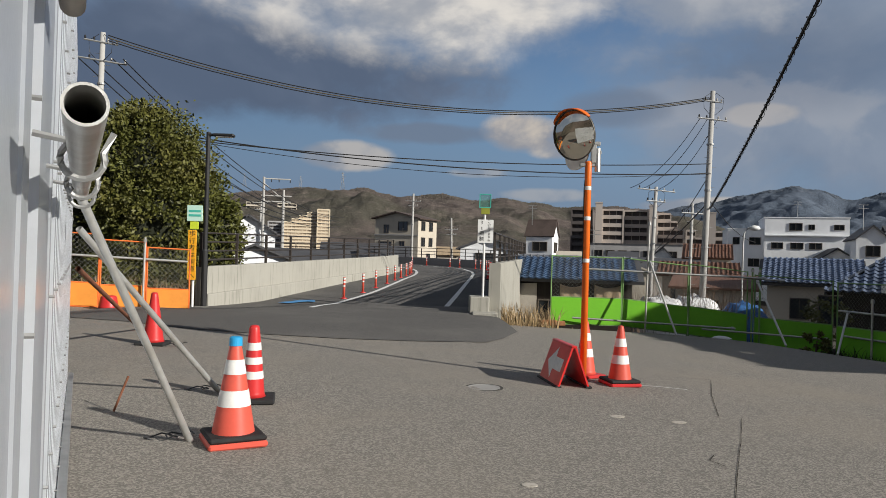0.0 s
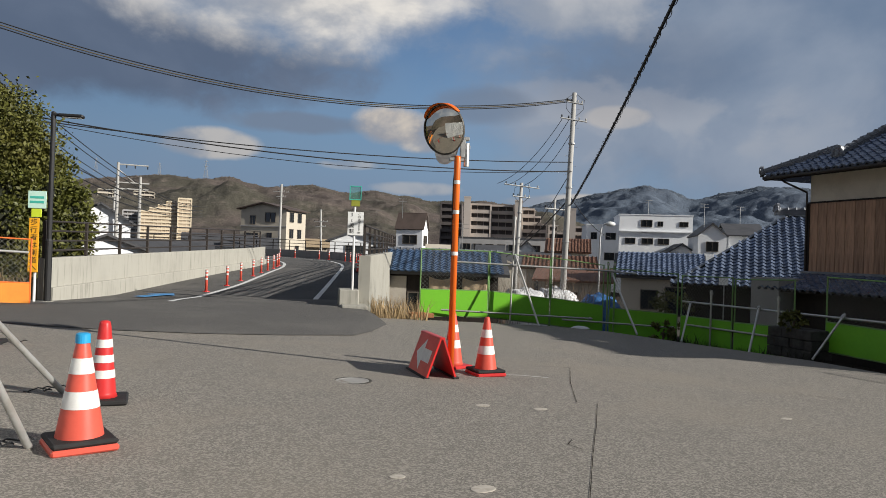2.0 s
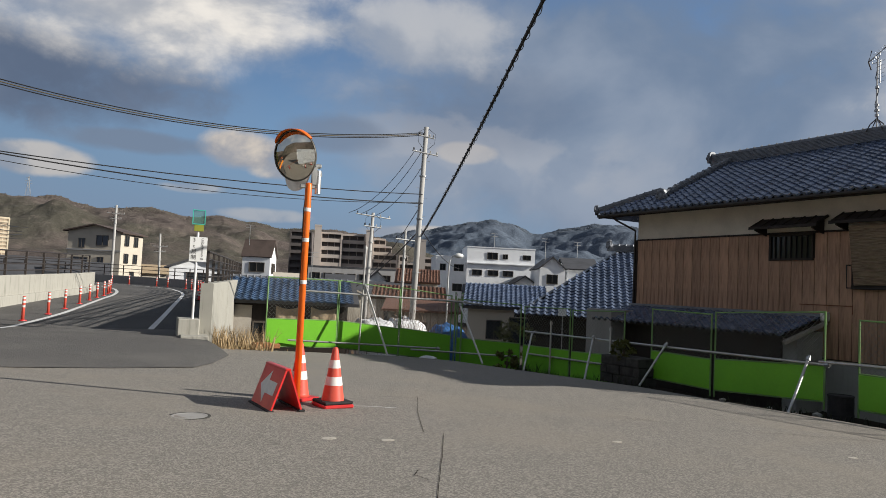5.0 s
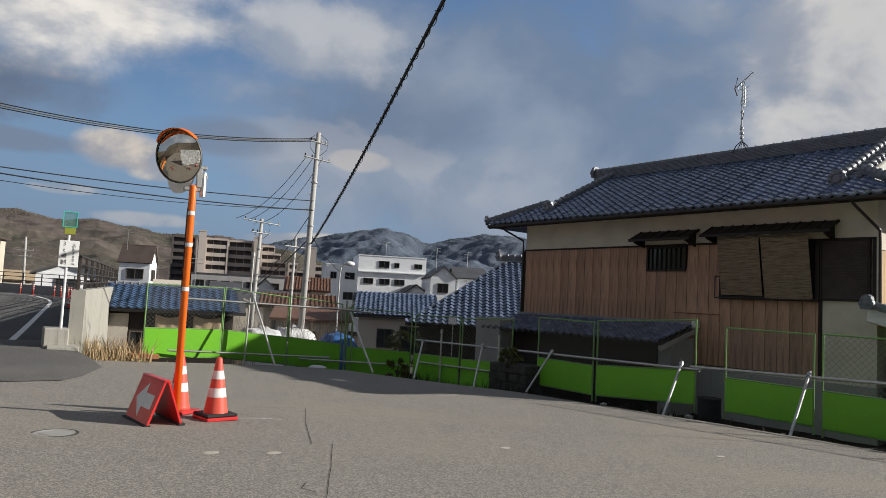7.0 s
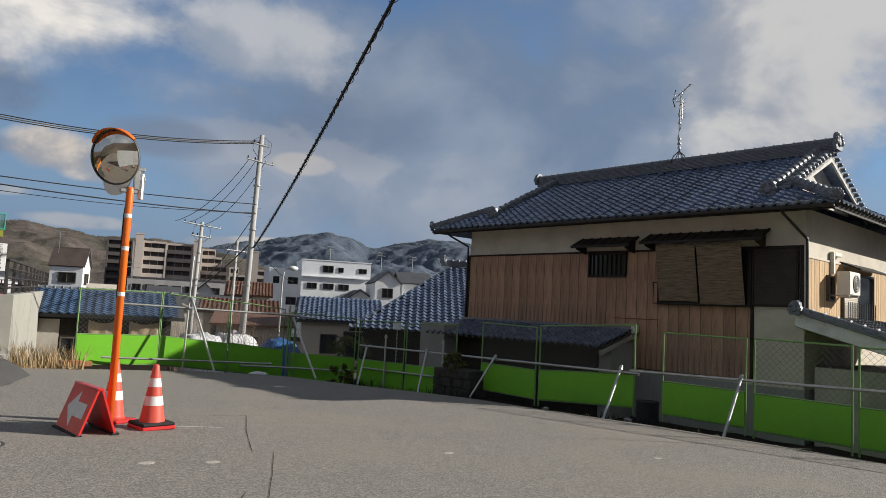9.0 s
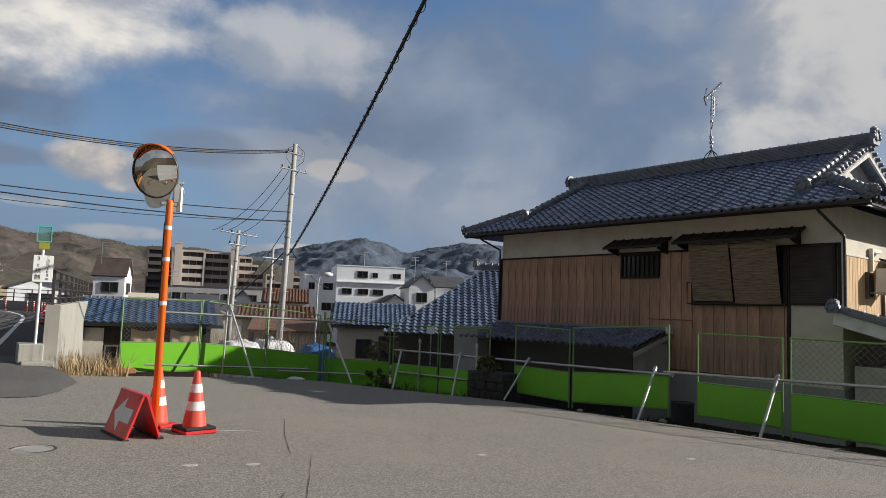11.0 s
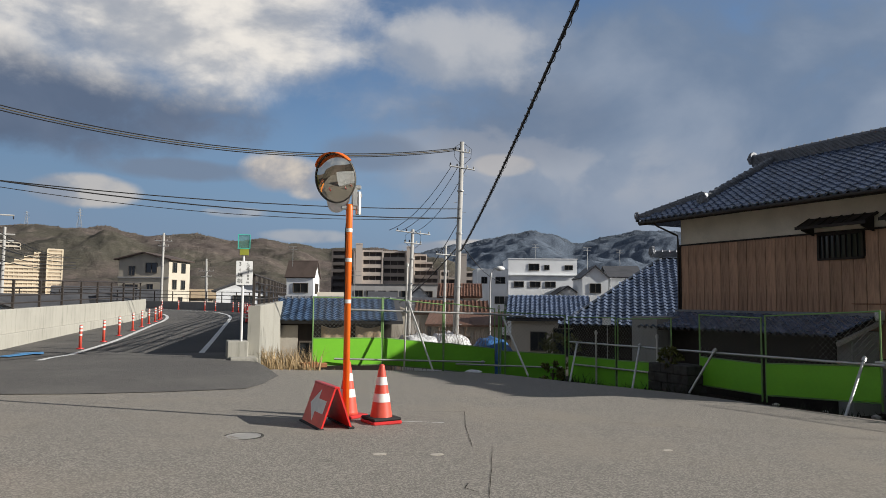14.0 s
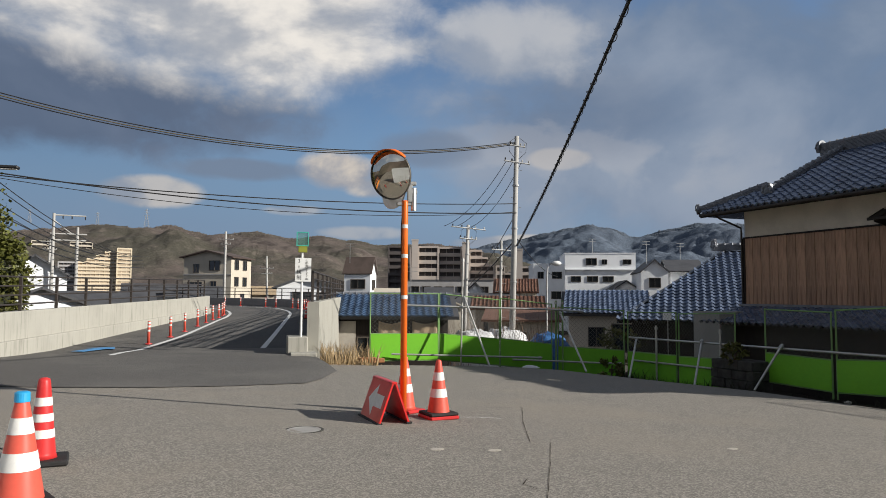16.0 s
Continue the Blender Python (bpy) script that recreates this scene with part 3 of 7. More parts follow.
# stations along the ramp: left edge, left line, right line, right edge, height
ST = [((-5.5, 20.2), (-3.0, 20.2), (0.15, 20.2), (1.5, 20.2), 0.0), ((-4.6, 24), (-2.38, 24), (0.50, 24), (2.05, 24), 0.12),
      ((-3.95, 28), (-2.0, 28), (0.85, 28), (2.65, 28), 0.24), ((-3.3, 32), (-1.7, 32), (1.18, 32), (3.3, 32), 0.34), ((-2.7, 36), (-1.42, 36), (1.5, 36), (3.9, 36), 0.42),
      ((-2.4, 40), (-1.45, 40), (1.72, 40), (4.4, 40), 0.50), ((-2.6, 43.5), (-1.9, 44), (1.55, 44.5), (4.3, 45.5), 0.56), ((-3.9, 46.5), (-3.1, 47.2), (0.6, 49), (2.8, 51), 0.62),
      ((-8, 50), (-7.3, 51), (-4.5, 54.5), (-3, 57), 0.72), ((-18, 55), (-17.6, 56.2), (-16, 60.5), (-15, 63), 0.82), ((-40, 62), (-40, 63), (-40, 68), (-40, 71), 0.9)]


def smooth_stations(n=6):
    out = []
    for i in range(len(ST) - 1):
        p = [ST[max(0, i - 1)], ST[i], ST[i + 1], ST[min(len(ST) - 1, i + 2)]]
        for j in range(n):
            t = j / n
            w = (-t / 2 + t * t - t ** 3 / 2, 1 - 2.5 * t * t + 1.5 * t ** 3, t / 2 + 2 * t * t - 1.5 * t ** 3, -t * t / 2 + t ** 3 / 2)
            row = [tuple(sum(w[k] * p[k][c][d] for k in range(4)) for d in range(2)) for c in range(4)]
            out.append((*row, sum(w[k] * p[k][4] for k in range(4))))
    return out + [ST[-1]]


SS = smooth_stations()


def lane(a, b, ka=0.0, kb=1.0, n=4):
    return [[(lerp(s[a][0], s[b][0], k), lerp(s[a][1], s[b][1], k), s[4]) for k in np.linspace(ka, kb, n)] for s in SS]


sheet("road", lane(0, 1), "tar2", "grey asphalt walkway beside the parapet", "road", 0.0)


def split(i):
    """Share of the lane's width at which the darkest strip begins."""
    return lerp(0.56, 0.97, step(0, 1, i / 38))


for ka, kb, mat_, lab in ((0, None, "tar2", "grey asphalt lane rising and bending away"), (None, 1, "tar", "newest dark asphalt strip of the lane")):
    sheet("road", [[(lerp(s[1][0], s[2][0], k), lerp(s[1][1], s[2][1], k), s[4]) for k in np.linspace(split(i) if ka is None else ka, split(i) if kb is None else kb, 5)] for i, s in enumerate(SS)], mat_, lab, "road", 0.0)
sheet("road", lane(2, 3), "tar", "dark new asphalt verge of the lane", "road", 0.0)


def road_line(a, b, k, width, name="road_marking"):
    rows = []
    for s in SS:
        dx, dy = s[b][0] - s[a][0], s[b][1] - s[a][1]
        n = math.hypot(dx, dy)
        x, y = s[a][0] + dx * k, s[a][1] + dy * k
        rows.append([(x - dx / n * width / 2, y - dy / n * width / 2, s[4] + 0.008), (x + dx / n * width / 2, y + dy / n * width / 2, s[4] + 0.008)])
    return rows


lead = [[(-3.58, 17.85, 0.0), (-3.42, 17.85, 0.0)], [(-3.3, 19.0, 0.02), (-3.15, 19.0, 0.02)]]
r1 = road_line(1, 2, 0.0, 0.15)
sheet("road_marking", [[(x, y, z + 0.012) for x, y, z in r] for r in lead] + r1, "line", "white painted edge line of the lane", "road marking")
sheet("road_marking", road_line(1, 2, 1.0, 0.15)[0:], "line", "white painted edge line of the lane", "road marking")
# dark tyre marks swept across the lane
for k, w in ((0.16, 0.07), (0.36, 0.08), (0.58, 0.07), (0.80, 0.08)):
    rows = []
    for i, s in enumerate(SS[1:42]):
        kk = lerp(k * 0.62 - 0.06, split(i) * (0.55 + k * 0.42), step(0, 1, i / 36))
        x, y = lerp(s[1][0], s[2][0], max(0.01, kk)), lerp(s[1][1], s[2][1], max(0.01, kk))
        rows.append([(x - w, y, s[4] + 0.005), (x + w, y, s[4] + 0.005)])
    sheet("tyre_mark", rows, "tar", "dark tyre mark curving along the lane", "tyre mark")
# blue painted arrow on the walkway
bm = bmnew()
prism(bm, [(-0.75, -0.16), (0.2, -0.16), (0.2, -0.42), (0.85, 0.0), (0.2, 0.42), (0.2, 0.16), (-0.75, 0.16)], 0.0, 0.004)
ob = part("road_marking", bm, "bluepaint", None, "blue painted arrow on the grey walkway", kind="structure", category="road marking")
ob.matrix_world = pose(-4.05, 20.1, 0.040, 0.9, 0, 68)

# cracks, joints and patches in the yard
def seam(pts, w, mat, label, lift=0.004, wob=0.02):
    fine = []
    for (x0, y0), (x1, y1) in zip(pts, pts[1:]):
        n = max(2, int(math.hypot(x1 - x0, y1 - y0) / 0.08))
        fine += [(lerp(x0, x1, i / n), lerp(y0, y1, i / n)) for i in range(n)]
    fine.append(pts[-1])
    rows = []
    for i, (x, y) in enumerate(fine):
        a, b = fine[max(0, i - 1)], fine[min(len(fine) - 1, i + 1)]
        d = Vector((b[0] - a[0], b[1] - a[1])).normalized()
        o = wob * noise.noise((x * 6, y * 6, 7))
        ww = w * (0.55 + 0.9 * abs(noise.noise((x * 11, y * 11, 2))))
        rows.append([(x - d.y * (s * ww + o), y + d.x * (s * ww + o), G(x, y) + lift) for s in (-0.5, 0.5)])
    return sheet("crack", rows, mat, label, "crack")


seam([(3.0, 9.33), (3.55, 9.30), (3.05, 7.95), (2.66, 6.75)], 0.008, "soil", "thin dark crack round a paving patch", wob=0.006)
seam([(2.85, 6.68), (2.45, 5.75), (2.05, 4.85), (1.55, 3.7), (0.9, 2.2)], 0.007, "soil", "thin dark crack running through the yard", wob=0.004)
seam([(2.02, 5.2), (1.93, 5.05), (1.98, 4.9)], 0.009, "soil", "short dark crack in the asphalt")
seam([(5.2, 8.2), (7.3, 6.7), (9.4, 5.6), (10.1, 5.2)], 0.022, "plaza", "old sealed joint along the yard's edge", wob=0.04)
seam([(2.34, 8.44), (2.62, 8.42), (2.9, 8.32)], 0.022, "line", "worn white paint mark beside the cone", wob=0.01)
for x, y, sx, sy, a in ((1.62, 6.45, 0.07, 0.05, 0), (2.15, 6.35, 0.07, 0.045, 8), (1.02, 3.98, 0.08, 0.06, 20), (4.6, 6.2, 0.06, 0.04, 5), (6.9, 5.3, 0.06, 0.04, 0), (0.55, 4.2, 0.05, 0.04, 0)):
    bm = bmnew()
    lathe(bm, [(1.0, 0.0), (0.97, 0.004), (0.6, 0.005)], 14)
    ob = part("pavement_patch", bm, "greyplaster", None, "small pale mortar patch set in the asphalt", kind="structure", category="patch")
    ob.matrix_world = Matrix.Translation((x, y, G(x, y) + 0.002)) @ pose(0, 0, 0, 0, 0, a) @ Matrix.Diagonal((sx, sy, 1, 1))
cover = thing("manhole_cover", (0.48, 7.62, G(0.48, 7.62)), "worn round iron cover level with the asphalt", "manhole cover")
bm = bmnew()
lathe(bm, [(0.175, -0.01), (0.175, 0.006), (0.15, 0.006), (0.148, 0.003), (0.0001, 0.003)], 28)
part("lid", bm, "conc2", cover)
bm = bmnew()
lathe(bm, [(0.205, -0.01), (0.205, 0.005), (0.18, 0.005), (0.18, -0.01)], 28, cap=False)
part("rim", bm, "darkstone", cover)

# ---- parapets of the bridge ramp ----
def wall_run(name, pts, tops, bottoms, thick, mat, label, side=1):
    """A cast wall along a line; its thickness lies to one side."""
    v, f = [], []
    n = len(pts)
    for i, (x, y) in enumerate(pts):
        a, b = pts[max(0, i - 1)], pts[min(n - 1, i + 1)]
        d = Vector((b[0] - a[0], b[1] - a[1])).normalized()
        ox, oy = -d.y * thick * side, d.x * thick * side
        v += [(x, y, bottoms[i]), (x, y, tops[i] - 0.02), (x + ox * 0.06, y + oy * 0.06, tops[i]), (x + ox * 0.94, y + oy * 0.94, tops[i]), (x + ox, y + oy, tops[i] - 0.02), (x + ox, y + oy, bottoms[i])]
    for i in range(n - 1):
        for k in range(5):
            f.append((i * 6 + k, i * 6 + k + 1, i * 6 + k + 7, i * 6 + k + 6))
    f += [tuple(range(6)), tuple(range(6 * n - 1, 6 * n - 7, -1))]
    me = mesh_of(name, v, f, mat)
    bm = bmnew()
    bm.from_mesh(me)
    bmesh.ops.recalc_face_normals(bm, faces=bm.faces)
    bm.to_mesh(me)
    bm.free()
    return me


LP = [(-5.72, 17.15), (-5.35, 19.5), (-4.95, 22), (-4.47, 25), (-3.98, 28), (-3.35, 32), (-2.75, 36), (-2.55, 38.5), (-2.5, 40)]
lt = [1.02 + 0.33 * (y - 17.15) / 18.85 for _, y in LP]
parl = thing("parapet", (0, 0, 0), "sunlit pale concrete parapet with rain streaks and a plinth", "parapet", kind="structure")
part("wall", wall_run("wall", LP, lt, [-0.4] * len(LP), 0.25, "conc", "", 1), "conc", parl)
part("plinth", wall_run("plinth", [(x + 0.09, y - 0.02) for x, y in LP], [t - 0.66 for t in lt], [-0.4] * len(LP), 0.09, "conc", "", 1), "conc", parl)
RP = [(1.22, 18.55), (1.75, 22), (2.25, 25), (2.85, 29), (3.6, 33.8), (4.3, 38), (4.7, 42)]
rt = [1.29 + 0.12 * (y - 18.55) / 16 for _, y in RP]
parr = thing("parapet", (0, 0, 0), "tall pale concrete wing wall of the ramp", "parapet", kind="structure")
part("wall", wall_run("wall", RP, rt, [TOWN - 0.2] * len(RP), 0.30, "conc", "", -1), "conc", parr)
bm = bmnew()
box(bm, (0.72, 18.1, -0.25), (1.22, 19.0, 0.42), 0.02)
part("end_block", bm, "conc", parr)
bm = bmnew()
box(bm, (0.78, 17.75, -0.4), (1.42, 18.5, 0.05), 0.02)
part("footing", bm, "conc", parr)
BP = [(s[3][0], s[3][1]) for s in SS[26:]]
parb = thing("parapet", (0, 0, 0), "low grey concrete kerb wall round the far bend", "parapet", kind="structure")
part("wall", wall_run("wall", BP, [s[4] + 0.55 for s in SS[26:]], [-3.0] * len(BP), 0.25, "conc2", "", -1), "conc2", parb)
# banks under the ramp, so that it stands on earth
sheet("embankment", [[(s[0][0] - 0.2, s[0][1], s[4] - 0.05), (s[0][0] - 5, s[0][1] + 1, TOWN)] for s in SS[5:]], "soil", "earth bank below the ramp", "embankment")


def railing(pts, height, gap, rails, label):
    """Dark steel railing of posts and level bars, along the top of a wall."""
    rail = thing("railing", pts[0], label, "railing", "railings on the bridge")
    o = Vector(pts[0])
    length = [0.0]
    for a, b in zip(pts, pts[1:]):
        length.append(length[-1] + (Vector(b) - Vector(a)).length)

    def along(s):
        for i in range(len(pts) - 1):
            if s <= length[i + 1] + 1e-6:
                return Vector(pts[i]).lerp(Vector(pts[i + 1]), (s - length[i]) / (length[i + 1] - length[i])) - o
        return Vector(pts[-1]) - o
    n = int(length[-1] / gap)
    bm = bmnew()
    box(bm, (-0.035, -0.035, -0.01), (0.035, 0.035, height), 0.006)
    first = part("post", bm, "bronze", rail)
    first.location = along(0)
    for i in range(1, n + 1):
        c = part("post", first.data, "bronze", rail)
        c.location = along(i * gap)
    for h in rails:
        bm = bmnew()
        tube(bm, [along(i * gap) + Vector((0, 0, h)) for i in range(n + 1)], 0.024, 6)
        part("bar", bm, "bronze", rail)
    return rail


railing([(x - 0.125, y, t) for (x, y), t in zip(LP, lt)], 0.82, 1.95, (0.16, 0.38, 0.60, 0.82), "dark brown steel railing on the concrete parapet")
railing([(x + 0.15, y + 0.35, t) for (x, y), t in zip(RP, rt)], 0.80, 1.95, (0.16, 0.38, 0.60, 0.80), "dark brown steel railing on the wing wall")
railing([(x, y, s[4] + 0.55) for (x, y), s in zip(BP, SS[26:])], 0.75, 1.6, (0.25, 0.5, 0.75), "dark railing round the far bend")

# ---- roof tiles ----
def tile_mesh(name, mat, w=0.27, d=0.25, rise=0.062):
    """One wave-shaped clay roof tile with a thick front lip; x across, y up the slope."""
    xs = np.linspace(0, w * 1.06, 7)
    hs = [rise * (0.5 + 0.5 * math.cos(2 * math.pi * (x / w) * 0.92)) ** 1.3 for x in xs]
    v = [(x, 0.0, h + 0.038) for x, h in zip(xs, hs)] + [(x, d * 1.12, h) for x, h in zip(xs, hs)] + [(x, 0.004, h - 0.016) for x, h in zip(xs, hs)]
    f = []
    for i in range(6):
        f += [(i, i + 1, 8 + i, 7 + i), (14 + i, 15 + i, i + 1, i)]
    return mesh_of(name, v, f, mat, False)


def tiled_slope(parent, mat, origin, across, up, rows, span, singles=None, w=0.27, d=0.235):
    """Lays tiles on a slope. span(y) gives the reach across at the distance y up the slope; tiles in the stretch
    'singles' are parts of their own, the others one joined part."""
    X, Y = Vector(across).normalized(), Vector(up).normalized()
    Z = X.cross(Y)
    base = Matrix((X, Y, Z)).transposed().to_4x4()
    base.translation = Vector(origin)
    one = tile_mesh("tile", mat, w, d)
    pv = [v.co.copy() for v in one.vertices]
    pf = [tuple(p.vertices) for p in one.polygons]
    V, F, made = [], [], 0
    for r in range(rows):
        a, b = span(r * d)
        k = math.ceil(a / w - 1e-6)
        while (k + 0.6) * w <= b:
            x = k * w
            jit = 0.006 * math.sin(k * 12.9898 + r * 78.233)
            m = base @ Matrix.Translation((x, r * d + jit, 0.003 * math.sin(k * 3.1 + r * 5.7)))
            if singles and singles[0] <= x <= singles[1] and made < 290:
                ob = part("tile", one, mat, parent)
                ob.matrix_local = m
                made += 1
            else:
                n = len(V)
                V += [m @ p for p in pv]
                F += [tuple(n + i for i in q) for q in pf]
            k += 1
    if F:
        part("tiles", mesh_of("tiles", V, F, mat), mat, parent, kind="stuff")


CAPS = {}


def ridge_run(parent, pts, layers=4, w=0.22, name="ridge", cap=True):
    """A roof ridge: a stepped stack of flat courses under a row of half-round caps."""
    P = [Vector(p) for p in pts]
    up = Vector((0, 0, 1))
    for a, b in zip(P, P[1:]):
        s = (b - a).cross(up).normalized()
        prof = []
        for i in range(layers):
            ww = w * (1.0 - 0.05 * i) / 2
            prof += [(ww - 0.014, 0.045 * i), (ww, 0.045 * i + 0.012), (ww, 0.045 * i + 0.040), (ww - 0.014, 0.045 * i + 0.045)]
        prof = prof + [(-x, z) for x, z in prof[::-1]]
        bm = bmnew()
        ra, rb = [[bm.verts.new(e + s * x + up * z) for x, z in prof] for e in (a, b)]
        n = len(prof)
        for i in range(n):
            bm.faces.new((ra[i], ra[(i + 1) % n], rb[(i + 1) % n], rb[i]))
        bm.faces.new(ra)
        bm.faces.new(rb[::-1])
        bmesh.ops.recalc_face_normals(bm, faces=bm.faces)
        part(name, bm, "ridge", parent, "stacked pale grey ridge tiles")
        if not cap:
            continue
        if "cap" not in CAPS:
            bm = bmnew()
            prev = []
            for y, r in ((0.0, 0.084), (0.030, 0.112), (0.060, 0.080), (0.31, 0.073)):
                ring = [bm.verts.new((math.cos(t) * r, y, math.sin(t) * r)) for t in np.linspace(0, math.pi, 8)]
                if prev:
                    for k in range(7):
                        bm.faces.new((prev[k], prev[k + 1], ring[k + 1], ring[k]))
                else:
                    bm.faces.new(ring)
                prev = ring
            me = bpy.data.meshes.new("ridge_cap")
            bm.to_mesh(me)
            bm.free()
            me.materials.append(M["ridge"])
            CAPS["cap"] = me
        d = (b - a).normalized()
        u = s.cross(d).normalized()
        L = (b - a).length
        n = max(1, round(L / 0.29))
        for i in range(n):
            ob = part("ridge_cap", CAPS["cap"], "ridge", parent)
            m = Matrix((s, d, u)).transposed().to_4x4()
            m.translation = a.lerp(b, i / n) + up * 0.045 * layers
            ob.matrix_local = m


def end_tile(parent, at, facing, size=0.26):
    """The ornamental plate that closes a ridge: a stepped shield with a flat round boss."""
    bm = bmnew()
    prism(bm, [(-0.5, -0.55), (0.5, -0.55), (0.62, -0.2), (0.48, 0.15), (0.42, 0.5), (0.16, 0.66), (-0.16, 0.66), (-0.42, 0.5), (-0.48, 0.15), (-0.62, -0.2)], -0.07 / size, 0.03 / size)
    for v in bm.verts:
        v.co *= size
    lathe(bm, [(size * 0.33, 0.02), (size * 0.34, 0.05), (size * 0.27, 0.07), (size * 0.24, 0.055), (0.001, 0.06)], 16)
    for q in range(7):               # curled lobes round the boss
        t = math.pi * (q / 6) - 0.0
        c = Vector((math.cos(t) * size * 0.50, math.sin(t) * size * 0.50 - 0.02, 0.03))
        bmesh.ops.create_icosphere(bm, subdivisions=2, radius=size * (0.15 if q % 2 else 0.19), matrix=Matrix.Translation(c) @ Matrix.Diagonal((1, 1, 0.8, 1)))
    ob = part("ridge_end", bm, "ridge", parent, "carved end tile with a round boss")
    f = Vector(facing).normalized()
    s = Vector((0, 0, 1)).cross(f).normalized()
    ob.matrix_local = Matrix.Translation(at) @ Matrix((s, Vector((0, 0, 1)), f)).transposed().to_4x4()
    return ob


# ---- the timber house ----
# local axes: x along its street wall, y into the house, z up from its yard
HA = radians(83)
hx, hy = Vector((math.cos(HA), -math.sin(HA), 0)), Vector((math.sin(HA), math.cos(HA), 0))
HZ = -0.85
hm = Matrix((hx, hy, Vector((0, 0, 1)))).transposed().to_4x4()
hm.translation = hx * -17.8 + hy * 17.6 + Vector((0, 0, HZ))
HS = 0.84                                          # built to its true size, seen from the eye
hm = Matrix.Translation((0, 0, EYE)) @ Matrix.Scale(HS, 4) @ Matrix.Translation((0, 0, -EYE)) @ hm
house = thing("house", hm, "old two-storey timber-clad house with a grey tiled hip-and-gable roof", "house")
HL, HD = 11.2, 7.0


def hz(z):
    return z - HZ


bm = bmnew()
box(bm, (0, 0.02, -0.5), (HL, HD, hz(4.30)))
part("wall", bm, "plaster", house, "cream plaster upper wall in shade")
bm = bmnew()
box(bm, (-0.03, -0.03, -0.5), (HL + 0.03, 0.0, hz(0.02)))
box(bm, (HL, -0.03, -0.5), (HL + 0.03, HD, hz(0.02)))
part("base_wall", bm, "conc2", house, "dark grey mortar plinth")
# upright boards of the street wall, with narrow shadow gaps
edges = []
x = 0.02
while x < 9.96:
    w = 0.335 if x < 7.2 else 0.31
    edges.append((x, min(x + w, 9.96)))
    x += w
boards = {}
for a, b in edges:
    low = 1.14 if a < 5.5 else 0.12
    top = 3.36
    cuts = [(low, top)]
    if 5.0 < (a + b) / 2 < 6.36:
        cuts = [(low, 2.70)]
    if 7.45 < (a + b) / 2 < 10.2:
        cuts = [(low, 1.98)]
    for lo, hi in cuts:
        key = (round(b - a, 3), lo, hi)
        if key not in boards:
            bm = bmnew()
            box(bm, (0.008, -0.022, 0), (b - a - 0.004, 0.012, hi - lo), 0.004)
            me = bpy.data.meshes.new("board")
            bm.to_mesh(me)
            bm.free()
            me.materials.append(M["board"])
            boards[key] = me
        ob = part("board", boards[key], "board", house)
        ob.location = (a, 0, hz(lo))
bm = bmnew()
box(bm, (0, -0.004, hz(0.1)), (9.96, 0.018, hz(3.37)))
part("backing", bm, "darkwood", house)
bm = bmnew()
box(bm, (-0.02, -0.05, hz(3.36)), (HL + 0.05, 0.01, hz(3.41)), 0.006)
part("trim", bm, "darkwood", house)
bm = bmnew()
box(bm, (-0.05, -0.045, hz(1.10)), (0.05, 0.02, hz(3.36)), 0.006)
part("corner_post", bm, "darkwood", house)
bm = bmnew()
box(bm, (9.94, -0.05, hz(0.1)), (10.02, 0.02, hz(1.98)), 0.006)
part("corner_post", bm, "darkwood", house)
bm = bmnew()
box(bm, (HL - 0.09, -0.05, hz(1.95)), (HL + 0.05, 0.02, hz(3.36)), 0.006)
part("corner_post", bm, "darkwood", house)
bm = bmnew()
box(bm, (10.02, -0.012, 0), (HL, 0.016, hz(1.96)))
part("plaster_panel", bm, "plaster", house, "cream mortar panel")
# boards of the lit end wall; their paler colour holds the sunlight
for i in range(42):
    y0 = 0.02 + i * 0.166
    for lo, hi in (((1.35, 1.62), (2.95, 3.12)) if 2.27 < y0 < 4.72 else ((1.35, 3.12),)):
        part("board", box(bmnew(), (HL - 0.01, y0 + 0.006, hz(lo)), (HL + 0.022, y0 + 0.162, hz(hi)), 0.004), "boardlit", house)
bm = bmnew()
box(bm, (HL + 0.0, 0.0, hz(3.12)), (HL + 0.04, HD, hz(3.17)), 0.006)
part("trim", bm, "plaster", house)
part("corner_trim", box(bmnew(), (HL + 0.0, -0.055, hz(1.5)), (HL + 0.05, 0.02, hz(3.6)), 0.004), "plaster", house, "pale corner strip")

# small barred window
win = part("window", box(bmnew(), (5.12, -0.01, hz(2.70)), (6.30, 0.03, hz(3.30))), "glass", house, "small dark barred window")
bm = bmnew()
for lo, hi in (((5.06, -0.07, hz(2.64)), (5.12, 0.02, hz(3.36))), ((6.30, -0.07, hz(2.64)), (6.36, 0.02, hz(3.36))), ((5.06, -0.07, hz(2.64)), (6.36, 0.02, hz(2.70))), ((5.06, -0.07, hz(3.30)), (6.36, 0.02, hz(3.355)))):
    box(bm, lo, hi, 0.004)
part("window_frame", bm, "darkwood", win)
for i in range(7):
    part("window_bar", box(bmnew(), (5.22 + i * 0.155, -0.055, hz(2.70)), (5.25 + i * 0.155, -0.03, hz(3.30))), "darkwood", win)


def awning(x0, x1, z_top, reach, label):
    """A small wooden hood: a sloping boarded top on brackets, with a front board."""
    aw = part("awning", slab(bmnew(), [(x0, -reach, hz(z_top - 0.26)), (x1, -reach, hz(z_top - 0.26)), (x1, -0.02, hz(z_top)), (x0, -0.02, hz(z_top))], 0.035), "darkwood", house, label)
    bm = bmnew()
    box(bm, (x0 - 0.02, -reach - 0.03, hz(z_top - 0.33)), (x1 + 0.02, -reach, hz(z_top - 0.25)), 0.006)
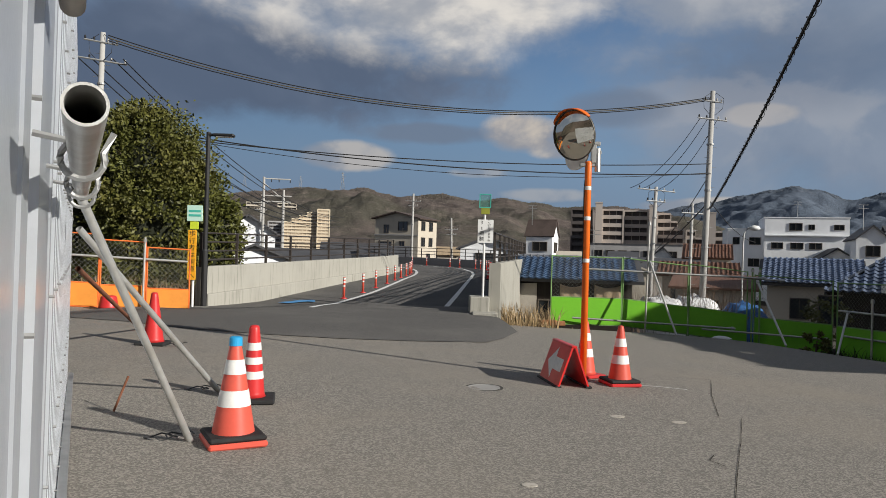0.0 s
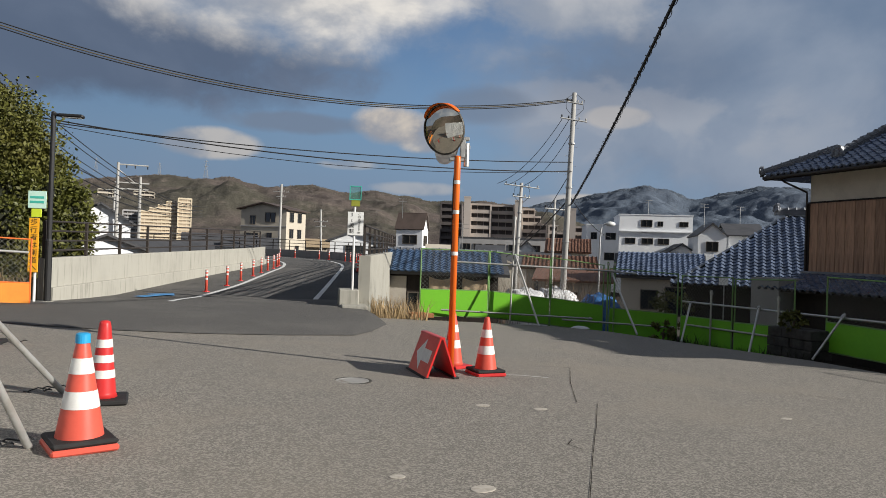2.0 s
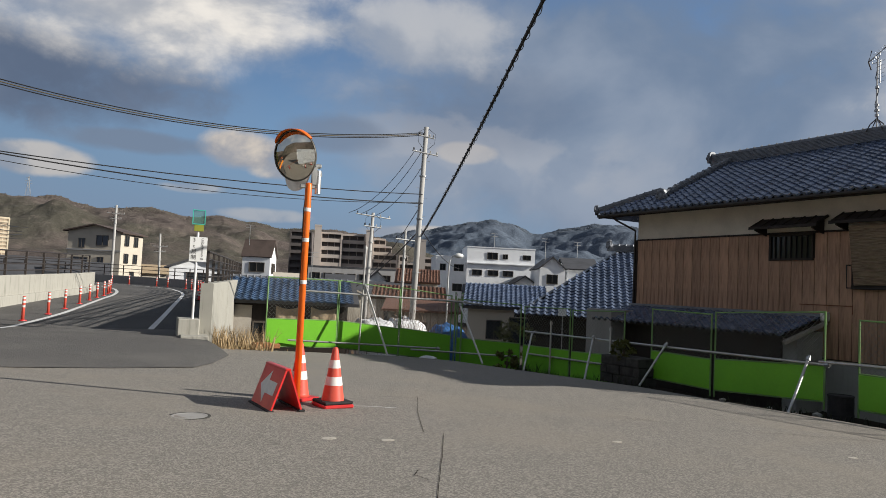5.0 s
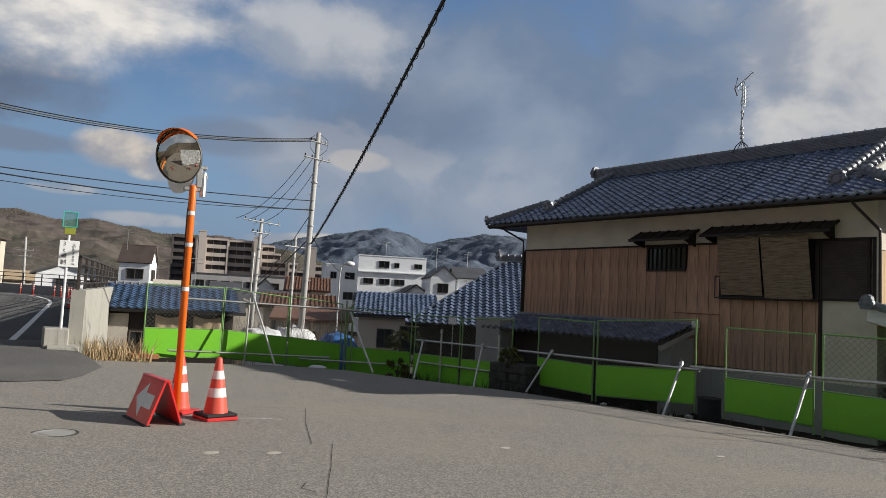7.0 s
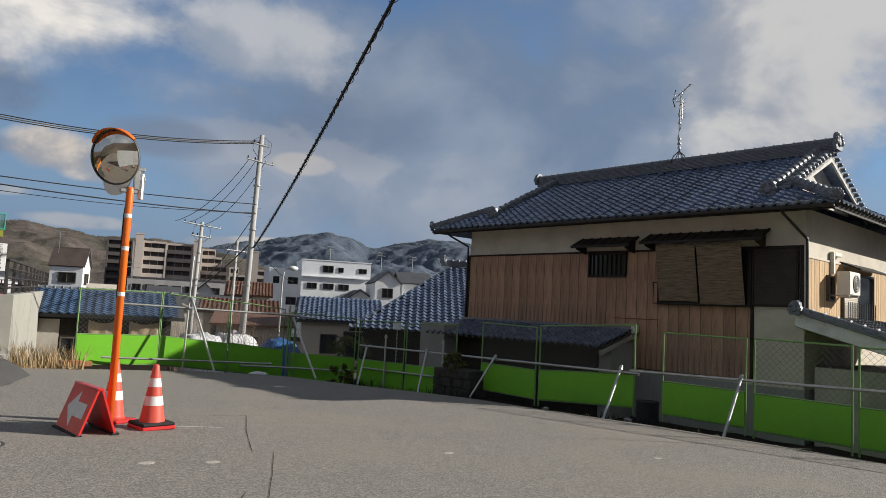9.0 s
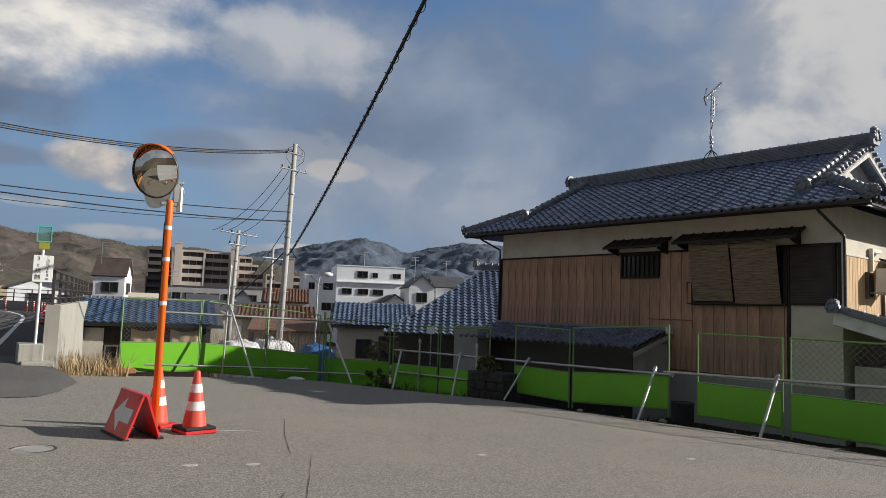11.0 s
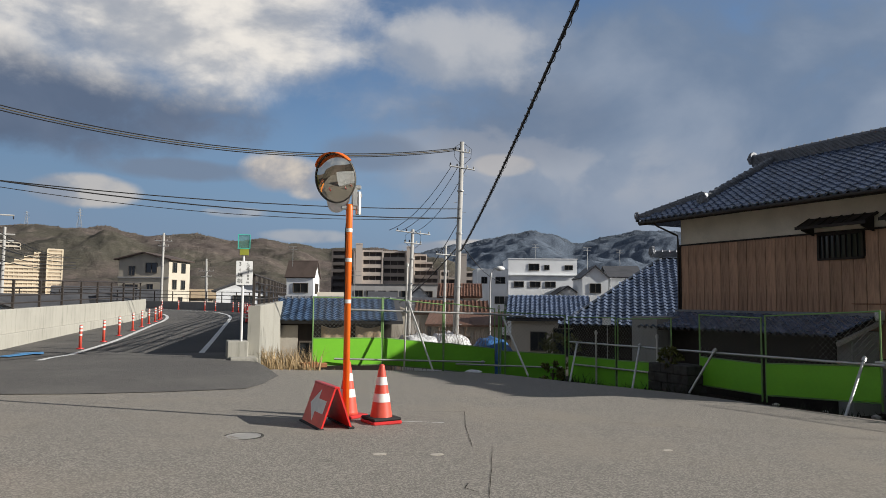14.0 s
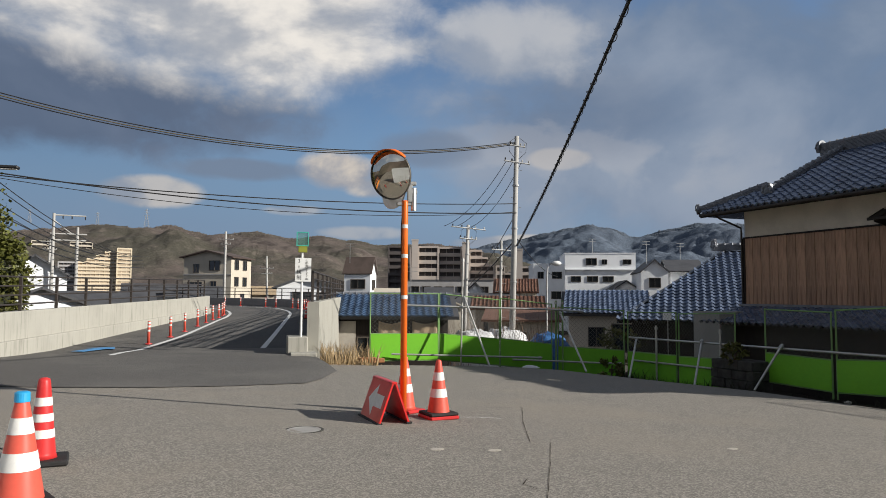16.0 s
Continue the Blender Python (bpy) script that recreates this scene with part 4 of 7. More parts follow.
    part("fascia", bm, "darkwood", aw)
    for x in (x0 + 0.12, x1 - 0.16):
        bm = bmnew()
        prism(bm, [(-0.02, hz(z_top - 0.48)), (-0.02, hz(z_top - 0.06)), (-reach + 0.04, hz(z_top - 0.30)), (-reach + 0.04, hz(z_top - 0.36))], x, x + 0.045, "x")
        part("bracket", bm, "darkwood", aw)
    bm = bmnew()
    n = int((x1 - x0) / 0.3)
    for i in range(n + 1):
        xx = lerp(x0 + 0.02, x1 - 0.05, i / n)
        slab(bm, [(xx, -reach, hz(z_top - 0.235)), (xx + 0.03, -reach, hz(z_top - 0.235)), (xx + 0.03, -0.02, hz(z_top + 0.025)), (xx, -0.02, hz(z_top + 0.025))], 0.025)
    part("batten", bm, "darkwood", aw)


awning(4.80, 6.75, 3.80, 0.55, "dark wooden hood over the small window")
awning(7.10, 10.40, 3.84, 0.55, "long dark wooden hood over the blinds")
# big window with its reed blinds and rail
win = part("window", box(bmnew(), (7.45, -0.012, hz(1.98)), (9.92, 0.02, hz(3.36))), "glass", house, "wide dark window behind blinds")
bm = bmnew()
for lo, hi in (((7.40, -0.10, hz(1.90)), (7.47, 0.0, hz(3.37))), ((9.88, -0.10, hz(1.90)), (9.97, 0.0, hz(3.37))), ((7.40, -0.12, hz(1.90)), (9.97, 0.0, hz(1.98)))):
    box(bm, lo, hi, 0.005)
part("window_frame", bm, "darkwood", win)
for x0, x1, low, lean in ((7.50, 8.62, 2.00, 0.0), (8.67, 9.84, 1.96, 0.05)):
    v, f, nu, nv = [], [], 14, 46
    for j in range(nv + 1):
        for i in range(nu + 1):
            k = j / nv
            v.append((lerp(x0, x1, i / nu) + lean * k * k * 0.4, -0.40 + 0.24 * k + 0.02 * math.sin(i * 0.9 + x0) * k - 0.012 * (j % 2), hz(lerp(3.46, low, k)) - 0.03 * k * math.sin(i / nu * 3.1) * (1 if lean else -0.5)))
    for j in range(nv):
        for i in range(nu):
            a = j * (nu + 1) + i
            f.append((a, a + 1, a + nu + 2, a + nu + 1))
    me = mesh_of("reed_blind", v, f, "reed")
    blind = tagged(new("reed_blind", me), "hanging brown reed blind under the wooden hood", "blind", "reed blinds")
    blind.matrix_world = hm
    so = blind.modifiers.new("thick", "SOLIDIFY")
    so.thickness = 0.012
rail = thing("balcony_rail", hm, "thin dark iron rail below the window", "rail")
bm = bmnew()
tube(bm, [(7.33, -0.18, hz(2.50)), (7.33, -0.18, hz(1.93)), (9.9, -0.18, hz(1.93))], 0.016, 6)
tube(bm, [(7.33, -0.18, hz(2.50)), (7.33, 0.0, hz(2.50))], 0.014, 6)
part("bar", bm, "black", rail)
# roller shutter of slats
sh = part("shutter", box(bmnew(), (9.92, -0.03, hz(1.98)), (11.06, 0.0, hz(3.36))), "shutter", house, "closed brown slatted shutter")
for i in range(30):
    z = 1.99 + i * 0.0455
    part("slat", slab(bmnew(), [(9.97, -0.058, hz(z)), (11.02, -0.058, hz(z)), (11.02, -0.034, hz(z + 0.043)), (9.97, -0.034, hz(z + 0.043))], 0.012), "shutter", sh)
bm = bmnew()
for lo, hi in (((9.98, -0.085, hz(1.94)), (10.02, 0.0, hz(3.38))), ((11.02, -0.08, hz(1.94)), (11.08, 0.0, hz(3.38))), ((9.98, -0.08, hz(1.93)), (11.08, 0.0, hz(1.985))), ((9.98, -0.08, hz(3.34)), (11.08, 0.0, hz(3.39)))):
    box(bm, lo, hi, 0.004)
part("window_frame", bm, "darkwood", sh)
# thin hook rail on the boards
bm = bmnew()
tube(bm, [(6.0, -0.06, hz(1.48)), (7.42, -0.06, hz(1.48)), (7.42, -0.06, hz(1.28))], 0.012, 6)
part("hook_rail", bm, "rust", house)

# roof: street slope, end slopes, rear slope, ridges and eaves
EZ, RK, EY = 4.30, 0.49, -0.70
SL = math.hypot(1, RK)
ex0, ex1, ry = -1.30, HL + 0.90, 3.5


def rz(y):
    return hz(EZ + RK * (y - EY))


bm = bmnew()
hip = 1.5
slab(bm, [(ex0, EY, rz(EY) - 0.03), (ex1, EY, rz(EY) - 0.03), (ex1 - hip, EY + hip, rz(EY + hip) - 0.03), (ex1 - hip, ry, rz(ry) - 0.03), (ex0 + hip, ry, rz(ry) - 0.03), (ex0 + hip, EY + hip, rz(EY + hip) - 0.03)], 0.10)
part("roof", bm, "darkwood", house, "grey tiled roof deck")
bm = bmnew()
yb = 2 * ry - EY
slab(bm, [(ex1, yb, rz(EY) - 0.03), (ex0, yb, rz(EY) - 0.03), (ex0 + hip, yb - hip, rz(EY + hip) - 0.03), (ex0 + hip, ry, rz(ry) - 0.03), (ex1 - hip, ry, rz(ry) - 0.03), (ex1 - hip, yb - hip, rz(EY + hip) - 0.03)], 0.10)
part("roof", bm, "tile", house)
for xa, xb in ((ex1, ex1 - hip), (ex0, ex0 + hip)):
    bm = bmnew()
    q = [(xa, EY, rz(EY) - 0.03), (xa, yb, rz(EY) - 0.03), (xb, yb - hip, rz(EY + hip) - 0.03), (xb, EY + hip, rz(EY + hip) - 0.03)]
    slab(bm, q if xa > xb else q[::-1], 0.10)
    part("roof", bm, "darkwood" if xa > xb else "tile", house)
# gable triangles of white plaster
for xg in (ex1 - hip - 0.45, ex0 + hip + 0.45):
    bm = bmnew()
    prism(bm, [(EY + hip, rz(EY + hip) - 0.1), (yb - hip, rz(EY + hip) - 0.1), (ry, rz(ry) - 0.12)], xg - 0.05, xg + 0.05, "x")
    part("gable", bm, "mortar", house, "white plastered gable")


def street_span(s):
    y = EY + s / SL
    return (ex0 + max(0, min(hip, y - EY)), ex1 - max(0, min(hip, y - EY)) - 0.05)


tiled_slope(house, "tile", (0, EY - 0.06, rz(EY - 0.06)), (1, 0, 0), (0, 1, RK), int((ry - EY + 0.04) * SL / 0.235), street_span, (8.1, 11.4))


def end_span(s):
    x = s / SL
    return (EY + x + 0.05, yb - x - 0.05)


tiled_slope(house, "tile", (ex1 + 0.06, 0, rz(EY - 0.06)), (0, 1, 0), (-1, 0, RK), int(hip * SL / 0.235), end_span)
# eave tiles' round ends, gutter and boards
bm = tube(bmnew(), [(0, -0.075, -0.005), (0, 0.02, 0.01)], 0.040, 8)
eave = part("eave_tile", bm, "greyroof", house)
eave.location = (ex0 + 0.02, EY, rz(EY))
for i in range(1, int((ex1 - ex0) / 0.27)):
    ob = part("eave_tile", eave.data, "greyroof", house)
    ob.location = (ex0 + 0.02 + i * 0.27, EY, rz(EY))
for i in range(int((yb - EY) / 0.27)):
    ob = part("eave_tile", eave.data, "ridge", house)
    ob.matrix_local = pose(ex1, EY + 0.02 + i * 0.27, rz(EY), 0, 0, 90)
bm = bmnew()
box(bm, (ex0 + 0.05, EY + 0.02, rz(EY) - 0.16), (ex1 - 0.05, EY + 0.07, rz(EY) - 0.04), 0.006)
box(bm, (ex1 - 0.09, EY + 0.05, rz(EY) - 0.16), (ex1 - 0.04, yb, rz(EY) - 0.04), 0.006)
part("fascia", bm, "darkwood", house)
bm = bmnew()
box(bm, (ex0 + 0.1, EY + 0.07, rz(EY) - 0.05 + 0.10), (ex1 - 0.1, 0.0, rz(EY) - 0.02 + 0.10))
part("soffit", bm, "plaster", house)
bm = bmnew()
tube(bm, [(ex0 + 0.1, EY - 0.04, rz(EY) - 0.09), (ex1 - 0.02, EY - 0.04, rz(EY) - 0.075)], 0.05, 8)
part("gutter", bm, "bronze", house, "dark brown eaves gutter")
bm = bmnew()
tube(bm, [(-0.55, EY - 0.02, rz(EY) - 0.10), (-0.50, EY + 0.15, rz(EY) - 0.24), (-0.06, -0.07, hz(3.72)), (-0.05, -0.07, hz(3.5)), (-0.05, -0.07, hz(1.1))], 0.032, 8)
part("downpipe", bm, "bronze", house)
bm = bmnew()
tube(bm, [(HL - 0.3, EY - 0.02, rz(EY) - 0.10), (HL - 0.25, EY + 0.1, rz(EY) - 0.22), (HL + 0.07, -0.07, hz(3.55)), (HL + 0.08, -0.07, hz(3.3)), (HL + 0.08, -0.07, hz(1.72)), (HL + 0.20, -0.05, hz(1.6)), (HL + 0.22, -0.05, hz(1.5))], 0.034, 8)
part("downpipe", bm, "bronze", house, "dark brown rainwater pipe")
# ridges
ridge_run(house, [(ex0 + hip - 0.1, ry, rz(ry)), (ex1 - hip + 0.1, ry, rz(ry))], 8, 0.28)
end_tile(house, (ex0 + hip - 0.16, ry, rz(ry) + 0.3), (-1, 0, 0), 0.36)
end_tile(house, (ex1 - hip + 0.16, ry, rz(ry) + 0.3), (1, 0, 0), 0.42)
for xk, face in ((ex0 + hip + 0.75, -1), (ex1 - hip - 0.30, 1)):
    ridge_run(house, [(xk, 0.15, rz(0.15) + 0.02), (xk, ry - 0.1, rz(ry - 0.1) + 0.02)], 4, 0.24)
    end_tile(house, (xk, 0.05, rz(0.1) + 0.16), (0, -1, 0), 0.34)
for xa, sgn in ((ex0, 1), (ex1, -1)):
    ridge_run(house, [(xa + sgn * 0.02, EY + 0.02, rz(EY) + 0.02), (xa + sgn * hip, EY + hip, rz(EY + hip) + 0.02)], 3, 0.20)
    end_tile(house, (xa - sgn * 0.02, EY - 0.03, rz(EY) + 0.16), (-sgn, -1, 0), 0.24)
# verge rolls of the upper gable
for xv in (ex1 - hip - 0.02,):
    for k in (0, 1):
        ridge_run(house, [(xv - 0.02 - 0.14 * k, 0.7, rz(0.7) + 0.03), (xv - 0.02 - 0.14 * k, ry - 0.1, rz(ry - 0.1) + 0.03)], 1, 0.14)
bm = bmnew()
prism(bm, [(0.5, rz(0.5) - 0.18), (0.5, rz(0.5) - 0.02), (ry, rz(ry) - 0.02), (2 * ry - 0.5, rz(0.5) - 0.02), (2 * ry - 0.5, rz(0.5) - 0.18), (ry, rz(ry) - 0.24)], ex1 - hip - 0.06, ex1 - hip, "x")
part("barge_board", bm, "mortar", house, "pale plastered barge board")
bm = bmnew()
tube(bm, [(0.0, 0, 0), (-0.42, 0, 0.0)], 0.062, 10)
bmesh.ops.create_icosphere(bm, subdivisions=2, radius=0.055, matrix=Matrix.Translation((0.01, 0, 0)) @ Matrix.Diagonal((0.5, 1, 1, 1)))
verge = part("verge_tile", bm, "ridge", house, smooth=True)
verge.location = (ex1 - hip + 0.06, 0.45, rz(0.45) + 0.05)
for k in (1, -1):
    for i in range(14):
        y = 0.45 + i * 0.225
        if k == 1 and i == 0:
            continue
        ob = part("verge_tile", verge.data, "ridge", house)
        ob.location = (ex1 - hip + 0.06, y if k == 1 else 2 * ry - y, rz(y) + 0.05)

# television aerial on the ridge: a braced mast, a tilted boom with a bent reflector, and a small comb aerial below it
aer = thing("aerial", hm @ Matrix.Translation((5.95, ry, rz(ry) + 0.42)), "weathered television aerial on a braced mast on the ridge", "aerial")
bm = bmnew()
tube(bm, [(0, 0, 0), (-0.01, 0, 0.9), (0.015, 0, 2.12)], 0.024, 8)
part("mast", bm, "galv", aer)
vx, vz = Vector((0.86, -0.5, 0)), Vector((0, 0, 1))      # the boom's bearing
bm = bmnew()
tube(bm, [vx * -0.42 + vz * 2.10, vx * 0.62 + vz * 2.32], 0.016, 6)
for i in range(8):
    c = vx * (-0.28 + i * 0.125) + vz * (2.13 + i * 0.0265)
    tube(bm, [c - Vector((0.5, 0.86, 0)) * 0.12, c + Vector((0.5, 0.86, 0)) * 0.12], 0.006, 5)
boom = part("boom", bm, "galv", aer)
bm = bmnew()
tube(bm, [vx * -0.30 + vz * 2.40, vx * -0.46 + vz * 2.10, vx * -0.32 + vz * 1.82], 0.020, 6)
part("reflector", bm, "shutter", boom, "bent dark reflector")
bm = bmnew()
tube(bm, [vx * -0.10 + vz * 2.17, vx * -0.08 + vz * 2.06, vx * 0.06 + vz * 2.05, vx * 0.12 + vz * 2.14, vx * 0.10 + vz * 2.21], 0.012, 6)
tube(bm, [vx * -0.30 + vz * 2.13, vx * -0.26 + vz * 1.98, (0, 0, 1.95)], 0.010, 6)
part("clamp", bm, "galv", boom)
bm = bmnew()
tube(bm, [vx * 0.13 + vz * 1.30, vx * 0.14 + vz * 1.98], 0.016, 6)
tube(bm, [(0, 0, 1.45), vx * 0.13 + vz * 1.45], 0.012, 5)
tube(bm, [(0, 0, 1.80), vx * 0.13 + vz * 1.80], 0.012, 5)
for i in range(6):
    c = vx * 0.14 + vz * (1.32 + i * 0.12)
    tube(bm, [c - vx * 0.22, c + vx * (0.20 + 0.03 * (i % 2))], 0.006, 5)
part("comb_aerial", bm, "galv", aer)
for z, r in ((0.36, 0.055), (0.50, 0.07), (0.66, 0.06), (1.20, 0.05)):
    bm = bmnew()
    lathe(bm, [(0.024, z - 0.05), (r, z - 0.03), (r, z + 0.03), (0.024, z + 0.05)], 10)
    part("insulator", bm, "galv", aer)
bm = bmnew()
tube(bm, [(0.03, 0, 1.9), (-0.05, 0, 1.5), (0.05, 0, 1.1), (-0.06, 0, 0.7), (0.03, 0, 0.25), (0.06, 0.1, -0.05)], 0.010, 5)
part("lead", bm, "cable", aer)
for a in range(4):
    bm = bmnew()
    t = radians(45 + 90 * a)
    tube(bm, [(0, 0, 0.26), (0.20 * math.cos(t), 0.12 * math.sin(t), 0.10), (0.34 * math.cos(t), 0.17 * math.sin(t), -0.12)], 0.016, 6)
    part("stay", bm, "bronze", aer)

# air conditioner on the end wall
ac = thing("air_conditioner", hm @ Matrix.Translation((HL + 0.35, 1.85, hz(2.28))), "cream outdoor air conditioner unit on a wall bracket", "air conditioner")
bm = bmnew()
box(bm, (-0.15, -0.39, 0.04), (0.15, 0.39, 0.62), 0.02)
part("casing", bm, "acwhite", ac)
bm = bmnew()
lathe(bm, [(0.22, 0.0), (0.22, 0.012), (0.02, 0.02)], 24)
fan = part("fan_grille", bm, "shutter", ac)
fan.matrix_local = pose(0.15, 0.06, 0.33, 0, 90, 0)
for i in range(5):
    bm = bmnew()
    lathe(bm, [(0.04 + i * 0.04, 0.020), (0.046 + i * 0.04, 0.026), (0.052 + i * 0.04, 0.020)], 20, cap=False)
    g = part("grille_ring", bm, "acwhite", ac)
    g.matrix_local = pose(0.15, 0.06, 0.33, 0, 90, 0)
for y0 in (-0.35, 0.31):
    part("bracket", box(bmnew(), (-0.36, y0, 0.0), (0.12, y0 + 0.04, 0.04)), "galv", ac)
bm = bmnew()
box(bm, (-0.34, -0.30, 0.55), (-0.24, -0.20, 1.12), 0.012)
box(bm, (-0.34, -0.20, 1.02), (-0.24, 0.30, 1.12), 0.012)
part("pipe_cover", bm, "acwhite", ac)
# windows of the end wall
for y0, y1, z0, z1, lab in ((2.4, 4.7, 1.64, 2.92, "end wall window with a grille"), (1.34, 1.66, 2.2, 2.75, "small dark end window")):
    win = part("window", box(bmnew(), (HL - 0.01, y0, hz(z0)), (HL + 0.025, y1, hz(z1))), "glass", house, lab)
    bm = bmnew()
    for lo, hi in (((HL, y0 - 0.05, hz(z0) - 0.05), (HL + 0.09, y0, hz(z1) + 0.05)), ((HL, y1, hz(z0) - 0.05), (HL + 0.09, y1 + 0.05, hz(z1) + 0.05)), ((HL, y0, hz(z0) - 0.05), (HL + 0.09, y1, hz(z0))), ((HL, y0, hz(z1)), (HL + 0.09, y1, hz(z1) + 0.05)), ((HL, (y0 + y1) / 2 - 0.02, hz(z0)), (HL + 0.06, (y0 + y1) / 2 + 0.02, hz(z1)))):
        box(bm, lo, hi, 0.004)
    part("window_frame", bm, "alu", win)
    if y1 > 2:
        for i in range(26):
            z = z0 + 0.02 + i * 0.049
            part("slat", slab(bmnew(), [(HL + 0.055, y0 + 0.03, hz(z)), (HL + 0.055, y0 + 1.12, hz(z)), (HL + 0.035, y0 + 1.12, hz(z + 0.046)), (HL + 0.035, y0 + 0.03, hz(z + 0.046))], 0.010), "plaster", win)
        for i in range(16):
            part("window_bar", box(bmnew(), (HL + 0.14, y0 + 0.05 + i * 0.145, hz(z0) - 0.02), (HL + 0.16, y0 + 0.07 + i * 0.145, hz(z0 + 0.55))), "black", win)
bm = bmnew()
slab(bm, [(HL + 0.5, 2.3, hz(3.02)), (HL + 0.5, 4.9, hz(3.02)), (HL + 0.0, 4.9, hz(3.22)), (HL + 0.0, 2.3, hz(3.22))], 0.04)
part("awning", bm, "darkwood", house, "dark hood over the end window")

# lower entrance roof against the end wall
ent = thing("entrance_roof", hm @ Matrix.Translation((HL, -0.12, 0.22)), "low tiled entrance roof with a pale plastered verge", "roof")
bm = bmnew()
slab(bm, [(4.2, -0.9, hz(0.35)), (4.2, 5.0, hz(0.35)), (0.0, 5.0, hz(1.50)), (0.0, -0.35, hz(1.50))], 0.10)
part("deck", bm, "darkwood", ent)
ek = 1.15 / 4.2
el_ = math.hypot(1, ek)
tiled_slope(ent, "ridge", (4.22, 0, hz(0.37)), (0, 1, 0), (-1, 0, ek), int(4.2 * el_ / 0.235), lambda s: (lerp(-0.9, -0.35, s / el_ / 4.2), 5.0))
bm = bmnew()
slab(bm, [(4.25, -0.98, hz(0.13)), (4.25, -0.90, hz(0.40)), (0.0, -0.38, hz(1.56)), (0.0, -0.46, hz(1.28))], 0.10)
part("verge_board", bm, "mortar", ent)
ridge_run(ent, [(4.2, -0.86, hz(0.42)), (0.1, -0.36, hz(1.55))], 2, 0.2)
end_tile(ent, (0.0, -0.45, hz(1.68)), (-0.3, -1, 0), 0.27)
bm = bmnew()
box(bm, (0.2, 0.2, -0.75), (4.0, 4.8, hz(0.35)))
part("wall", bm, "greyplaster", ent)

# lean-to with a corrugated tile roof in front of the house
lean = thing("lean_to", hm @ Matrix.Translation((0, 0, 0)), "low dark lean-to shed with an old tiled roof", "shed")
bm = bmnew()
slab(bm, [(-0.1, -1.7, hz(0.68)), (6.75, -1.7, hz(0.68)), (6.75, -0.03, hz(1.14)), (-0.1, -0.03, hz(1.14))], 0.06)
part("deck", bm, "darkwood", lean)
lk = 0.46 / 1.67
tiled_slope(lean, "tile", (0, -1.76, hz(0.69)), (1, 0, 0), (0, 1, lk), 7, lambda s: (-0.1, 6.75))
bm = bmnew()
box(bm, (-0.15, -0.16, hz(1.14)), (6.8, -0.05, hz(1.25)), 0.02)
part("flashing", bm, "ridge", lean)
bm = bmnew()
box(bm, (6.72, -0.30, hz(1.06)), (6.86, -0.05, hz(1.30)), 0.03)
part("end_cap", bm, "mortar", lean, "pale mortar end of the flashing")
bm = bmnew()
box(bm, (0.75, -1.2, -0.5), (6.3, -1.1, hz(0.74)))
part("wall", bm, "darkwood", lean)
bm = bmnew()
box(bm, (-0.45, -1.75, -0.5), (0.7, -0.05, hz(1.02)), 0.01)
part("side_wall", bm, "conc2", lean, "grey mortar side wall")

bm = bmnew()
slab(bm, [(6.74, -1.80, hz(0.56)), (6.82, -1.80, hz(0.56)), (6.82, -0.10, hz(1.08)), (6.74, -0.10, hz(1.08))], 0.09)
part("verge_board", bm, "greyplaster", lean, "pale weathered verge board")
bm = bmnew()
box(bm, (6.30, -1.15, -0.5), (6.70, -0.10, hz(0.80)), 0.01)
part("end_wall", bm, "conc2", lean, "grey mortar end wall")
for i in range(25):
    ob = part("eave_tile", eave.data, "greyroof", lean)
    ob.location = (-0.06 + i * 0.27, -1.74, hz(0.70))

from mathutils.bvhtree import BVHTree


# ---- hills ----
def hill(name, crest, dist, depth, mat, label, rough=1.0):
    """A wooded ridge: the crest's height by bearing, falling to the plain towards the town."""
    a0, a1 = crest[0][0], crest[-1][0]
    nu, nv = 900, 84
    v, f = [], []
    for i in range(nu + 1):
        a = lerp(a0, a1, i / nu)
        for (p, hp), (q, hq) in zip(crest, crest[1:]):
            if p <= a <= q:
                k = (a - p) / (q - p)
                h = lerp(hp, hq, (k * k * (3 - 2 * k) + k) / 2)
                break
        for j in range(nv + 1):
            k = j / nv
            d = dist - depth * (1 - k) if k <= 1 else dist
            x, y, _ = spot(a, d)
            shape = k ** 1.15
            n = noise.fractal((x / 170, y / 170, 1.3), 0.9, 2.1, 6)
            gully = noise.fractal((x / 60, y / 60, 5.0), 0.9, 2.0, 4)
            z = TOWN + (h * dist * shape) * (1 + 0.16 * n * (1 - k * 0.75)) + (n * 7 + gully * 5) * rough * (0.25 + k * 0.5) + n * 13 * rough * 4 * k * (1 - k)
            q = dist / 900.0
            z += (noise.noise((x / (22 * q), y / (22 * q), 2)) * 1.6 + abs(noise.noise((x / (9 * q), y / (9 * q), 3))) * 0.9) * rough * k * q ** 0.5
            v.append((x, y, max(TOWN - 4, z)))
        x, y, _ = spot(a, dist + 150)
    m = nv + 1
    for i in range(nu):
        for j in range(nv):
            f.append((i * m + j, (i + 1) * m + j, (i + 1) * m + j + 1, i * m + j + 1))
    return tagged(new(name, mesh_of(name, v, f, mat, True)), label, "hill", kind="structure")


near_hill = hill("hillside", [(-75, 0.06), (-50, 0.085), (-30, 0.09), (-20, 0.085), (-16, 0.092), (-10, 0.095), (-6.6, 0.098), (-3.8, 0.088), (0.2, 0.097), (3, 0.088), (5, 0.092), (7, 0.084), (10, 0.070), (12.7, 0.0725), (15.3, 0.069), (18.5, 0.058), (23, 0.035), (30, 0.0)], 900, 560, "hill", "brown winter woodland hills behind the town")
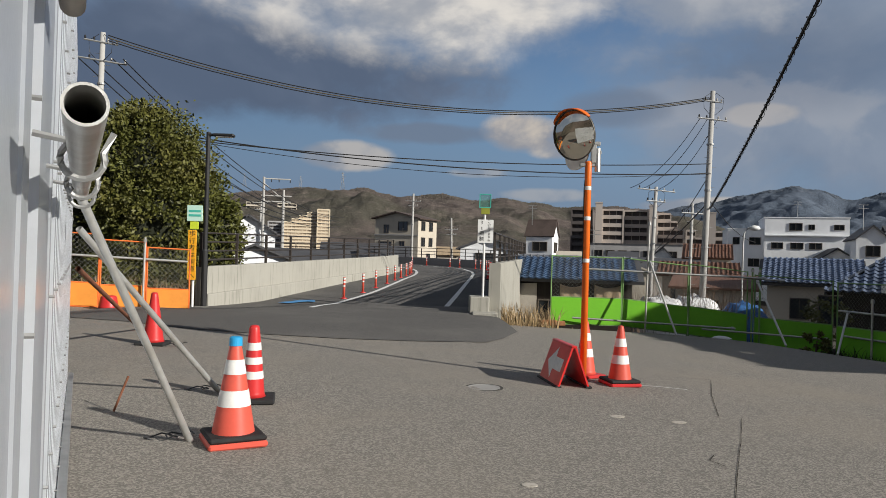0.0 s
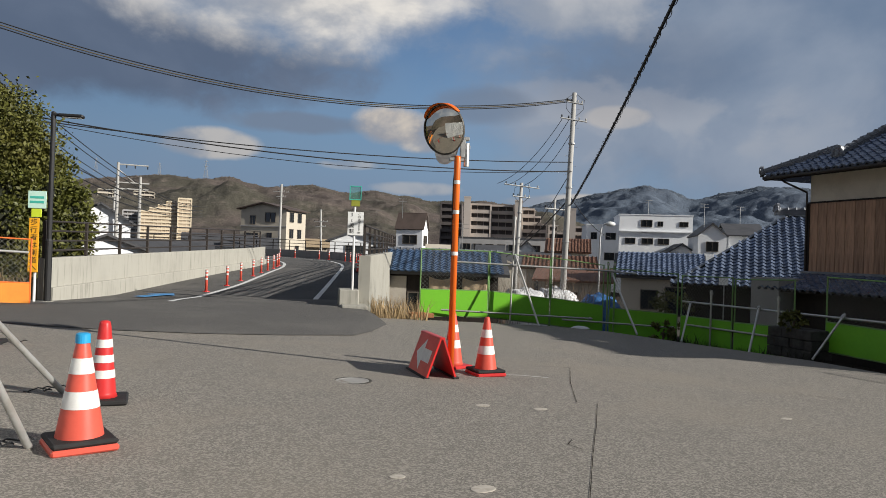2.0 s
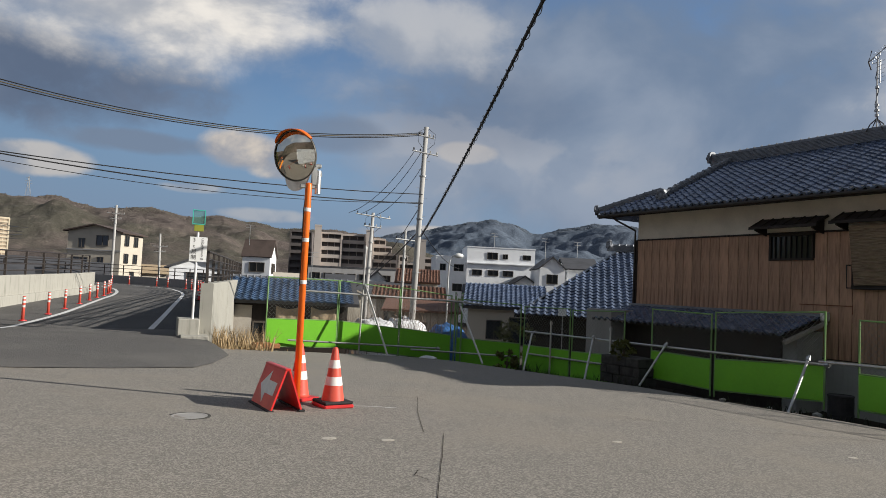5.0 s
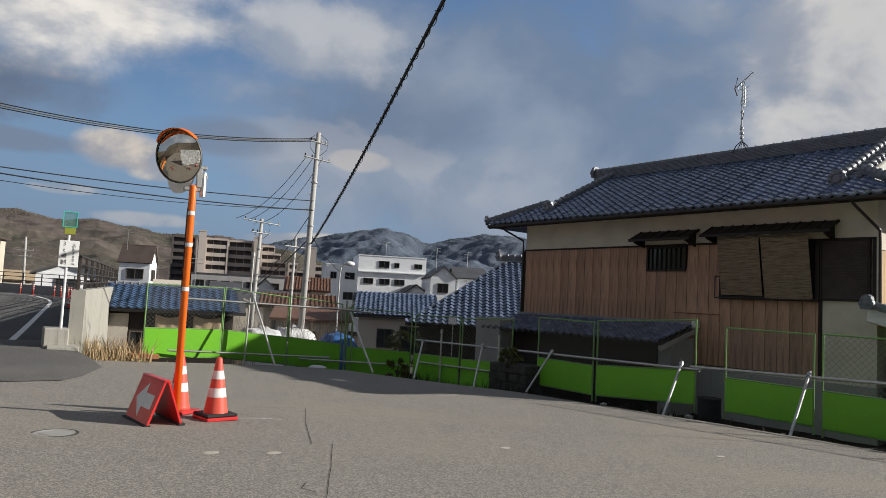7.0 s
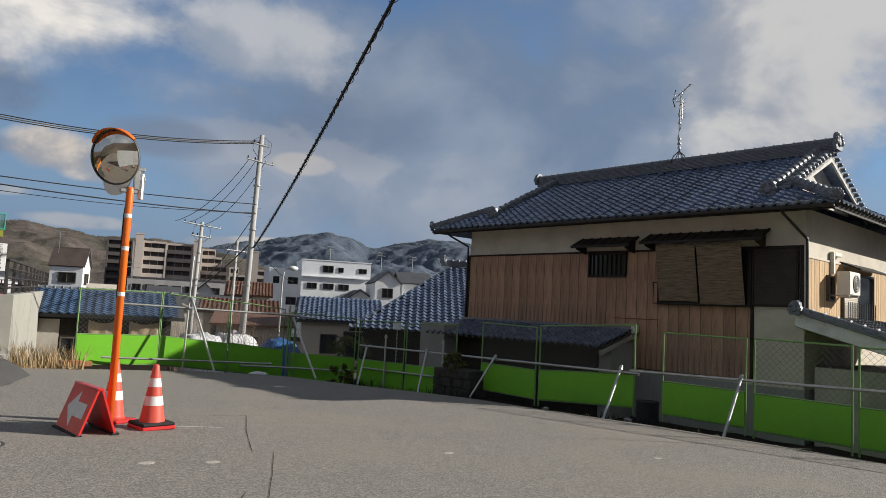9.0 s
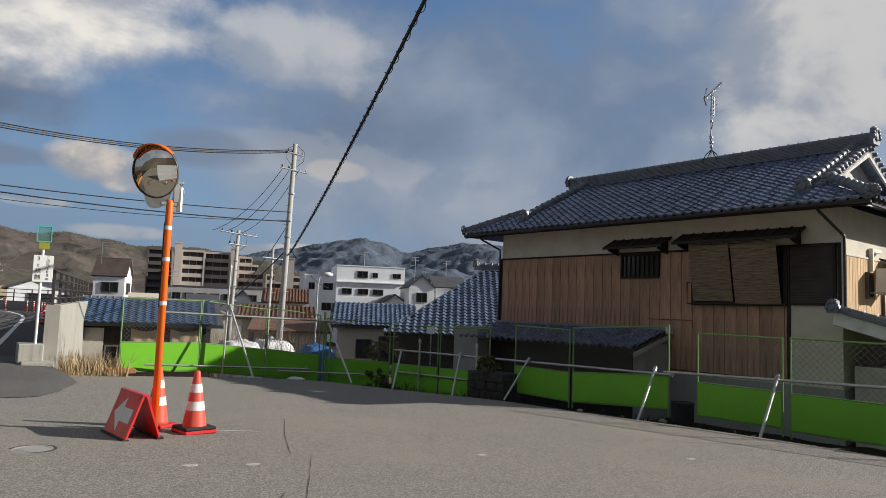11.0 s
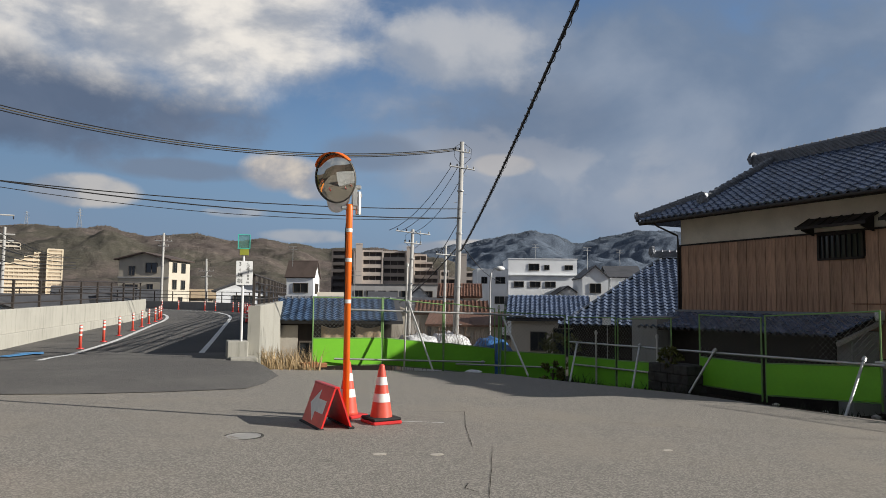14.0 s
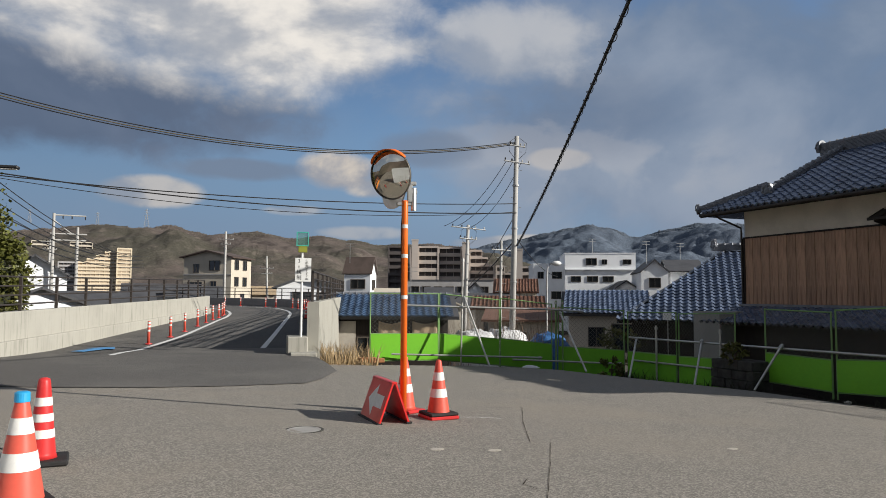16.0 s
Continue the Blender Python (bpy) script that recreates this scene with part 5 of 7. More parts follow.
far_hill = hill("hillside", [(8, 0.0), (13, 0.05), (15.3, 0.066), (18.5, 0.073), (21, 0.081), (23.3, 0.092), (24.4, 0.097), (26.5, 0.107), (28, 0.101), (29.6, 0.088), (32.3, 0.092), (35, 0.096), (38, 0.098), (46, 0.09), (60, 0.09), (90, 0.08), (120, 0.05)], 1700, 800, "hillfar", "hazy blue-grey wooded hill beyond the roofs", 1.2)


hill("hillside", [(132, 0.0), (148, 0.16), (162, 0.50), (192, 0.58), (212, 0.46), (240, 0.38), (265, 0.36), (285, 0.26), (306, 0.0)], 70, 40, "hill", "wooded slope closing the place behind", 0.3)


def crown_cover(seed, a0, a1, near, far, crest, count, size, mat, label):
    """Bare tree crowns standing close together along a far crest, as one belt of woodland."""
    rng = np.random.default_rng(seed)
    ico = np.array([(1, 0, 0), (0.3, 0.95, 0), (-0.8, 0.6, 0), (-0.8, -0.6, 0), (0.3, -0.95, 0), (0.1, 0.05, 1.0)])
    tri = np.array([(0, 1, 5), (1, 2, 5), (2, 3, 5), (3, 4, 5), (4, 0, 5)])
    V, F = [], []
    tree_of = hill_tree(crest)
    for _ in range(count):
        a, k = rng.uniform(a0, a1), 1.0 - 0.05 * rng.random()
        x, y, _z = spot(a, far - near * (1 - k))
        hit = tree_of.ray_cast(Vector((x, y, 900)), Vector((0, 0, -1)))
        if hit[0] is None:
            continue
        s = size * rng.uniform(0.55, 1.25)
        p = ico * rng.uniform(0.6, 1.4, (6, 1)) * np.array((s, s, s * rng.uniform(0.45, 0.95)))
        F += [tuple(q) for q in (tri + len(V)).tolist()]
        V += [tuple(q) for q in (p + np.array((x, y, hit[0].z - s * 0.10))).tolist()]
    return tagged(new("woodland", mesh_of("woodland", V, F, mat, True)), label, "woodland", kind="stuff")


def hill_tree(ob):
    me = ob.data
    return BVHTree.FromPolygons([v.co for v in me.vertices], [tuple(p.vertices) for p in me.polygons])


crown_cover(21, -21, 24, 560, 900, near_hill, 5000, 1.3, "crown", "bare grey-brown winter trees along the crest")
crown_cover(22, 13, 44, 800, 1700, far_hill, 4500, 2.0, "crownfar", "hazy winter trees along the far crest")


# ---- buildings of the town ----
def opening(parent, face, u, z, w, h, size, mat="glass", trim="alu", deep=0.08):
    """A window in a wall: a pane set back in a raised surround. face: 'f' street side, 'l' or 'r' end sides."""
    W_, D_, _h = size

    def put(u0, u1, z0, z1, out0, out1):
        if face == "f":
            return (u0, -out1, z0), (u1, -out0, z1)
        if face == "r":
            return (W_ + out0, u0, z0), (W_ + out1, u1, z1)
        return (-out1, u0, z0), (-out0, u1, z1)
    win = part("window", box(bmnew(), *put(u, u + w, z, z + h, -0.02, 0.012)), mat, parent)
    bm = bmnew()
    t = max(0.05, 0.05 * w)
    for a in ((u - t, u, z - t, z + h + t), (u + w, u + w + t, z - t, z + h + t), (u, u + w, z - t, z), (u, u + w, z + h, z + h + t), (u + w / 2 - t / 3, u + w / 2 + t / 3, z, z + h)):
        box(bm, *put(*a, 0.0, deep))
    part("window_frame", bm, trim, win)


def building(name, at, turn, size, wall, roof, roof_mat, label, windows=(), category="house", rise=None, over=0.4, parapet=0.5):
    """A plain town building: local x along the street side, y away from it, z up. turn: bearing that the street side faces away to."""
    W_, D_, H_ = size
    m = Matrix.Translation(at) @ pose(0, 0, 0, 0, 0, -turn)
    b = thing(name, m, label, category)
    part("wall", box(bmnew(), (0, 0, 0), (W_, D_, H_)), wall, b)
    if roof == "flat":
        bm = bmnew()
        for lo, hi in (((-0.06, -0.06, H_), (W_ + 0.06, 0.16, H_ + parapet)), ((-0.06, D_ - 0.16, H_), (W_ + 0.06, D_ + 0.06, H_ + parapet)), ((-0.06, 0.16, H_), (0.16, D_ - 0.16, H_ + parapet)), ((W_ - 0.16, 0.16, H_), (W_ + 0.06, D_ - 0.16, H_ + parapet))):
            box(bm, lo, hi)
        part("roof", bm, roof_mat, b)
    else:
        r = rise or D_ * 0.25
        bm = bmnew()
        if roof == "gable":          # ridge along the street side
            prism(bm, [(0, H_), (D_, H_), (D_ / 2, H_ + r)], 0.05, W_ - 0.05, "x")
            part("gable", bm, wall, b)
            bm = bmnew()
            k = r / (D_ / 2)
            slab(bm, [(-over, -over, H_ - k * over + 0.1), (W_ + over, -over, H_ - k * over + 0.1), (W_ + over, D_ / 2, H_ + r + 0.1), (-over, D_ / 2, H_ + r + 0.1)], 0.14)
            slab(bm, [(W_ + over, D_ + over, H_ - k * over + 0.1), (-over, D_ + over, H_ - k * over + 0.1), (-over, D_ / 2, H_ + r + 0.1), (W_ + over, D_ / 2, H_ + r + 0.1)], 0.14)
        elif roof == "end":          # gable to the street
            prism(bm, [(0, H_), (W_, H_), (W_ / 2, H_ + r)], 0.05, D_ - 0.05, "y")
            part("gable", bm, wall, b)
            bm = bmnew()
            k = r / (W_ / 2)
            slab(bm, [(-over, D_ + over, H_ - k * over + 0.1), (-over, -over, H_ - k * over + 0.1), (W_ / 2, -over, H_ + r + 0.1), (W_ / 2, D_ + over, H_ + r + 0.1)], 0.14)
            slab(bm, [(W_ + over, -over, H_ - k * over + 0.1), (W_ + over, D_ + over, H_ - k * over + 0.1), (W_ / 2, D_ + over, H_ + r + 0.1), (W_ / 2, -over, H_ + r + 0.1)], 0.14)
        else:                        # one slope, falling to the street
            slab(bm, [(-over, -over, H_ + 0.1), (W_ + over, -over, H_ + 0.1), (W_ + over, D_ + over, H_ + r + 0.1), (-over, D_ + over, H_ + r + 0.1)], 0.14)
        part("roof", bm, roof_mat, b)
    for face, u, z, w, h in windows:
        opening(b, face, u, z, w, h, size)
    return b


def front(az, dist, zb=TOWN):
    return spot(az, dist, zb)


# white flat-roofed block behind the fence, in two steps
D1 = 95.0
s1 = D1 / 1255
building("office_building", front(21.85, D1), 17.5, (5.1, 9, 8.7), "stucco_white", "flat", "stucco_white", "low white flat-roofed office wing", [("f", 0.6, 6.9, 0.7, 0.8), ("f", 2.5, 6.9, 1.2, 0.8), ("f", 2.4, 4.2, 1.2, 0.9)], "building", parapet=0.15)
building("office_building", front(24.35, D1 - 0.6), 19.5, (9.1, 9, 10.1), "stucco_white", "flat", "stucco_white", "white three-storey flat-roofed office building", [("f", 2.75, 8.65, 1.3, 0.8), ("f", 4.8, 8.75, 0.6, 0.55), ("f", 7.5, 8.75, 1.0, 0.55), ("f", 0.8, 6.45, 1.2, 0.65), ("f", 2.9, 6.45, 1.3, 0.65), ("f", 4.9, 6.45, 1.3, 0.65), ("f", 0.9, 4.3, 1.3, 0.8), ("f", 3.1, 4.3, 1.3, 0.8), ("f", 6.6, 4.3, 1.6, 0.8)], "building", parapet=0.12)
part_line = thing("roof_edge", Matrix.Translation(front(24.35, D1 - 0.9, TOWN + 7.95)) @ pose(0, 0, 0, 0, 0, -19.5), "thin ledge along the white office building", "ledge")
part("ledge", box(bmnew(), (0, 0, 0), (9.1, 0.3, 0.12)), "stucco_white", part_line)
building("house", front(27.9, 88), 21.0, (3.6, 7, 5.2), "stucco_white", "end", "greyroof", "small white shed with a gable end", [], rise=1.2)
building("house", front(30.2, 84), 22.0, (3.0, 8, 7.4), "stucco_white", "end", "greyroof", "tall white house with a gable end", [("f", 0.9, 5.6, 1.2, 1.0)], over=0.2, rise=1.3)
building("house", front(32.4, 88), 23.0, (3.6, 8, 7.6), "stucco_white", "gable", "greyroof", "grey two-storey house with a dark roof", [("f", 0.8, 5.2, 1.4, 1.3)], rise=1.4)
building("house", front(37.0, 96), 38.0, (8, 8, 8.0), "stucco_grey", "gable", "greyroof", "grey house among the roofs", [], rise=1.8)
# dark-tiled cream bungalow beyond the fence
bung = building("house", front(24.6, 44), 27.0, (4.4, 5.0, 3.55), "stucco_cream", "gable", "greyroof", "cream bungalow with a dark tiled roof", [("f", 1.2, 1.5, 0.9, 1.1), ("f", 2.6, 1.2, 1.4, 1.6)], rise=1.15, over=0.5)
tiled_slope(bung, "tile", (0, -0.55, 3.55 - 0.23 + 0.16), (1, 0, 0), (0, 1, 1.15 / 2.5), 14, lambda s: (-0.5, 4.9), w=0.30, d=0.235)
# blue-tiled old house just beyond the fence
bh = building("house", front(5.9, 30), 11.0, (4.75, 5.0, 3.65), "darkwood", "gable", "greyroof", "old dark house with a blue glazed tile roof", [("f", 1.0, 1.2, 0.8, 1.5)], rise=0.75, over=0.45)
tiled_slope(bh, "bluetile", (0, -0.62, 3.65 - 0.19 + 0.16), (1, 0, 0), (0, 1, 0.75 / 2.5), 13, lambda s: (-0.45, 5.1), w=0.29, d=0.235)
ridge_run(bh, [(-0.45, 2.5, 4.50), (5.1, 2.5, 4.50)], 1, 0.20)
part("side_wall", box(bmnew(), (-0.05, -0.06, 0), (0.9, 0.05, 3.4)), "greyplaster", bh, "patched grey mortar wall")
for u0, u1, z0, z1 in ((1.85, 2.85, 2.45, 3.42), (3.25, 4.3, 2.40, 3.42)):
    v, f = [], []
    for j in range(11):
        for i in range(15):
            v.append((lerp(u0, u1, i / 14), -0.16 + 0.05 * math.sin(i * 1.1 + u0) * (1 - j / 10) + 0.02 * math.sin(i * 2.7 + j), lerp(z0, z1, j / 10) - (0.12 * math.sin(math.pi * i / 14) * j / 10)))
    for j in range(10):
        for i in range(14):
            f.append((j * 15 + i, j * 15 + i + 1, (j + 1) * 15 + i + 1, (j + 1) * 15 + i))
    me = mesh_of("tarpaulin", v, f, "tarp", True)
    t = tagged(new("tarpaulin", me), "sagging beige tarpaulin hung on the old house", "tarpaulin", "tarpaulins")
    t.matrix_world = bh.matrix_world
    t.modifiers.new("thick", "SOLIDIFY").thickness = 0.01
# neighbour's low house beside the timber house, with a broad grey tiled roof
nb = thing("house", Matrix.Translation(front(28.3, 26.4, -0.9)) @ pose(0, 0, 0, 0, 0, -33.5), "low neighbouring house with a broad grey tiled roof", "house")
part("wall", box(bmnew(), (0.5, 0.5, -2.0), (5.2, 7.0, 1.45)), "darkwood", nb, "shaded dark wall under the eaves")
nk = 2.75 / 4.9
nl = math.hypot(1, nk)
bm = bmnew()
slab(bm, [(0, 0, 1.50), (5.6, 0, 1.50), (5.6, 4.9, 4.25), (3.9, 4.9, 4.25)], 0.1)
part("roof", bm, "darkwood", nb)
tiled_slope(nb, "tile", (0, -0.06, 1.52), (1, 0, 0), (0, 1, nk), int(4.9 * nl / 0.235), lambda s: (3.9 * s / nl / 4.9, 5.6))
ridge_run(nb, [(0.05, 0.0, 1.53), (3.9, 4.9, 4.26)], 1, 0.16, cap=False)
ridge_run(nb, [(3.6, 4.9, 4.28), (5.6, 4.9, 4.28)], 5, 0.24)
end_tile(nb, (3.5, 4.85, 4.5), (-1, -0.3, 0), 0.4)
bm = bmnew()
slab(bm, [(0, 0, 1.50), (3.9, 4.9, 4.25), (3.9, 9, 1.9), (0.2, 9.0, 1.5)], 0.1)
part("roof", bm, "tile", nb)

# white house with a brown roof, on the left of the flats
wh = building("house", front(6.65, 88), 22.0, (3.3, 3.2, 7.3), "stucco_white", "gable", "darkbrownroof", "white two-storey house with a brown roof", [("f", 0.9, 5.4, 1.7, 1.0), ("r", 0.8, 5.2, 0.6, 1.2), ("r", 1.8, 5.2, 0.6, 1.2)], rise=1.9, over=0.2)
building("house", front(1.4, 62), 5.0, (4.8, 8, 5.2), "stucco_white", "end", "greyroof", "white house with a low dark gable", [("f", 1.4, 3.7, 1.6, 1.0), ("f", 3.5, 3.7, 0.8, 1.0)], rise=0.95)
building("house", front(11.6, 62), 14.0, (5.0, 7, 3.6), "stucco_cream", "end", "stucco_cream", "small cream house with a pale roof", [], rise=1.0)
building("house", front(15.0, 66), 17.0, (6.4, 8, 3.4), "stucco_grey", "gable", "greyroof", "low grey house with a wide roof", [], rise=1.3)
building("house", front(16.1, 76), 17.5, (2.8, 6, 4.6), "stucco_white", "end", "greyroof", "white cottage with a gable end", [("f", 0.9, 3.3, 0.9, 0.7)], rise=1.35, over=0.2)
building("house", front(11.7, 86), 15.0, (10.4, 7, 6.3), "stucco_grey", "flat", "greyroof", "long low grey building below the flats", [("f", 0.5 + 1.4 * i, 4.9, 0.9, 0.7) for i in range(7)], parapet=0.15)
building("house", front(13.2, 72), 15.0, (2.6, 6, 4.2), "stucco_grey", "gable", "greyroof", "grey shed with a dark roof below the flats", [("f", 0.5, 3.0, 0.7, 0.6)], rise=1.1, over=0.25)
building("house", front(9.2, 74), 10.0, (2.4, 6, 4.3), "stucco_cream", "gable", "stucco_cream", "cream house with a pale roof beside the white house", [("f", 0.5, 3.0, 0.8, 0.7)], rise=0.9, over=0.25)
longh = building("house", front(18.8, 70), 21.0, (4.0, 7, 4.9), "stucco_cream", "gable", "brownroof", "house with a brown tiled roof below the flats", [("f", 0.5 + 1.2 * i, 3.6, 0.7, 0.9) for i in range(3)], rise=1.3, over=0.25)
tiled_slope(longh, "brownroof", (0, -0.3, 4.9 - 0.11 + 0.13), (1, 0, 0), (0, 1, 1.3 / 3.5), 15, lambda s: (-0.25, 4.3), w=0.30, d=0.25)
rowh = building("house", front(17.2, 52), 20.0, (4.6, 5, 3.6), "stucco_cream", "gable", "brownroof", "low row house with an orange-brown tiled roof", [("f", 0.6 + 2.2 * i, 1.6, 1.4, 1.2) for i in range(2)], rise=0.75)
tiled_slope(rowh, "brownroof", (0, -0.5, 3.6 - 0.12 + 0.14), (1, 0, 0), (0, 1, 0.75 / 2.5), 12, lambda s: (-0.4, 5.0), w=0.30, d=0.25)
building("house", front(18.2, 45), 21.0, (4.4, 5, 2.9), "stucco_cream", "shed", "brownroof", "cream outbuilding with a lean roof", [("f", 1.2, 1.2, 1.2, 1.0)], rise=0.7)
# left side of the bridge
three = building("house", front(-5.5, 92.6), 24.0, (6.2, 5.6, 9.1), "stucco_cream", "end", "darkbrownroof", "cream three-storey house with a low gable and square windows", [("f", 3.4, 7.5, 1.3, 1.1), ("f", 1.3, 7.2, 0.7, 1.0), ("f", 0.6, 5.1, 1.8, 0.9), ("f", 3.6, 5.2, 0.7, 0.9), ("r", 0.9, 7.6, 1.0, 1.15), ("r", 3.2, 7.6, 1.0, 1.15), ("r", 0.9, 5.6, 1.0, 1.05), ("r", 3.2, 5.6, 1.0, 1.05), ("r", 2.6, 3.3, 1.0, 1.3)], rise=0.75, over=0.45)
part("balcony", box(bmnew(), (-0.1, -1.3, 4.2), (2.9, 0.0, 5.1), 0.03), "stucco_grey", three, "grey balcony with a low wall")
part("ledge", box(bmnew(), (-0.05, -0.12, 6.85), (6.25, 0.0, 7.0)), "stucco_grey", three)
part("porch_roof", box(bmnew(), (0.2, -2.2, 3.6), (5.6, 0.0, 3.8), 0.02), "greyroof", three)
building("house", front(-17.4, 62), -15.0, (4.4, 8, 6.0), "stucco_white", "end", "greyroof", "white house with a gable end", [], rise=1.4)
building("house", front(-17.6, 48), -15.0, (4.6, 6, 3.9), "stucco_white", "end", "greyroof", "white outbuilding with a dark roof", [], rise=0.9)
building("house", front(-13.6, 52), -12.0, (5.4, 6, 3.7), "stucco_white", "gable", "greyroof", "white house with a dark grey roof", [], rise=0.9)
building("house", front(-9.6, 80), -8.0, (7, 8, 3.8), "stucco_grey", "gable", "greyroof", "low grey house with a dark roof", [("f", 1.0, 1.6, 1.4, 1.2)], rise=1.8)
building("house", front(-6.6, 76), -5.0, (5, 8, 3.9), "stucco_grey", "gable", "greyroof", "low dark-roofed house among other roofs", [], rise=1.4)
building("house", front(-1.2, 110), 1.0, (4.6, 8, 4.6), "stucco_cream", "gable", "tarp", "cream house with a tan roof", [], rise=1.2)


# ---- blocks of flats ----
def flats(at, turn, width, floors, storey, wall, recess, label, steps=None, depth=12.0, bays=8, deep=1.4, band=0.46):
    """A block of flats: a recessed core with a balcony band on every floor, between upright piers."""
    b = thing("apartment_building", Matrix.Translation(at) @ pose(0, 0, 0, 0, 0, -turn), label, "building")
    cols = steps or [floors] * bays
    bw = width / len(cols)
    for i, n in enumerate(cols):
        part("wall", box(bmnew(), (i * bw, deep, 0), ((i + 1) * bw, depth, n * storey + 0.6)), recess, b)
    for lev in range(max(cols)):
        run = [i for i, n in enumerate(cols) if n > lev]
        bm = bmnew()
        box(bm, (run[0] * bw, 0.0, lev * storey), ((run[-1] + 1) * bw, deep + 0.02, lev * storey + 0.16))
        box(bm, (run[0] * bw, 0.0, lev * storey + 0.14), ((run[-1] + 1) * bw, 0.18, lev * storey + band * storey))
        part("balcony", bm, wall, b)
    for x, n in ((0.0, cols[0]), (width, cols[-1])):
        part("pier", box(bmnew(), (x - 0.25, -0.12, 0), (x + 0.25, deep + 0.02, n * storey + 0.5)), wall, b)
    for i, n in enumerate(cols[:-1]):
        part("pier", box(bmnew(), ((i + 1) * bw - 0.09, deep * 0.5, 0), ((i + 1) * bw + 0.09, deep + 0.02, n * storey)), wall, b)
    for i, n in enumerate(cols):
        part("roof", box(bmnew(), (i * bw, -0.1, n * storey), ((i + 1) * bw, depth, n * storey + 0.7)), wall, b)
    return b


FD = 260.0
flats(front(10.2, FD + 20, TOWN - 4), 16.0, 8.0, 10, 2.75, "apartdark", "apartdark", "dark grey block of flats", bays=3)
part_tower = (("tower", 12.05, 2.4, 10.4), ("tower", 16.15, 2.6, 10.1), ("tower", 20.5, 2.2, 9.2))
for _, a, w_, n in part_tower:
    tw_ = thing("apartment_building", Matrix.Translation(front(a, FD - 2, TOWN - 4)) @ pose(0, 0, 0, 0, 0, -a), "plain brown lift tower of the flats", "building")
    part("wall", box(bmnew(), (0, 0, 0), (w_, 8, n * 2.75)), "apartment", tw_)
    part("roof", box(bmnew(), (-0.1, -0.1, n * 2.75), (w_ + 0.1, 8.1, n * 2.75 + 0.5)), "apartment", tw_)
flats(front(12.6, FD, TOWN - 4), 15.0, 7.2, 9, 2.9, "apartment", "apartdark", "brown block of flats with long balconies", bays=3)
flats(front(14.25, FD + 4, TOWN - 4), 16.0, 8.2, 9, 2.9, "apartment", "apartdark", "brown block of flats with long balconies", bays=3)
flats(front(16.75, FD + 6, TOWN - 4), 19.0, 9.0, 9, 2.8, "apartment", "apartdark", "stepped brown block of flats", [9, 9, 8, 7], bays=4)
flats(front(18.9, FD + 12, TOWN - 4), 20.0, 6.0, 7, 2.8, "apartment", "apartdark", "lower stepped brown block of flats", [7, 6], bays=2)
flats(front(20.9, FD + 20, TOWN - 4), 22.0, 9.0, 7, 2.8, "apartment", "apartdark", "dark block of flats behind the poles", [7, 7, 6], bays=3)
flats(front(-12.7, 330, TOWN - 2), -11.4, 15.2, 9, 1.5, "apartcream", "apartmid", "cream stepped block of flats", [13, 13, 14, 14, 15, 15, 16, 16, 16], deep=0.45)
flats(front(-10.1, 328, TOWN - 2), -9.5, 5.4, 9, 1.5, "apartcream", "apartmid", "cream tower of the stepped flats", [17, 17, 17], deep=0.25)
flats(front(-13.9, 334, TOWN - 2), -13.2, 7.0, 13, 1.5, "stucco_grey", "apartdark", "low grey wing of the stepped flats", bays=4, deep=0.6)
for a, d, z, w, n in ((-17.5, 620, 32, 14, 3), (-15.6, 625, 33, 14, 3), (-13.2, 640, 34, 16, 3), (5.0, 700, 26, 14, 2), (7.2, 720, 32, 12, 2)):
    flats(spot(a, d, z), a, w, n, 3.0, "stucco_cream", "apartdark", "pale flats on the hillside", bays=4, depth=8)

# ---- poles and lamps ----
def utility_pole(at, height, lean, arms, label, r=0.16):
    """A concrete pole with crossarms, insulators and step bolts."""
    p = thing("utility_pole", Matrix.Translation(at) @ pose(0, 0, 0, 0, lean, 0), label, "utility pole", "utility poles")
    bm = bmnew()
    tube(bm, [(0, 0, -1.0), (0, 0, height)], r, 14, r_end=r * 0.62)
    part("shaft", bm, "pole", p, smooth=True)
    for z, length, turn in arms:
        d = Vector((math.cos(radians(turn)), math.sin(radians(turn)), 0))
        bm = bmnew()
        tube(bm, [d * -length / 2 + Vector((0, -0.12, z)), d * length / 2 + Vector((0, -0.12, z))], 0.035, 6)
        arm = part("crossarm", bm, "galv", p)
        for k in (-0.46, -0.2, 0.2, 0.46):
            bm = bmnew()
            q = d * length * k + Vector((0, -0.12, z))
            lathe(bm, [(0.018, 0.0), (0.018, 0.05), (0.042, 0.06), (0.030, 0.09), (0.042, 0.10), (0.026, 0.16)], 8)
            bmesh.ops.translate(bm, vec=q, verts=bm.verts)
            part("insulator", bm, "pole" if k > 0 else "rubber", arm)
    bolt = None
    for i in range(int(height / 0.45) - 5):
        if bolt is None:
            ob = part("step_bolt", tube(bmnew(), [(0, 0, 0), (0.30, 0, 0)], 0.010, 5), "galv", p)
            bolt = ob.data
        else:
            ob = part("step_bolt", bolt, "galv", p)
        ob.matrix_local = pose(0, 0, 2.0 + i * 0.45, 0, 0, 0 if i % 2 else 180)
    for z in (height * 0.42, height * 0.63, height * 0.8):
        part("band", lathe(bmnew(), [(r * 0.98, z), (r * 0.98, z + 0.06)], 14), "galv", p)
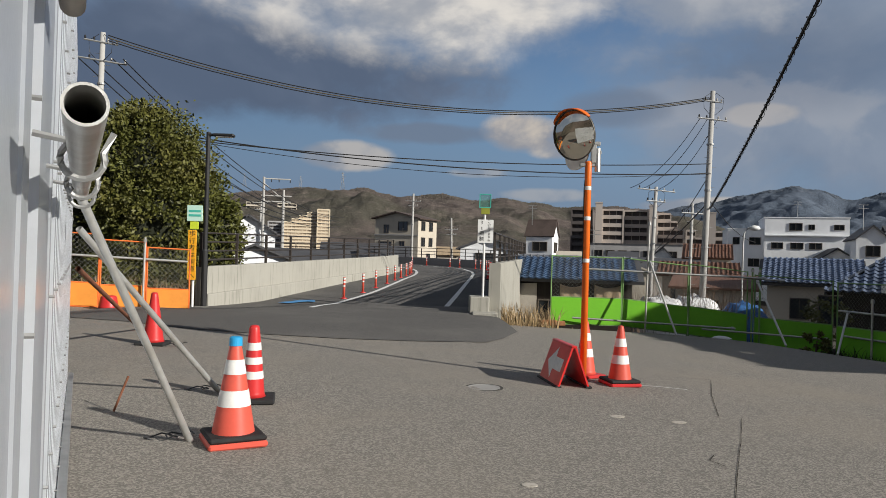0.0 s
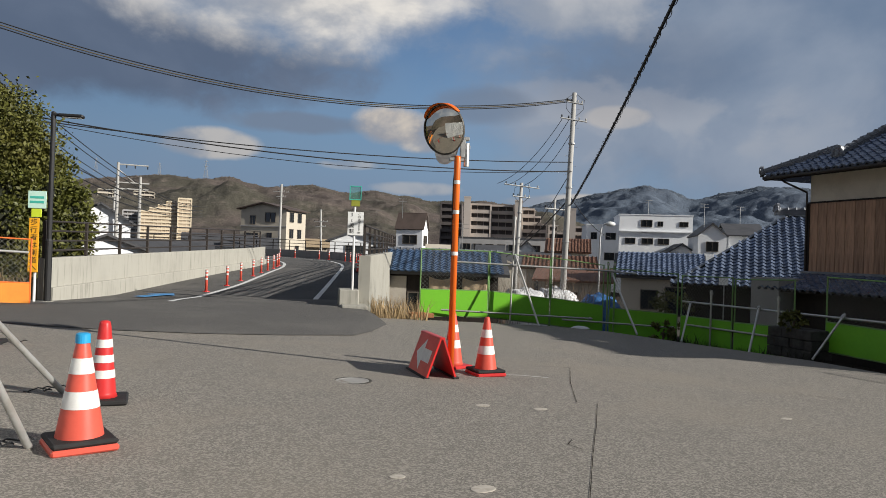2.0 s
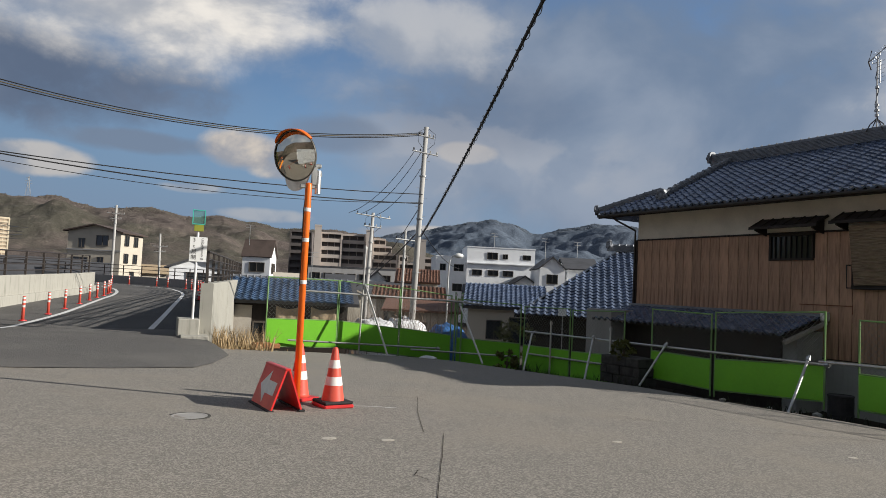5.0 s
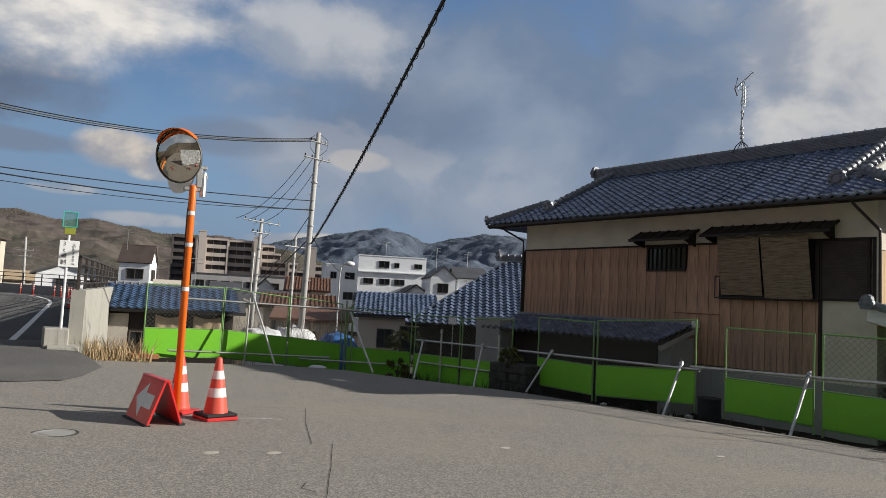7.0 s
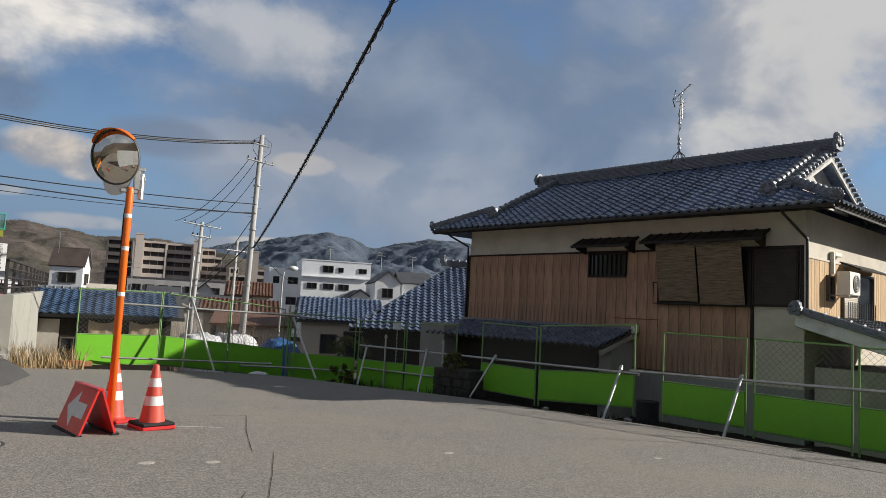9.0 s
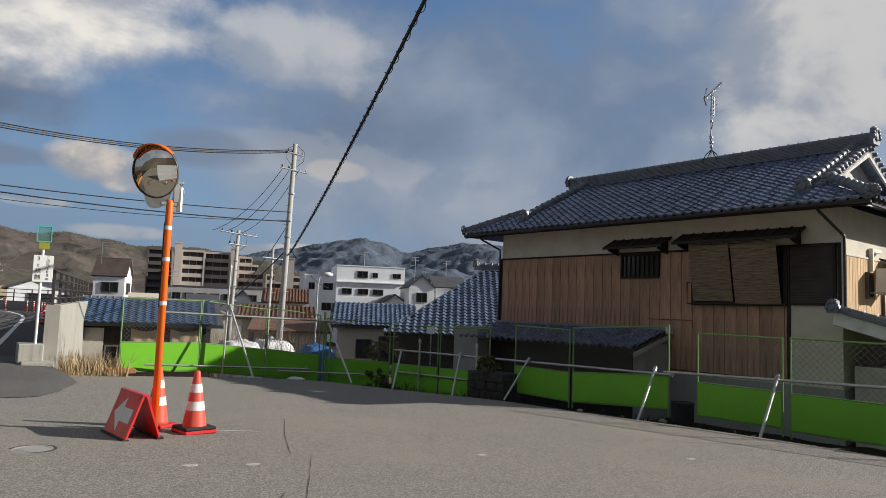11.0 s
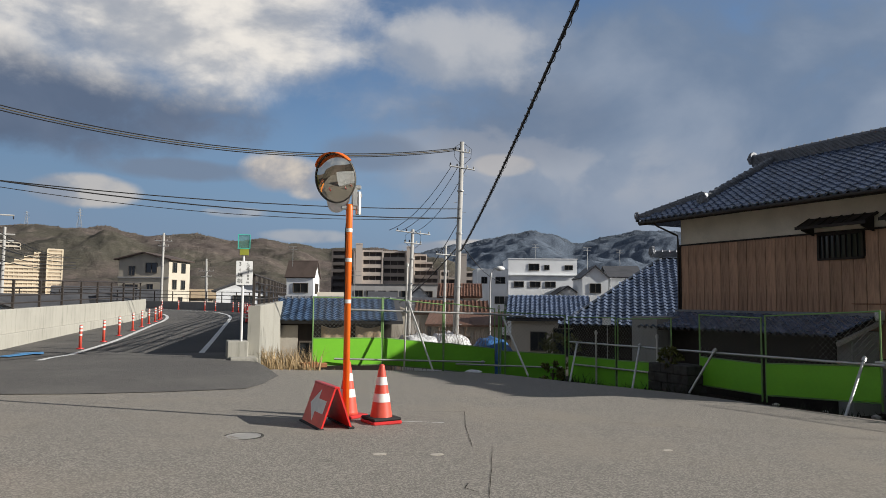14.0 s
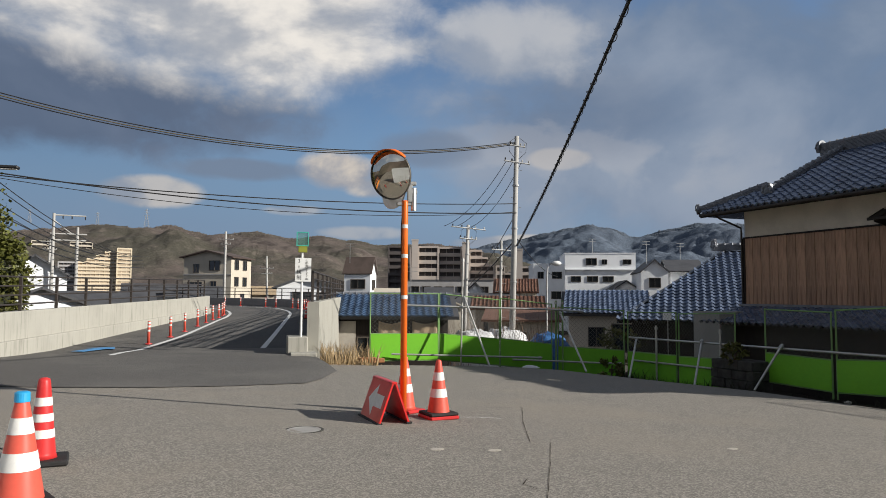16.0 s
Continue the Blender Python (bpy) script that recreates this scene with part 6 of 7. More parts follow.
    for s_ in (-1, 1):
        part("jumper", tube(bmnew(), [(0.1 * s_, -0.1, height - 0.1), (0.45 * s_, -0.15, height - 0.35), (0.42 * s_, -0.15, height - 0.8), (0.12 * s_, -0.1, height - 1.1)], 0.012, 5), "cable", p)
    return p


utility_pole((11.62, 31.9, TOWN), 12.2, 1.6, [(11.7, 0.9, 15), (10.9, 1.5, 15)], "tall leaning concrete utility pole with crossarms", 0.17)
utility_pole((-13.3, 27.0, -0.4), 10.0, 0.6, [(9.6, 1.2, 35), (8.9, 1.9, 35)], "concrete utility pole behind the evergreen tree", 0.15)
utility_pole((12.3, 35.5, TOWN), 7.4, 1.0, [(6.9, 1.4, 20)], "short pole beside the tall utility pole", 0.10)
utility_pole(spot(16.2, 40, TOWN), 8.5, 2.0, [(8.3, 2.4, 20), (7.7, 1.2, 20)], "slanting concrete pole with a wide crossarm", 0.14)
utility_pole(spot(-2.55, 75, -1.0), 8.9, 0.4, [(8.1, 1.6, 10), (7.6, 1.0, 10)], "pale utility pole beyond the bend", 0.16)
utility_pole(spot(0.75, 85, -2.0), 8.0, -1.5, [(6.6, 1.6, 10), (6.0, 1.2, 10)], "utility pole with a prop beyond the bend", 0.16)
tw = thing("twin_pole", Matrix.Translation(spot(-14.31, 60, TOWN)) @ pose(0, 0, 0, 0, 0, 14), "pale steel portal frame of twin poles", "pylon")
for x, h in ((0.0, 10.5), (1.6, 9.5)):
    part("post", tube(bmnew(), [(x, 0, 0), (x, 0, h)], 0.17, 10, r_end=0.10), "pole", tw)
for z, a, b in ((8.5, -0.15, 2.2), (8.98, -0.2, 2.25), (10.37, 0.0, 2.15)):
    part("crossbar", tube(bmnew(), [(a, 0, z), (b, 0, z)], 0.055, 6), "pole", tw)
part("brace", tube(bmnew(), [(0.05, 0, 9.95), (1.2, 0, 9.0)], 0.045, 6), "pole", tw)
for x in (0.6, 1.2, 2.1):
    part("insulator", lathe(bmnew(), [(0.02, 10.1), (0.05, 10.15), (0.03, 10.2), (0.05, 10.25), (0.02, 10.36)], 6, (x, 0)), "rubber", tw)
utility_pole(spot(-14.65, 64, TOWN), 8.9, 1.5, [(8.6, 1.2, 20), (8.0, 1.0, 20)], "weathered pole beside the portal frame", 0.12)
# lattice pylons on the skyline
for a, e, k in ((-8.2, 0.090, 1.0), (-11.5, 0.086, 0.85), (-15.78, 0.088, 0.75)):
    d = 880.0
    py = thing("pylon", Matrix.Translation(spot(a, d, e * d)) @ Matrix.Scale(k, 4), "thin lattice pylon on the skyline", "pylon", "pylons on the hill")
    for sx in (-1, 1):
        for sy in (-1, 1):
            part("leg", tube(bmnew(), [(sx * 2.6, sy * 2.6, 0), (sx * 0.9, sy * 0.9, 12), (sx * 0.3, sy * 0.3, 21)], 0.13, 4), "conc2", py)
    bm = bmnew()
    for q in range(5):
        w0, w1 = 2.6 - 0.34 * q, 2.6 - 0.34 * (q + 1)
        for sx in (-1, 1):
            tube(bm, [(sx * w0, 0, q * 2.4), (-sx * w1, 0, q * 2.4 + 2.4)], 0.09, 4)
    part("bracing", bm, "conc2", py)
    for zz, w in ((19, 4.5), (16, 6), (13, 6)):
        part("crossarm", tube(bmnew(), [(-w / 2 - 0.5, 0, zz), (0, 0, zz + 0.7), (w / 2 + 0.5, 0, zz)], 0.15, 4), "conc2", py)

lamp = thing("street_lamp", (-5.70, 17.0, -0.2), "tall black street lamp with a flat arm", "street lamp")
part("pole", lathe(bmnew(), [(0.075, 0), (0.075, 1.6), (0.055, 1.65), (0.050, 4.45), (0.0001, 4.47)], 14), "black", lamp)
bm = bmnew()
box(bm, (-0.02, -0.05, 4.36), (0.20, 0.05, 4.42), 0.01)
box(bm, (0.12, -0.10, 4.35), (0.62, 0.10, 4.42), 0.02)
part("lamp_head", bm, "black", lamp)
part("lens", box(bmnew(), (0.2, -0.07, 4.338), (0.58, 0.07, 4.35)), "signwhite", lamp)

# ---- wires ----
def cable(a, b, sag, r, mat, label, n=26, twist=0):
    pts = []
    for i in range(n + 1):
        k = i / n
        p = Vector(a).lerp(Vector(b), k)
        p.z -= sag * 4 * k * (1 - k)
        pts.append(p)
    bm = bmnew()
    tube(bm, pts, r, 6)
    if twist:
        loop = []
        m = twist * 10
        for i in range(m + 1):
            k = i / m
            p = Vector(a).lerp(Vector(b), k)
            p.z -= sag * 4 * k * (1 - k)
            t = i * 2 * math.pi / 10
            loop.append(p + Vector((math.cos(t), 0.2 * math.cos(t), math.sin(t))) * r * 1.7 * (1.0 + 0.6 * noise.noise((i * 0.23, 1, 1))))
        tube(bm, loop, r * 0.26, 4)
    c = part("overhead_cable", bm, mat, None, label, category="cable")
    c["group"] = "overhead cables"
    return c


PR, PL_ = Vector((11.95, 31.8, 8.75)), Vector((-13.2, 27.0, 9.3))
for dz, m in ((0.0, "cable"), (0.10, "cableyellow"), (0.2, "cable")):
    cable(PL_ + Vector((0.2, 0, dz)), PR + Vector((-0.2, 0, dz * 0.6)), 1.55, 0.021, m, "bundled overhead line sagging between the poles")
cable((-13.2, 27, 5.9), (11.9, 31.8, 5.9), 0.5, 0.022, "cable", "thin black overhead line between the poles")
cable((-13.2, 27, 6.2), (11.9, 31.8, 5.45), 0.65, 0.026, "cable", "black overhead line between the poles")
cable((-13.2, 27, 6.15), (11.9, 31.8, 5.5), 0.9, 0.014, "cable", "thin black overhead line between the poles")
for k, (dx, dz) in enumerate(((-0.8, 0.0), (-0.3, 0.0), (0.5, 0.0), (0.9, 0.0))):
    cable((-13.3 + dx, 27, 8.6), (-12.0 + dx * 1.6, 75, 5.2), 1.6, 0.022, "cable", "black line running along behind the tree")
for k in range(3):
    cable((-13.2, 27, 6.9 - k * 0.5), (-11.0, 75, 4.8 - k * 0.3), 1.2, 0.03, "cable", "black line running along behind the tree")
ARM = spot(16.2, 40, TOWN + 8.4)
for dx in (-1.1, -0.4, 0.5):
    cable((11.9 + dx * 0.5, 31.8, 7.9), ARM + Vector((dx, 0, 0)), 0.5, 0.014, "cable", "thin wire dropping to the slanting pole")
cable((11.9, 31.8, 3.88), (4.63, 7.7, 5.70), 0.20, 0.030, "cable", "thick black lashed cable passing overhead", 40, 60)
cable((4.63, 7.7, 5.70), (1.94, -1.1, 6.5), 0.02, 0.030, "cable", "thick black lashed cable passing overhead", 10, 20)
cable((11.85, 31.8, 4.2), spot(14, 60, 0.5), 0.6, 0.03, "cable", "slack black service cable")
cable((11.9, 31.8, 5.5), spot(15, 60, 1.0), 0.8, 0.02, "cable", "slack black service cable")
cable((11.85, 31.8, 4.3), (22, 50, 3.0), 0.4, 0.02, "cable", "slack black service cable")

# ---- traffic cones ----
def cone(at, body, bands, turn=0, height=0.68, base="rubber", cap=None, weight=None, label="", r0=0.135, r1=0.035):
    c = thing("traffic_cone", Matrix.Translation(at) @ pose(0, 0, 0, 0, 0, turn), label, "traffic cone", "traffic cones")
    bm = bmnew()
    z0 = 0.075
    lathe(bm, [(r0 + 0.012, 0.04), (r0, z0)] + [(lerp(r0, r1, k), lerp(z0, height - 0.03, k)) for k in np.linspace(0.02, 1, 12)] + [(r1 * 0.85, height - 0.008), (r1 * 0.4, height)], 26)
    shell = part("body", bm, body, c, smooth=True)
    for lo, hi in bands:
        bm = bmnew()
        pr = [(lerp(r0, r1, (z - z0) / (height - 0.03 - z0)) + 0.0025, z) for z in (lo, (lo + hi) / 2, hi)]
        lathe(bm, pr, 26, cap=False)
        part("reflective_band", bm, "reflect", shell, "white reflective band", True)
    w = 0.19
    part("base", box(bmnew(), (-w, -w, 0.0), (w, w, 0.042), 0.012), base, c)
    if weight:
        part("weight", box(bmnew(), (-w * 0.98, -w * 0.98, 0.042), (w * 0.98, w * 0.98, 0.078), 0.014), weight, c)
    if cap:
        part("cap", lathe(bmnew(), [(r1 + 0.008, height - 0.05), (r1 + 0.006, height + 0.005), (r1 * 0.8, height + 0.012)], 20), cap, c, "blue tape cap")
    return c


def on_yard(x, y):
    return (x, y, G(x, y) + 0.001)


cone(on_yard(-1.37, 4.76), "orange", ((0.255, 0.36), (0.465, 0.56)), 28, 0.70, "orange", "cyan", "rubber", "orange traffic cone with white bands and blue tape cap", 0.14, 0.036)
cone(on_yard(-1.62, 6.18), "red", ((0.20, 0.265), (0.325, 0.385), (0.445, 0.51)), 12, 0.66, "rubber", None, None, "slim red traffic cone with three white bands", 0.10, 0.045)
cone(on_yard(-3.84, 9.5), "red", (), 5, 0.70, "rubber", None, None, "plain red traffic cone without bands", 0.13, 0.045)
cone(on_yard(2.13, 8.40), "orange", ((0.255, 0.355), (0.455, 0.55)), 12, 0.70, "red", None, "rubber", "orange traffic cone on a doubled base", 0.135, 0.035)
cone(on_yard(1.82, 8.92), "orange", ((0.255, 0.355), (0.455, 0.55)), 30, 0.70, "red", None, None, "orange traffic cone behind the mirror pole", 0.13, 0.035)
cone((-6.75, 14.4, G(-6.75, 14.4)), "red", (), 10, 0.30, "rubber", None, None, "red weight at the foot of the orange fence", 0.19, 0.15)


# ---- arrow board, an A-frame of two plates ----
sg = thing("arrow_board", Matrix.Translation(on_yard(1.45, 8.31)) @ pose(0, 0, 0, 0, 0, 8.0), "red folding arrow board with a white arrow", "sign")
BH, BW, BL = 0.465, 0.185, 0.37
for s in (-1, 1):
    q = [(s * BW, -BL, 0.01), (s * BW, BL, 0.01), (s * 0.025, BL, BH), (s * 0.025, -BL, BH)]
    part("panel", slab(bmnew(), q if s > 0 else q[::-1], 0.02), "redsign", sg)
    part("foot", box(bmnew(), (s * (BW + 0.03), -BL - 0.01, 0.0), (s * (BW - 0.045), BL + 0.01, 0.022), 0.006), "rubber", sg)
part("hinge", box(bmnew(), (-0.035, -BL, BH - 0.02), (0.035, BL, BH + 0.008), 0.008), "redsign", sg)
# the arrow lies on the plate that faces the road, and points along it
bm = bmnew()
k = Vector((BW - 0.025, 0, BH - 0.01)).normalized()
o = Vector((-(BW + 0.025) / 2, 0, BH / 2)) + Vector((-k.z, 0, k.x)) * 0.004
pts = [(0.27, 0.0), (0.03, 0.185), (0.03, 0.075), (-0.26, 0.075), (-0.26, -0.075), (0.03, -0.075), (0.03, -0.185)]
top = [bm.verts.new(o + Vector((0, 1, 0)) * a + k * b) for a, b in pts]
low = [bm.verts.new(v.co + Vector((k.z, 0, -k.x)) * 0.003) for v in top]
bm.faces.new(top)
for i in range(7):
    bm.faces.new((top[i], low[i], low[(i + 1) % 7], top[(i + 1) % 7]))
part("arrow", bm, "reflect", sg, "white reflective arrow")

# ---- convex traffic mirror on its orange pole ----
mir = thing("traffic_mirror", Matrix.Translation(on_yard(1.70, 8.43)), "round convex traffic mirror on an orange pole", "mirror")
part("pole", lathe(bmnew(), [(0.040, -0.05), (0.040, 2.60), (0.036, 2.62), (0.0001, 2.63)], 18), "polorange", mir, smooth=True)
for z in (1.42, 1.92, 2.28):
    part("band", lathe(bmnew(), [(0.0412, z), (0.0425, z + 0.01), (0.0425, z + 0.035), (0.0412, z + 0.045)], 18, cap=False), "reflect", mir, "pale strap")
part("cable", tube(bmnew(), [(-0.043, -0.01, 1.4), (-0.045, -0.01, 2.3), (-0.02, 0.0, 2.58)], 0.006, 5), "black", mir)


def round_mirror(centre, facing, tilt, r, hood):
    """A shallow spherical mirror in an orange rim with a hood, set on the pole."""
    m = Matrix.Translation(centre) @ pose(0, 0, 0, 90 + tilt, 0, -facing + 180)
    prof = []
    R = 2.2 * r
    for i in range(13):
        a = r * (1 - i / 12)
        prof.append((max(a, 0.0002), math.sqrt(R * R - a * a) - math.sqrt(R * R - r * r)))
    face = part("mirror_face", lathe(bmnew(), prof, 48, cap=False), "mirror", mir, "convex mirror face", True)
    face.matrix_local = m
    rim = part("rim", lathe(bmnew(), [(r - 0.002, -0.012), (r + 0.008, -0.012), (r + 0.011, 0.0), (r + 0.008, 0.014), (r + 0.002, 0.014), (r - 0.003, 0.006)], 48, cap=False), "rimgrey" if hood else "signwhite", mir, "", True)
    rim.matrix_local = m
    back = part("back", lathe(bmnew(), [(0.001, -0.10), (r * 0.45, -0.09), (r * 0.85, -0.05), (r + 0.012, -0.008)], 36, cap=False), "signwhite", mir, "white dished back", True)
    back.matrix_local = m
    if hood:
        bm = bmnew()
        prev = None
        for i in range(25):
            a = radians(lerp(38, 150, i / 24))
            w = 0.060 * math.sin(math.pi * i / 24) ** 0.5 + 0.005
            ring = [bm.verts.new((math.cos(a) * q, math.sin(a) * q, z)) for q, z in ((r + 0.010, -0.02), (r + 0.022, -0.02), (r + 0.022, 0.012 + w), (r + 0.012, 0.012 + w))]
            if prev:
                for k in range(4):
                    bm.faces.new((prev[k], prev[(k + 1) % 4], ring[(k + 1) % 4], ring[k]))
            prev = ring
        h = part("hood", bm, "polorange", mir, "orange hood", True)
        h.matrix_local = m
    return m


round_mirror((-0.175, 0.03, 2.93 - G(1.7, 8.43)), 228, 11, 0.295, True)
round_mirror((-0.10, 0.20, 2.74 - G(1.7, 8.43)), 60, 6, 0.20, False)
bm = bmnew()
box(bm, (-0.10, -0.02, 2.56), (0.10, 0.05, 2.60), 0.006)
box(bm, (0.03, -0.03, 2.60), (0.09, 0.04, 2.82), 0.008)
box(bm, (0.07, -0.03, 2.70), (0.15, 0.04, 2.76), 0.012)
box(bm, (0.07, -0.03, 2.81), (0.14, 0.04, 2.86), 0.012)
tube(bm, [(0.11, 0.0, 2.50), (0.11, 0.0, 2.78)], 0.035, 10)
part("bracket", bm, "galv", mir, "galvanised clamp")

# ---- road signs ----
rs = thing("road_sign", (1.05, 18.22, G(1.05, 18.2) + 0.17), "white notice plate on a slim white post", "sign")
z0 = G(1.05, 18.2) + 0.17
part("post", tube(bmnew(), [(0, 0, -0.05), (0, 0, 2.55 - z0)], 0.030, 12), "signwhite", rs)
plate = part("plate", box(bmnew(), (-0.175, -0.045, 1.80 - z0), (0.225, -0.032, 2.40 - z0), 0.004), "signwhite", rs, "white notice plate")
face = pose(0, 0, 0, 90, 0, 0)
for ch, z in zip("3t規制", (2.32, 2.18, 2.04, 1.90)):
    letters("letter", ch, 0.125, "ink", plate, Matrix.Translation((-0.075, -0.0475, z - z0)) @ face)
for ch, z in zip("この先200m", (2.345, 2.265, 2.185, 2.105, 2.03, 1.955, 1.875)):
    letters("letter", ch, 0.085, "ink", plate, Matrix.Translation((0.115, -0.0475, z - z0)) @ face)
bm = bmnew()
box(bm, (-0.13, -0.05, 2.72 - z0), (0.13, -0.02, 3.04 - z0), 0.006)
part("plate", bm, "greenglass", rs, "blue-green tinted plate")
bm = bmnew()
for lo, hi in (((-0.15, -0.06, 2.70), (-0.13, -0.01, 3.06)), ((0.13, -0.06, 2.70), (0.15, -0.01, 3.06)), ((-0.13, -0.06, 3.04), (0.13, -0.01, 3.06)), ((-0.13, -0.06, 2.70), (0.13, -0.01, 2.72))):
    box(bm, (lo[0], lo[1], lo[2] - z0), (hi[0], hi[1], hi[2] - z0))
part("plate_edge", bm, "teal", rs)
part("plate", box(bmnew(), (-0.10, -0.05, 2.54 - z0), (0.12, -0.02, 2.70 - z0), 0.004), "olive", rs, "dull yellow-green plate")
ws = thing("road_sign", (-5.84, 16.55, G(-5.84, 16.55) - 0.05), "tall yellow notice board for walkers on a white post", "sign")
z0 = G(-5.84, 16.55) - 0.05
part("post", tube(bmnew(), [(0.02, 0.03, -0.05), (0.02, 0.03, 2.3 - z0)], 0.030, 12), "signwhite", ws)
plate = part("plate", box(bmnew(), (-0.105, -0.03, 0.72 - z0), (0.095, -0.015, 1.88 - z0), 0.004), "yellow", ws, "yellow notice board")
for i, ch in enumerate("歩行者は側道へ"):
    letters("letter", ch, 0.15, "ink", plate, Matrix.Translation((-0.005, -0.0325, 1.79 - z0 - i * 0.163)) @ face)
part("plate", box(bmnew(), (-0.07, -0.03, 1.90 - z0), (0.13, -0.012, 2.08 - z0), 0.004), "limeplate", ws, "yellow-green plate")
part("plate", box(bmnew(), (-0.14, -0.04, 2.09 - z0), (0.22, -0.02, 2.46 - z0), 0.004), "tealwhite", ws, "pale green-white plate")
for z in (2.2, 2.3):
    part("printed_bar", box(bmnew(), (-0.10, -0.044, z - z0), (0.18, -0.041, z + 0.05 - z0)), "teal", ws)
part("base", box(bmnew(), (-0.25, -0.2, -0.02), (0.35, 0.25, 0.05), 0.01), "conc", ws)

# ---- flexible marker posts along the lane ----
def marker(x, y, z, h=0.65):
    if not marker.first:
        p = thing("marker_post", (x, y, z), "slim orange marker post with white bands", "marker post", "marker posts along the lane")
        part("base", lathe(bmnew(), [(0.10, 0.0), (0.095, 0.02), (0.05, 0.035)], 16), "red", p)
        part("post", lathe(bmnew(), [(0.040, 0.03), (0.040, h - 0.01), (0.03, h)], 14), "orange", p, smooth=True)
        for zz in (0.36, 0.48, 0.58):
            part("reflective_band", lathe(bmnew(), [(0.0415, zz), (0.0415, zz + 0.05)], 14, cap=False), "reflect", p)
        marker.first = p
    else:
        copy_thing(marker.first, Matrix.Translation((x, y, z)))


marker.first = None
for y in (21.7, 23.9, 26.2, 28.7, 31.0, 33.0, 34.8, 36.4, 38.0, 40.0):
    s = min(SS, key=lambda q: abs(q[1][1] - y))
    marker(s[1][0] - 0.28, y, s[4])
for i in (34, 35, 37, 38, 40, 41, 43, 44, 46, 47, 49):
    s = SS[i]
    marker(s[3][0] * 0.55 + s[2][0] * 0.45, s[3][1] * 0.55 + s[2][1] * 0.45, s[4])
for y in (33.5, 35.0, 37.0):
    s = min(SS, key=lambda q: abs(q[2][1] - y))
    cone((s[2][0] + 0.9, y, s[4]), "red", ((0.22, 0.29), (0.36, 0.43), (0.50, 0.575)), 12, 0.74, "rubber", None, None, "slim red cone beside the far lane", 0.10, 0.045)

# ---- temporary fence of green panels ----
def chain(name, w, z0, z1, pitch=0.105, r=0.0028, mat="wire"):
    """Diamond wire netting in a rectangle from (0, z0) to (w, z1), as thin bars."""
    v, f = [], []
    h = z1 - z0
    for s in (1, -1):
        k = -h if s > 0 else 0.0
        while k < (w if s > 0 else w + h):
            # the bar x = k + s * z
            za, zb = (max(0, -k), min(h, w - k)) if s > 0 else (max(0, k - w), min(h, k))
            if zb - za > 0.01:
                a, b = Vector((k + s * za, 0.003 * s, z0 + za)), Vector((k + s * zb, 0.003 * s, z0 + zb))
                d = (b - a).normalized()
                p, q = Vector((0, 1, 0)), d.cross(Vector((0, 1, 0)))
                n = len(v)
                for e in (a, b):
                    v += [e + p * r, e - p * r * 0.5 + q * r * 0.87, e - p * r * 0.5 - q * r * 0.87]
                f += [(n + i, n + (i + 1) % 3, n + 3 + (i + 1) % 3, n + 3 + i) for i in range(3)]
            k += pitch
    return mesh_of(name, v, f, mat)


def fence_panel(p, q, z0, z1, mat="lime", post="greenpost", sheet=0.40, label="green temporary fence panel of sheet and wire netting", z0b=None, z1b=None):
    """One panel between the places p and q; z0, z1 its foot and head at p, z0b, z1b at q."""
    p, q = Vector((*p, 0)), Vector((*q, 0))
    w = (q - p).length
    d = (q - p) / w
    z0b, z1b = z0 if z0b is None else z0b, z1 if z1b is None else z1b
    m = Matrix((d, Vector((-d.y, d.x, 0)), Vector((0, 0, 1)))).transposed().to_4x4()
    m.translation = p + Vector((0, 0, z0))
    fp = thing("fence_panel", m, label, "fence", "temporary fence panels")
    sh = Matrix(((1, 0, 0, 0), (0, 1, 0, 0), ((z0b - z0) / w, 0, 1, 0), (0, 0, 0, 1)))   # follows the slope of the ground
    H = ((z1 - z0) + (z1b - z0b)) / 2
    hs = H * sheet
    parts = []
    for x in (0.018, w - 0.018):
        bm = tube(bmnew(), [(x, 0, -0.10), (x, 0, H)], 0.017, 8)
        parts.append(("post", bm, post))
    for z in (0.03, hs + 0.012, H - 0.017):
        parts.append(("rail", tube(bmnew(), [(0.02, 0, z), (w - 0.02, 0, z)], 0.014, 8), post))
    parts.append(("sheet", box(bmnew(), (0.03, -0.02, 0.045), (w - 0.03, 0.008, hs), 0.004), mat))
    for nme, bm, mt in parts:
        bmesh.ops.transform(bm, matrix=sh, verts=bm.verts)
        part(nme, bm, mt, fp)
    me = chain("netting", w - 0.04, hs + 0.02, H - 0.02)
    me.transform(sh @ Matrix.Translation((0.02, 0, 0)))
    part("netting", me, "wire", fp, "diamond wire netting")
    return fp


FF = [((2.75, 18.0), -0.23, 1.57), ((4.58, 18.05), -0.24, 1.50), ((6.24, 17.96), -0.40, 1.41), ((7.65, 17.74), -0.56, 1.28)]
for (a, l0, h0), (b, l1, h1) in zip(FF, FF[1:]):
    fence_panel(a, b, l0, h0, z0b=l1, z1b=h1)
fence_panel((7.78, 17.69), (9.44, 17.10), -0.60, 1.22, z0b=-0.69, z1b=1.08)


def on_fence(s):
    """A place along the fence in front of the timber house."""
    k = s / math.hypot(1.55, 9.95)
    return (9.46 + 1.55 * k, 17.05 - 9.95 * k)


